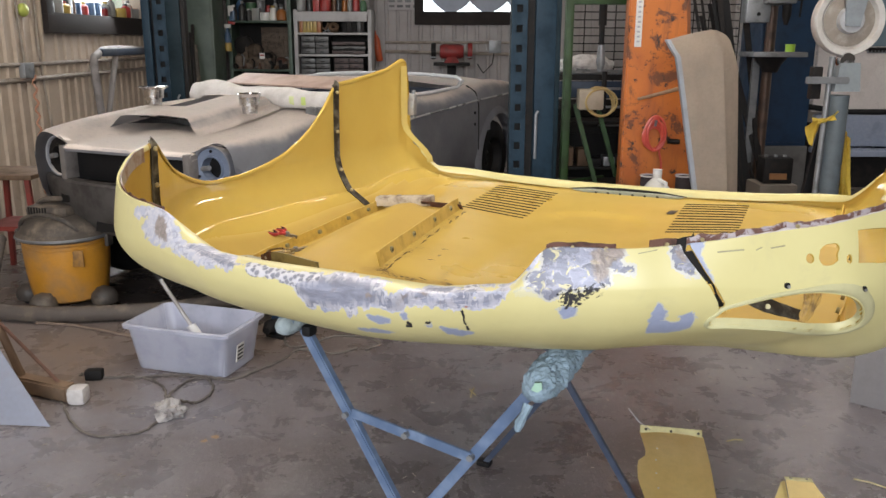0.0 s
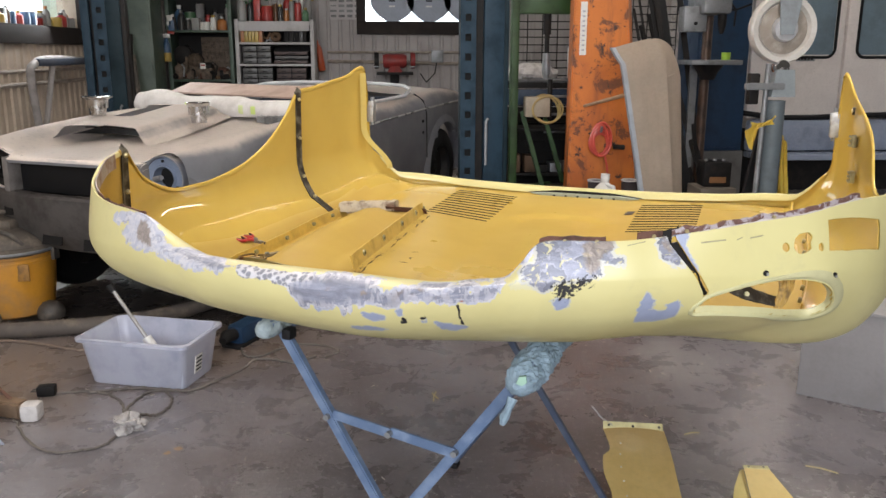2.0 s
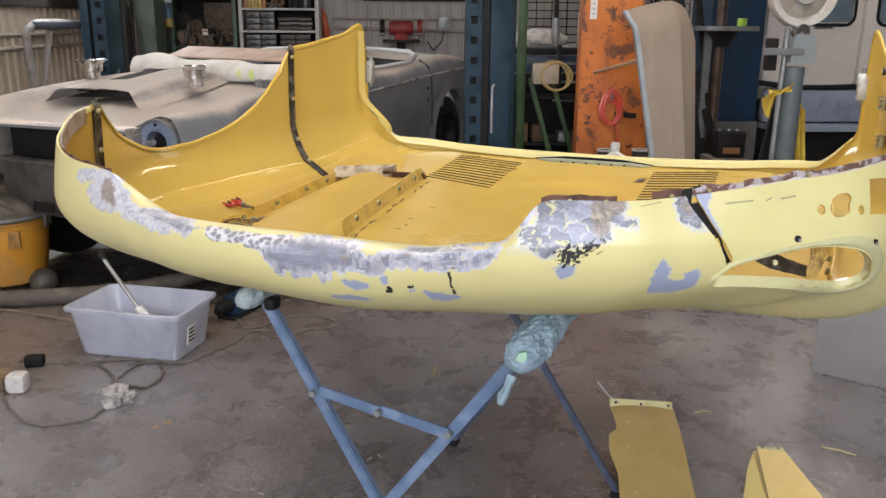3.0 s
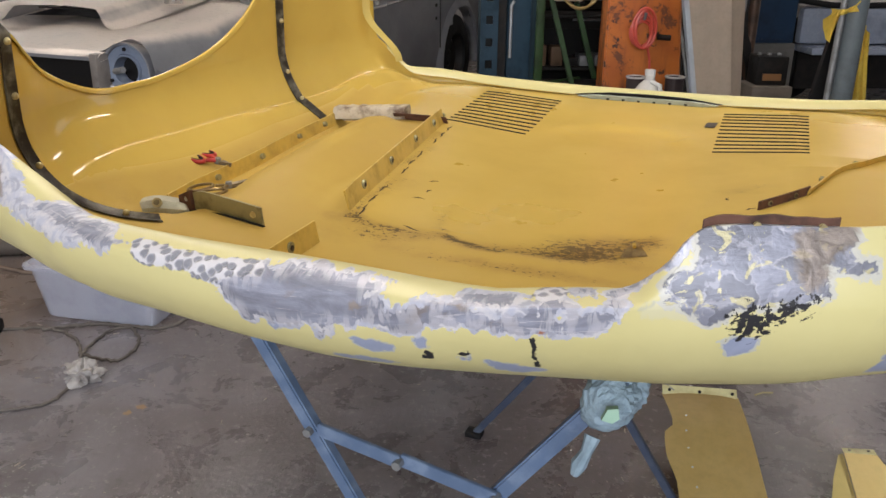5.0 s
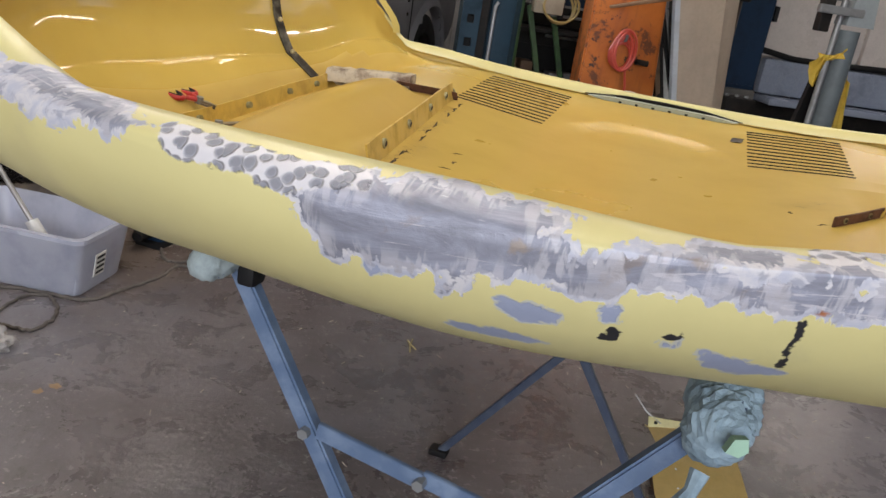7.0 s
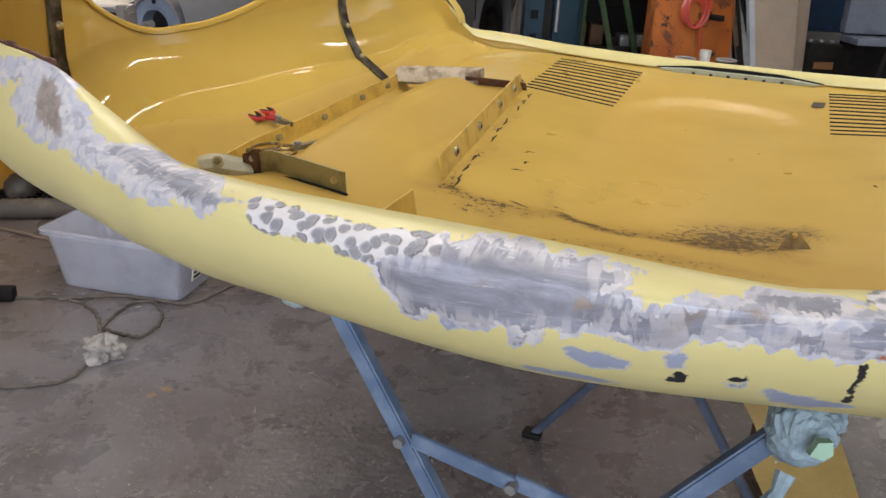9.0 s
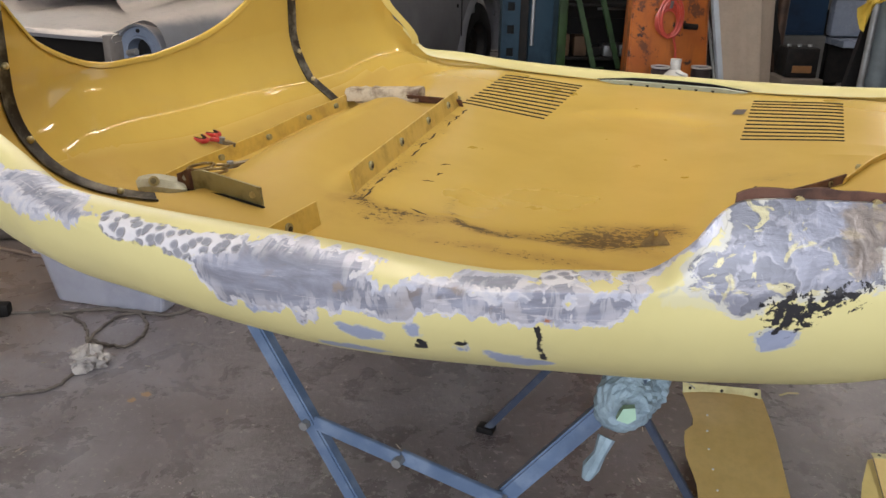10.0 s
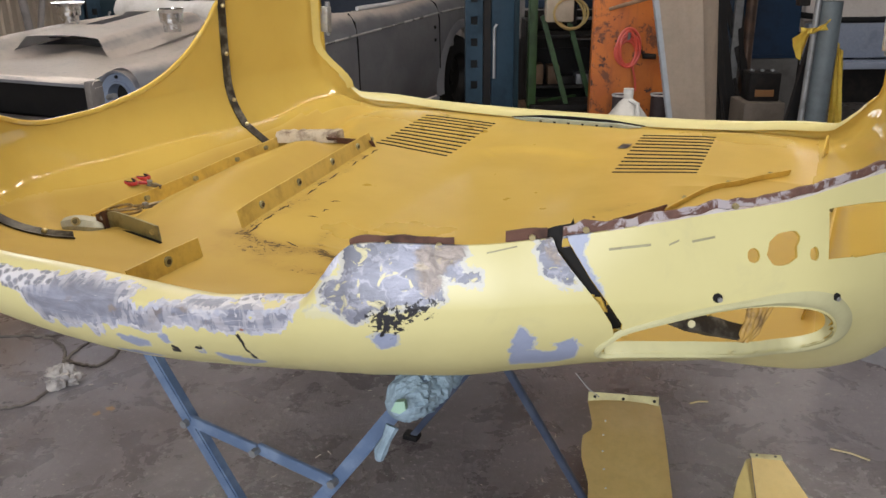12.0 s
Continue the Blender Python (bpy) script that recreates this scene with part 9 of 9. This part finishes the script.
M_CORD = worn("dusty_grey_cord", (0.11, 0.095, 0.085), (0.27, 0.24, 0.21), 0.6, 0.7)
GREY_LEAD = "dusty grey power cord lying on the floor"
floor_cord([(-1.04, 2.80), (-1.06, 2.71), (-1.12, 2.67), (-1.23, 2.66), (-1.34, 2.75), (-1.44, 2.90), (-1.48, 2.97), (-1.47, 3.05), (-1.44, 3.12)], .0048, M_CORD, GREY_LEAD)
floor_cord([(-1.41, 3.17), (-1.30, 3.18), (-1.20, 3.15), (-1.12, 3.07), (-1.08, 2.98), (-1.05, 2.90), (-1.03, 2.84)], .0052, M_CORD, GREY_LEAD)
floor_cord([(-1.08, 2.97), (-1.07, 3.06), (-1.04, 3.15), (-.98, 3.17), (-.93, 3.09), (-.92, 3.01), (-.95, 2.94), (-1.01, 2.95), (-1.07, 2.98)], .0052, M_CORD, "looped dusty grey power cord on the floor")
floor_cord([(-1.27, 3.165), (-1.18, 3.19), (-1.08, 3.20), (-.96, 3.175), (-.86, 3.165), (-.78, 3.27), (-.70, 3.39), (-.67, 3.49), (-.59, 3.49), (-.49, 3.45), (-.40, 3.52)], .006, M_CORD, GREY_LEAD)
floor_cord([(-.76, 3.72), (-.74, 3.60), (-.70, 3.53), (-.63, 3.55), (-.56, 3.64), (-.50, 3.68), (-.38, 3.66), (-.30, 3.58), (-.36, 3.50)], .0055, M_CORD, GREY_LEAD)
floor_cord([(-2.0, 3.83), (-1.91, 3.815), (-1.79, 3.79), (-1.67, 3.74), (-1.54, 3.68), (-1.44, 3.65), (-1.30, 3.66)], .008, worn("brown_cord", (0.20, 0.15, 0.12), (0.34, 0.27, 0.21), 0.7, 0.7), "dusty brown air line lying on the floor")
pl = thing("plug", "black power plug lying on the floor", "plug", pose(-1.435, 3.165, .022, 0, 0, 5))
bm = bmesh.new()
box(bm, 0, 0, 0, .07, .045, .044, .010)
part("body", bm, M_BLACK, pl)
for sy in (-.01, .01):
    bm = bmesh.new()
    tube(bm, [(-.035, sy, 0), (-.058, sy, 0)], .004, 6)
    part("pin", bm, M_GLOSSY_METAL, pl)


def crumple(name, label, x, y, sx, sy, sz, mat, seed, cat="rag"):
    bm = bmesh.new()
    bmesh.ops.create_icosphere(bm, subdivisions=4, radius=1.0)
    for v in bm.verts:
        d = v.co.copy()
        f = 1 + .75 * noise.noise(d * 2.0 + Vector((seed, 0, 0))) + .30 * noise.noise(d * 4.6 + Vector((0, seed, 0))) - .25 * abs(noise.noise(d * 3.1 + Vector((seed, seed, 0))))
        v.co = Vector((d.x * f * sx, d.y * f * sy, max(0, (d.z * f * .6 + .35)) * sz))
    return solo(name, bm, mat, label, cat, matrix=pose(x, y, 0.001))


crumple("crumpled_rag", "crumpled grey-white rag on the concrete floor", -1.02, 2.82, .055, .042, .065, worn("soiled_rag", (0.42, 0.40, 0.39), (0.18, 0.16, 0.15), 0.8, 0.9, 0.0, 30, 0.5), 3.3)


def build_scraper():
    root = thing("floor_scraper", "wooden-handled floor scraper resting on the floor", "scraper", pose(-1.55, 3.0, 0, 0, 0, 0))
    bm = bmesh.new()
    bar(bm, (-.30, .12, .035), (.12, -.05, .035), .06, .065, (0, 0, 1))
    part("block", bm, worn("dusty_brown_wood", (0.24, 0.16, 0.10), (0.14, 0.10, 0.07), 0.7, 0.7, 0.0, 14), root)
    bm = bmesh.new()
    box(bm, .15, -.062, .035, .07, .07, .07, .02)
    part("end_cap", bm, M_RAG, root)
    bm = bmesh.new()
    tube(bm, [(-.12, .05, .06), (-.27, .10, .42), (-.42, .16, .80)], .016, 10)
    part("handle", bm, M_WOOD, root)
    bm = bmesh.new()
    tube(bm, [(.06, -.02, .065), (-.19, .075, .27), (-.30, .13, .24), (-.27, .11, .065)], .007, 7)
    part("brace_wire", bm, M_RUST, root)
    bm = bmesh.new()
    slab(bm, [(0, 0), (.32, 0.0), (.30, .02), (.08, .30), (0, .34)], .004, pose(-1.73, 2.75, .004, 0, 0, 0) @ pose(0, 0, 0, -20, 0, -4))
    solo("sheet_metal_offcut", bm, worn("blue_grey_sheet", (0.36, 0.40, 0.50), (0.28, 0.28, 0.32), 0.6, 0.4, 0.5, 7), "pale blue-grey sheet metal offcut propped on the floor", "sheet metal")


build_scraper()

bx = thing("grey_box", "plain grey painted plywood box on the floor", "box", pose(1.560, 2.982, 0, 0, 0, -38))
bm = bmesh.new()
box(bm, .35, .22, .185, .70, .44, .37, .004)
part("body", bm, worn("flat_grey_paint", (0.25, 0.24, 0.245), (0.19, 0.18, 0.18), 0.5, 0.6), bx)
bm = bmesh.new()
box(bm, .35, .22, .378, .72, .46, .014, .003)
part("lid", bm, worn("flat_grey_lid", (0.27, 0.265, 0.27), None, 0.4, 0.6), bx)


def build_loose_panels():
    M_LOOSE = worn("loose_yellow_paint", (0.78, 0.60, 0.25), (0.68, 0.50, 0.18), 0.6, 0.4, 0.0, 7, 0.1)
    root = thing("yellow_splash_panel", "loose yellow sheet panel with a pale folded lip", "car panel", pose(.637, 2.459, 0, 0, 0, -10.8))
    P = []
    for i in range(22):
        f = i / 21
        y = -.46 * f
        z = .128 * (1 - f) ** .8 + .004 + .012 * math.sin(f * 6)
        left = -.010 + .016 * min(1, f / .25) - .026 * smooth01((f - .27) / .08) + .022 * smooth01((f - .45) / .2)
        right = .187 + .03 * f
        P.append([(left + (right - left) * g, y, z + .006 * math.sin(g * 3 + f * 4)) for g in np.linspace(0, 1, 10)])
    bm = bmesh.new()
    grid_mesh(bm, P)
    bmesh.ops.solidify(bm, geom=bm.faces[:], thickness=.003)
    part("sheet", bm, M_LOOSE, root)
    bm = bmesh.new()
    box(bm, 0, 0, 0, .192, .030, .003, .001, pose(.088, .006, .139, 38, 0, 0))
    lp = part("lip", bm, M_PALEFLAT, root, "pale folded lip with holes")
    for x in (.01, .088, .172):
        bm = bmesh.new()
        disc(bm, (x, .005, .141), (0, -.6, .8), .0042, .0016)
        part("hole", bm, M_BLACK, lp)
    for k in range(6):
        bm = bmesh.new()
        disc(bm, (.04 - .006 * math.sin(k), -.10 - .05 * k, P[5 + 2 * k][3][2] + .006), (0, .2, 1), .0025, .0015)
        part("hole", bm, M_WHITE, root)
    bm = bmesh.new()
    box(bm, .09, -.05, .045, .14, .05, .09, .006)
    solo("wooden_block", bm, M_WOOD, "wooden block under the loose yellow panel", "block", matrix=pose(.637, 2.459, 0, 0, 0, -10.8))
    bm = bmesh.new()
    tube(bm, [(0, 0, .14), (-.03, .03, .155), (-.06, .05, .19)], .002, 5)
    solo("thin_wire", bm, M_GREYMETAL, "thin bent wire caught on the yellow panel", "wire", matrix=pose(.66, 2.46, 0, 0, 0, 0))
    root = thing("yellow_bracket_panel", "folded yellow sheet bracket lying on the floor", "car panel", pose(1.0, 2.211, 0, 0, 0, -8))
    bm = bmesh.new()
    V = [bm.verts.new(p) for p in ((0, 0, .105), (.075, -.005, .105), (.19, -.30, .004), (-.02, -.30, .004))]
    bm.faces.new(V)
    bmesh.ops.subdivide_edges(bm, edges=bm.edges[:], cuts=5, use_grid_fill=True)
    bmesh.ops.solidify(bm, geom=bm.faces[:], thickness=.003)
    part("face", bm, M_LOOSE, root)
    bm = bmesh.new()
    V = [bm.verts.new(p) for p in ((-.002, 0, .105), (-.022, -.305, .004), (-.115, -.27, .004), (-.045, -.07, .085), (-.012, -.0, .10))]
    bm.faces.new(V)
    bmesh.ops.solidify(bm, geom=bm.faces[:], thickness=.003)
    part("wing", bm, worn("bright_yellow_fold", (0.66, 0.53, 0.20), None, 0.4, 0.4), root)
    bm = bmesh.new()
    box(bm, .038, .008, .107, .076, .020, .003, .001)
    lp = part("lip", bm, M_PALEFLAT, root)
    for x in (.015, .06):
        bm = bmesh.new()
        disc(bm, (x, .008, .109), (0, 0, 1), .0035, .0012)
        part("hole", bm, M_BLACK, lp)


build_loose_panels()


def build_litter():
    rng = random.Random(8)
    bm = bmesh.new()
    for k in range(300):
        x, y = rng.uniform(-1.6, 2.0), rng.uniform(2.0, 4.6)
        a, l = rng.uniform(0, 3.14), rng.uniform(.003, .020)
        z = .003
        tube(bm, [(x, y, z), (x + l * math.cos(a), y + l * math.sin(a), z + .001)], rng.uniform(.0005, .0016), 4)
    solo("floor_litter", bm, worn("pale_litter", (0.56, 0.51, 0.44), (0.34, 0.28, 0.22), 0.6, 0.8), "scattered straw bits and paint flakes on the floor", "litter", kind="stuff")
    for x, y, a, l in ((.10, 3.0, 80, .09), (.12, 3.02, 110, .06), (1.30, 2.40, -35, .10), (.98, 2.65, 10, .06), (.80, 2.62, 140, .09)):
        bm = bmesh.new()
        tube(bm, [(0, 0, .004), (l * .5, .004, .006), (l, 0, .004)], .0028, 5)
        solo("straw", bm, worn("straw", (0.50, 0.43, 0.22)), "dry straw stalk lying on the floor", "straw", "straws on the floor", matrix=pose(x, y, 0, 0, 0, a))
    for x, y in ((-.80, 2.66), (-.83, 2.63)):
        bm = bmesh.new()
        ring = [bm.verts.new((.016 * math.cos(q) * (1 + .5 * math.sin(q * 2.3 + x * 40)), .009 * math.sin(q) * (1 + .4 * math.cos(q * 3.1)), .003 + .003 * math.sin(q))) for q in [k * .7 for k in range(9)]]
        bm.faces.new(ring)
        bmesh.ops.solidify(bm, geom=bm.faces[:], thickness=.0015)
        solo("paint_flake", bm, worn("brown_flake", (0.36, 0.24, 0.14)), "brown paint flake lying on the floor", "flake", "flakes on the floor", matrix=pose(x, y, 0, 0, 0, 40 * x))


build_litter()
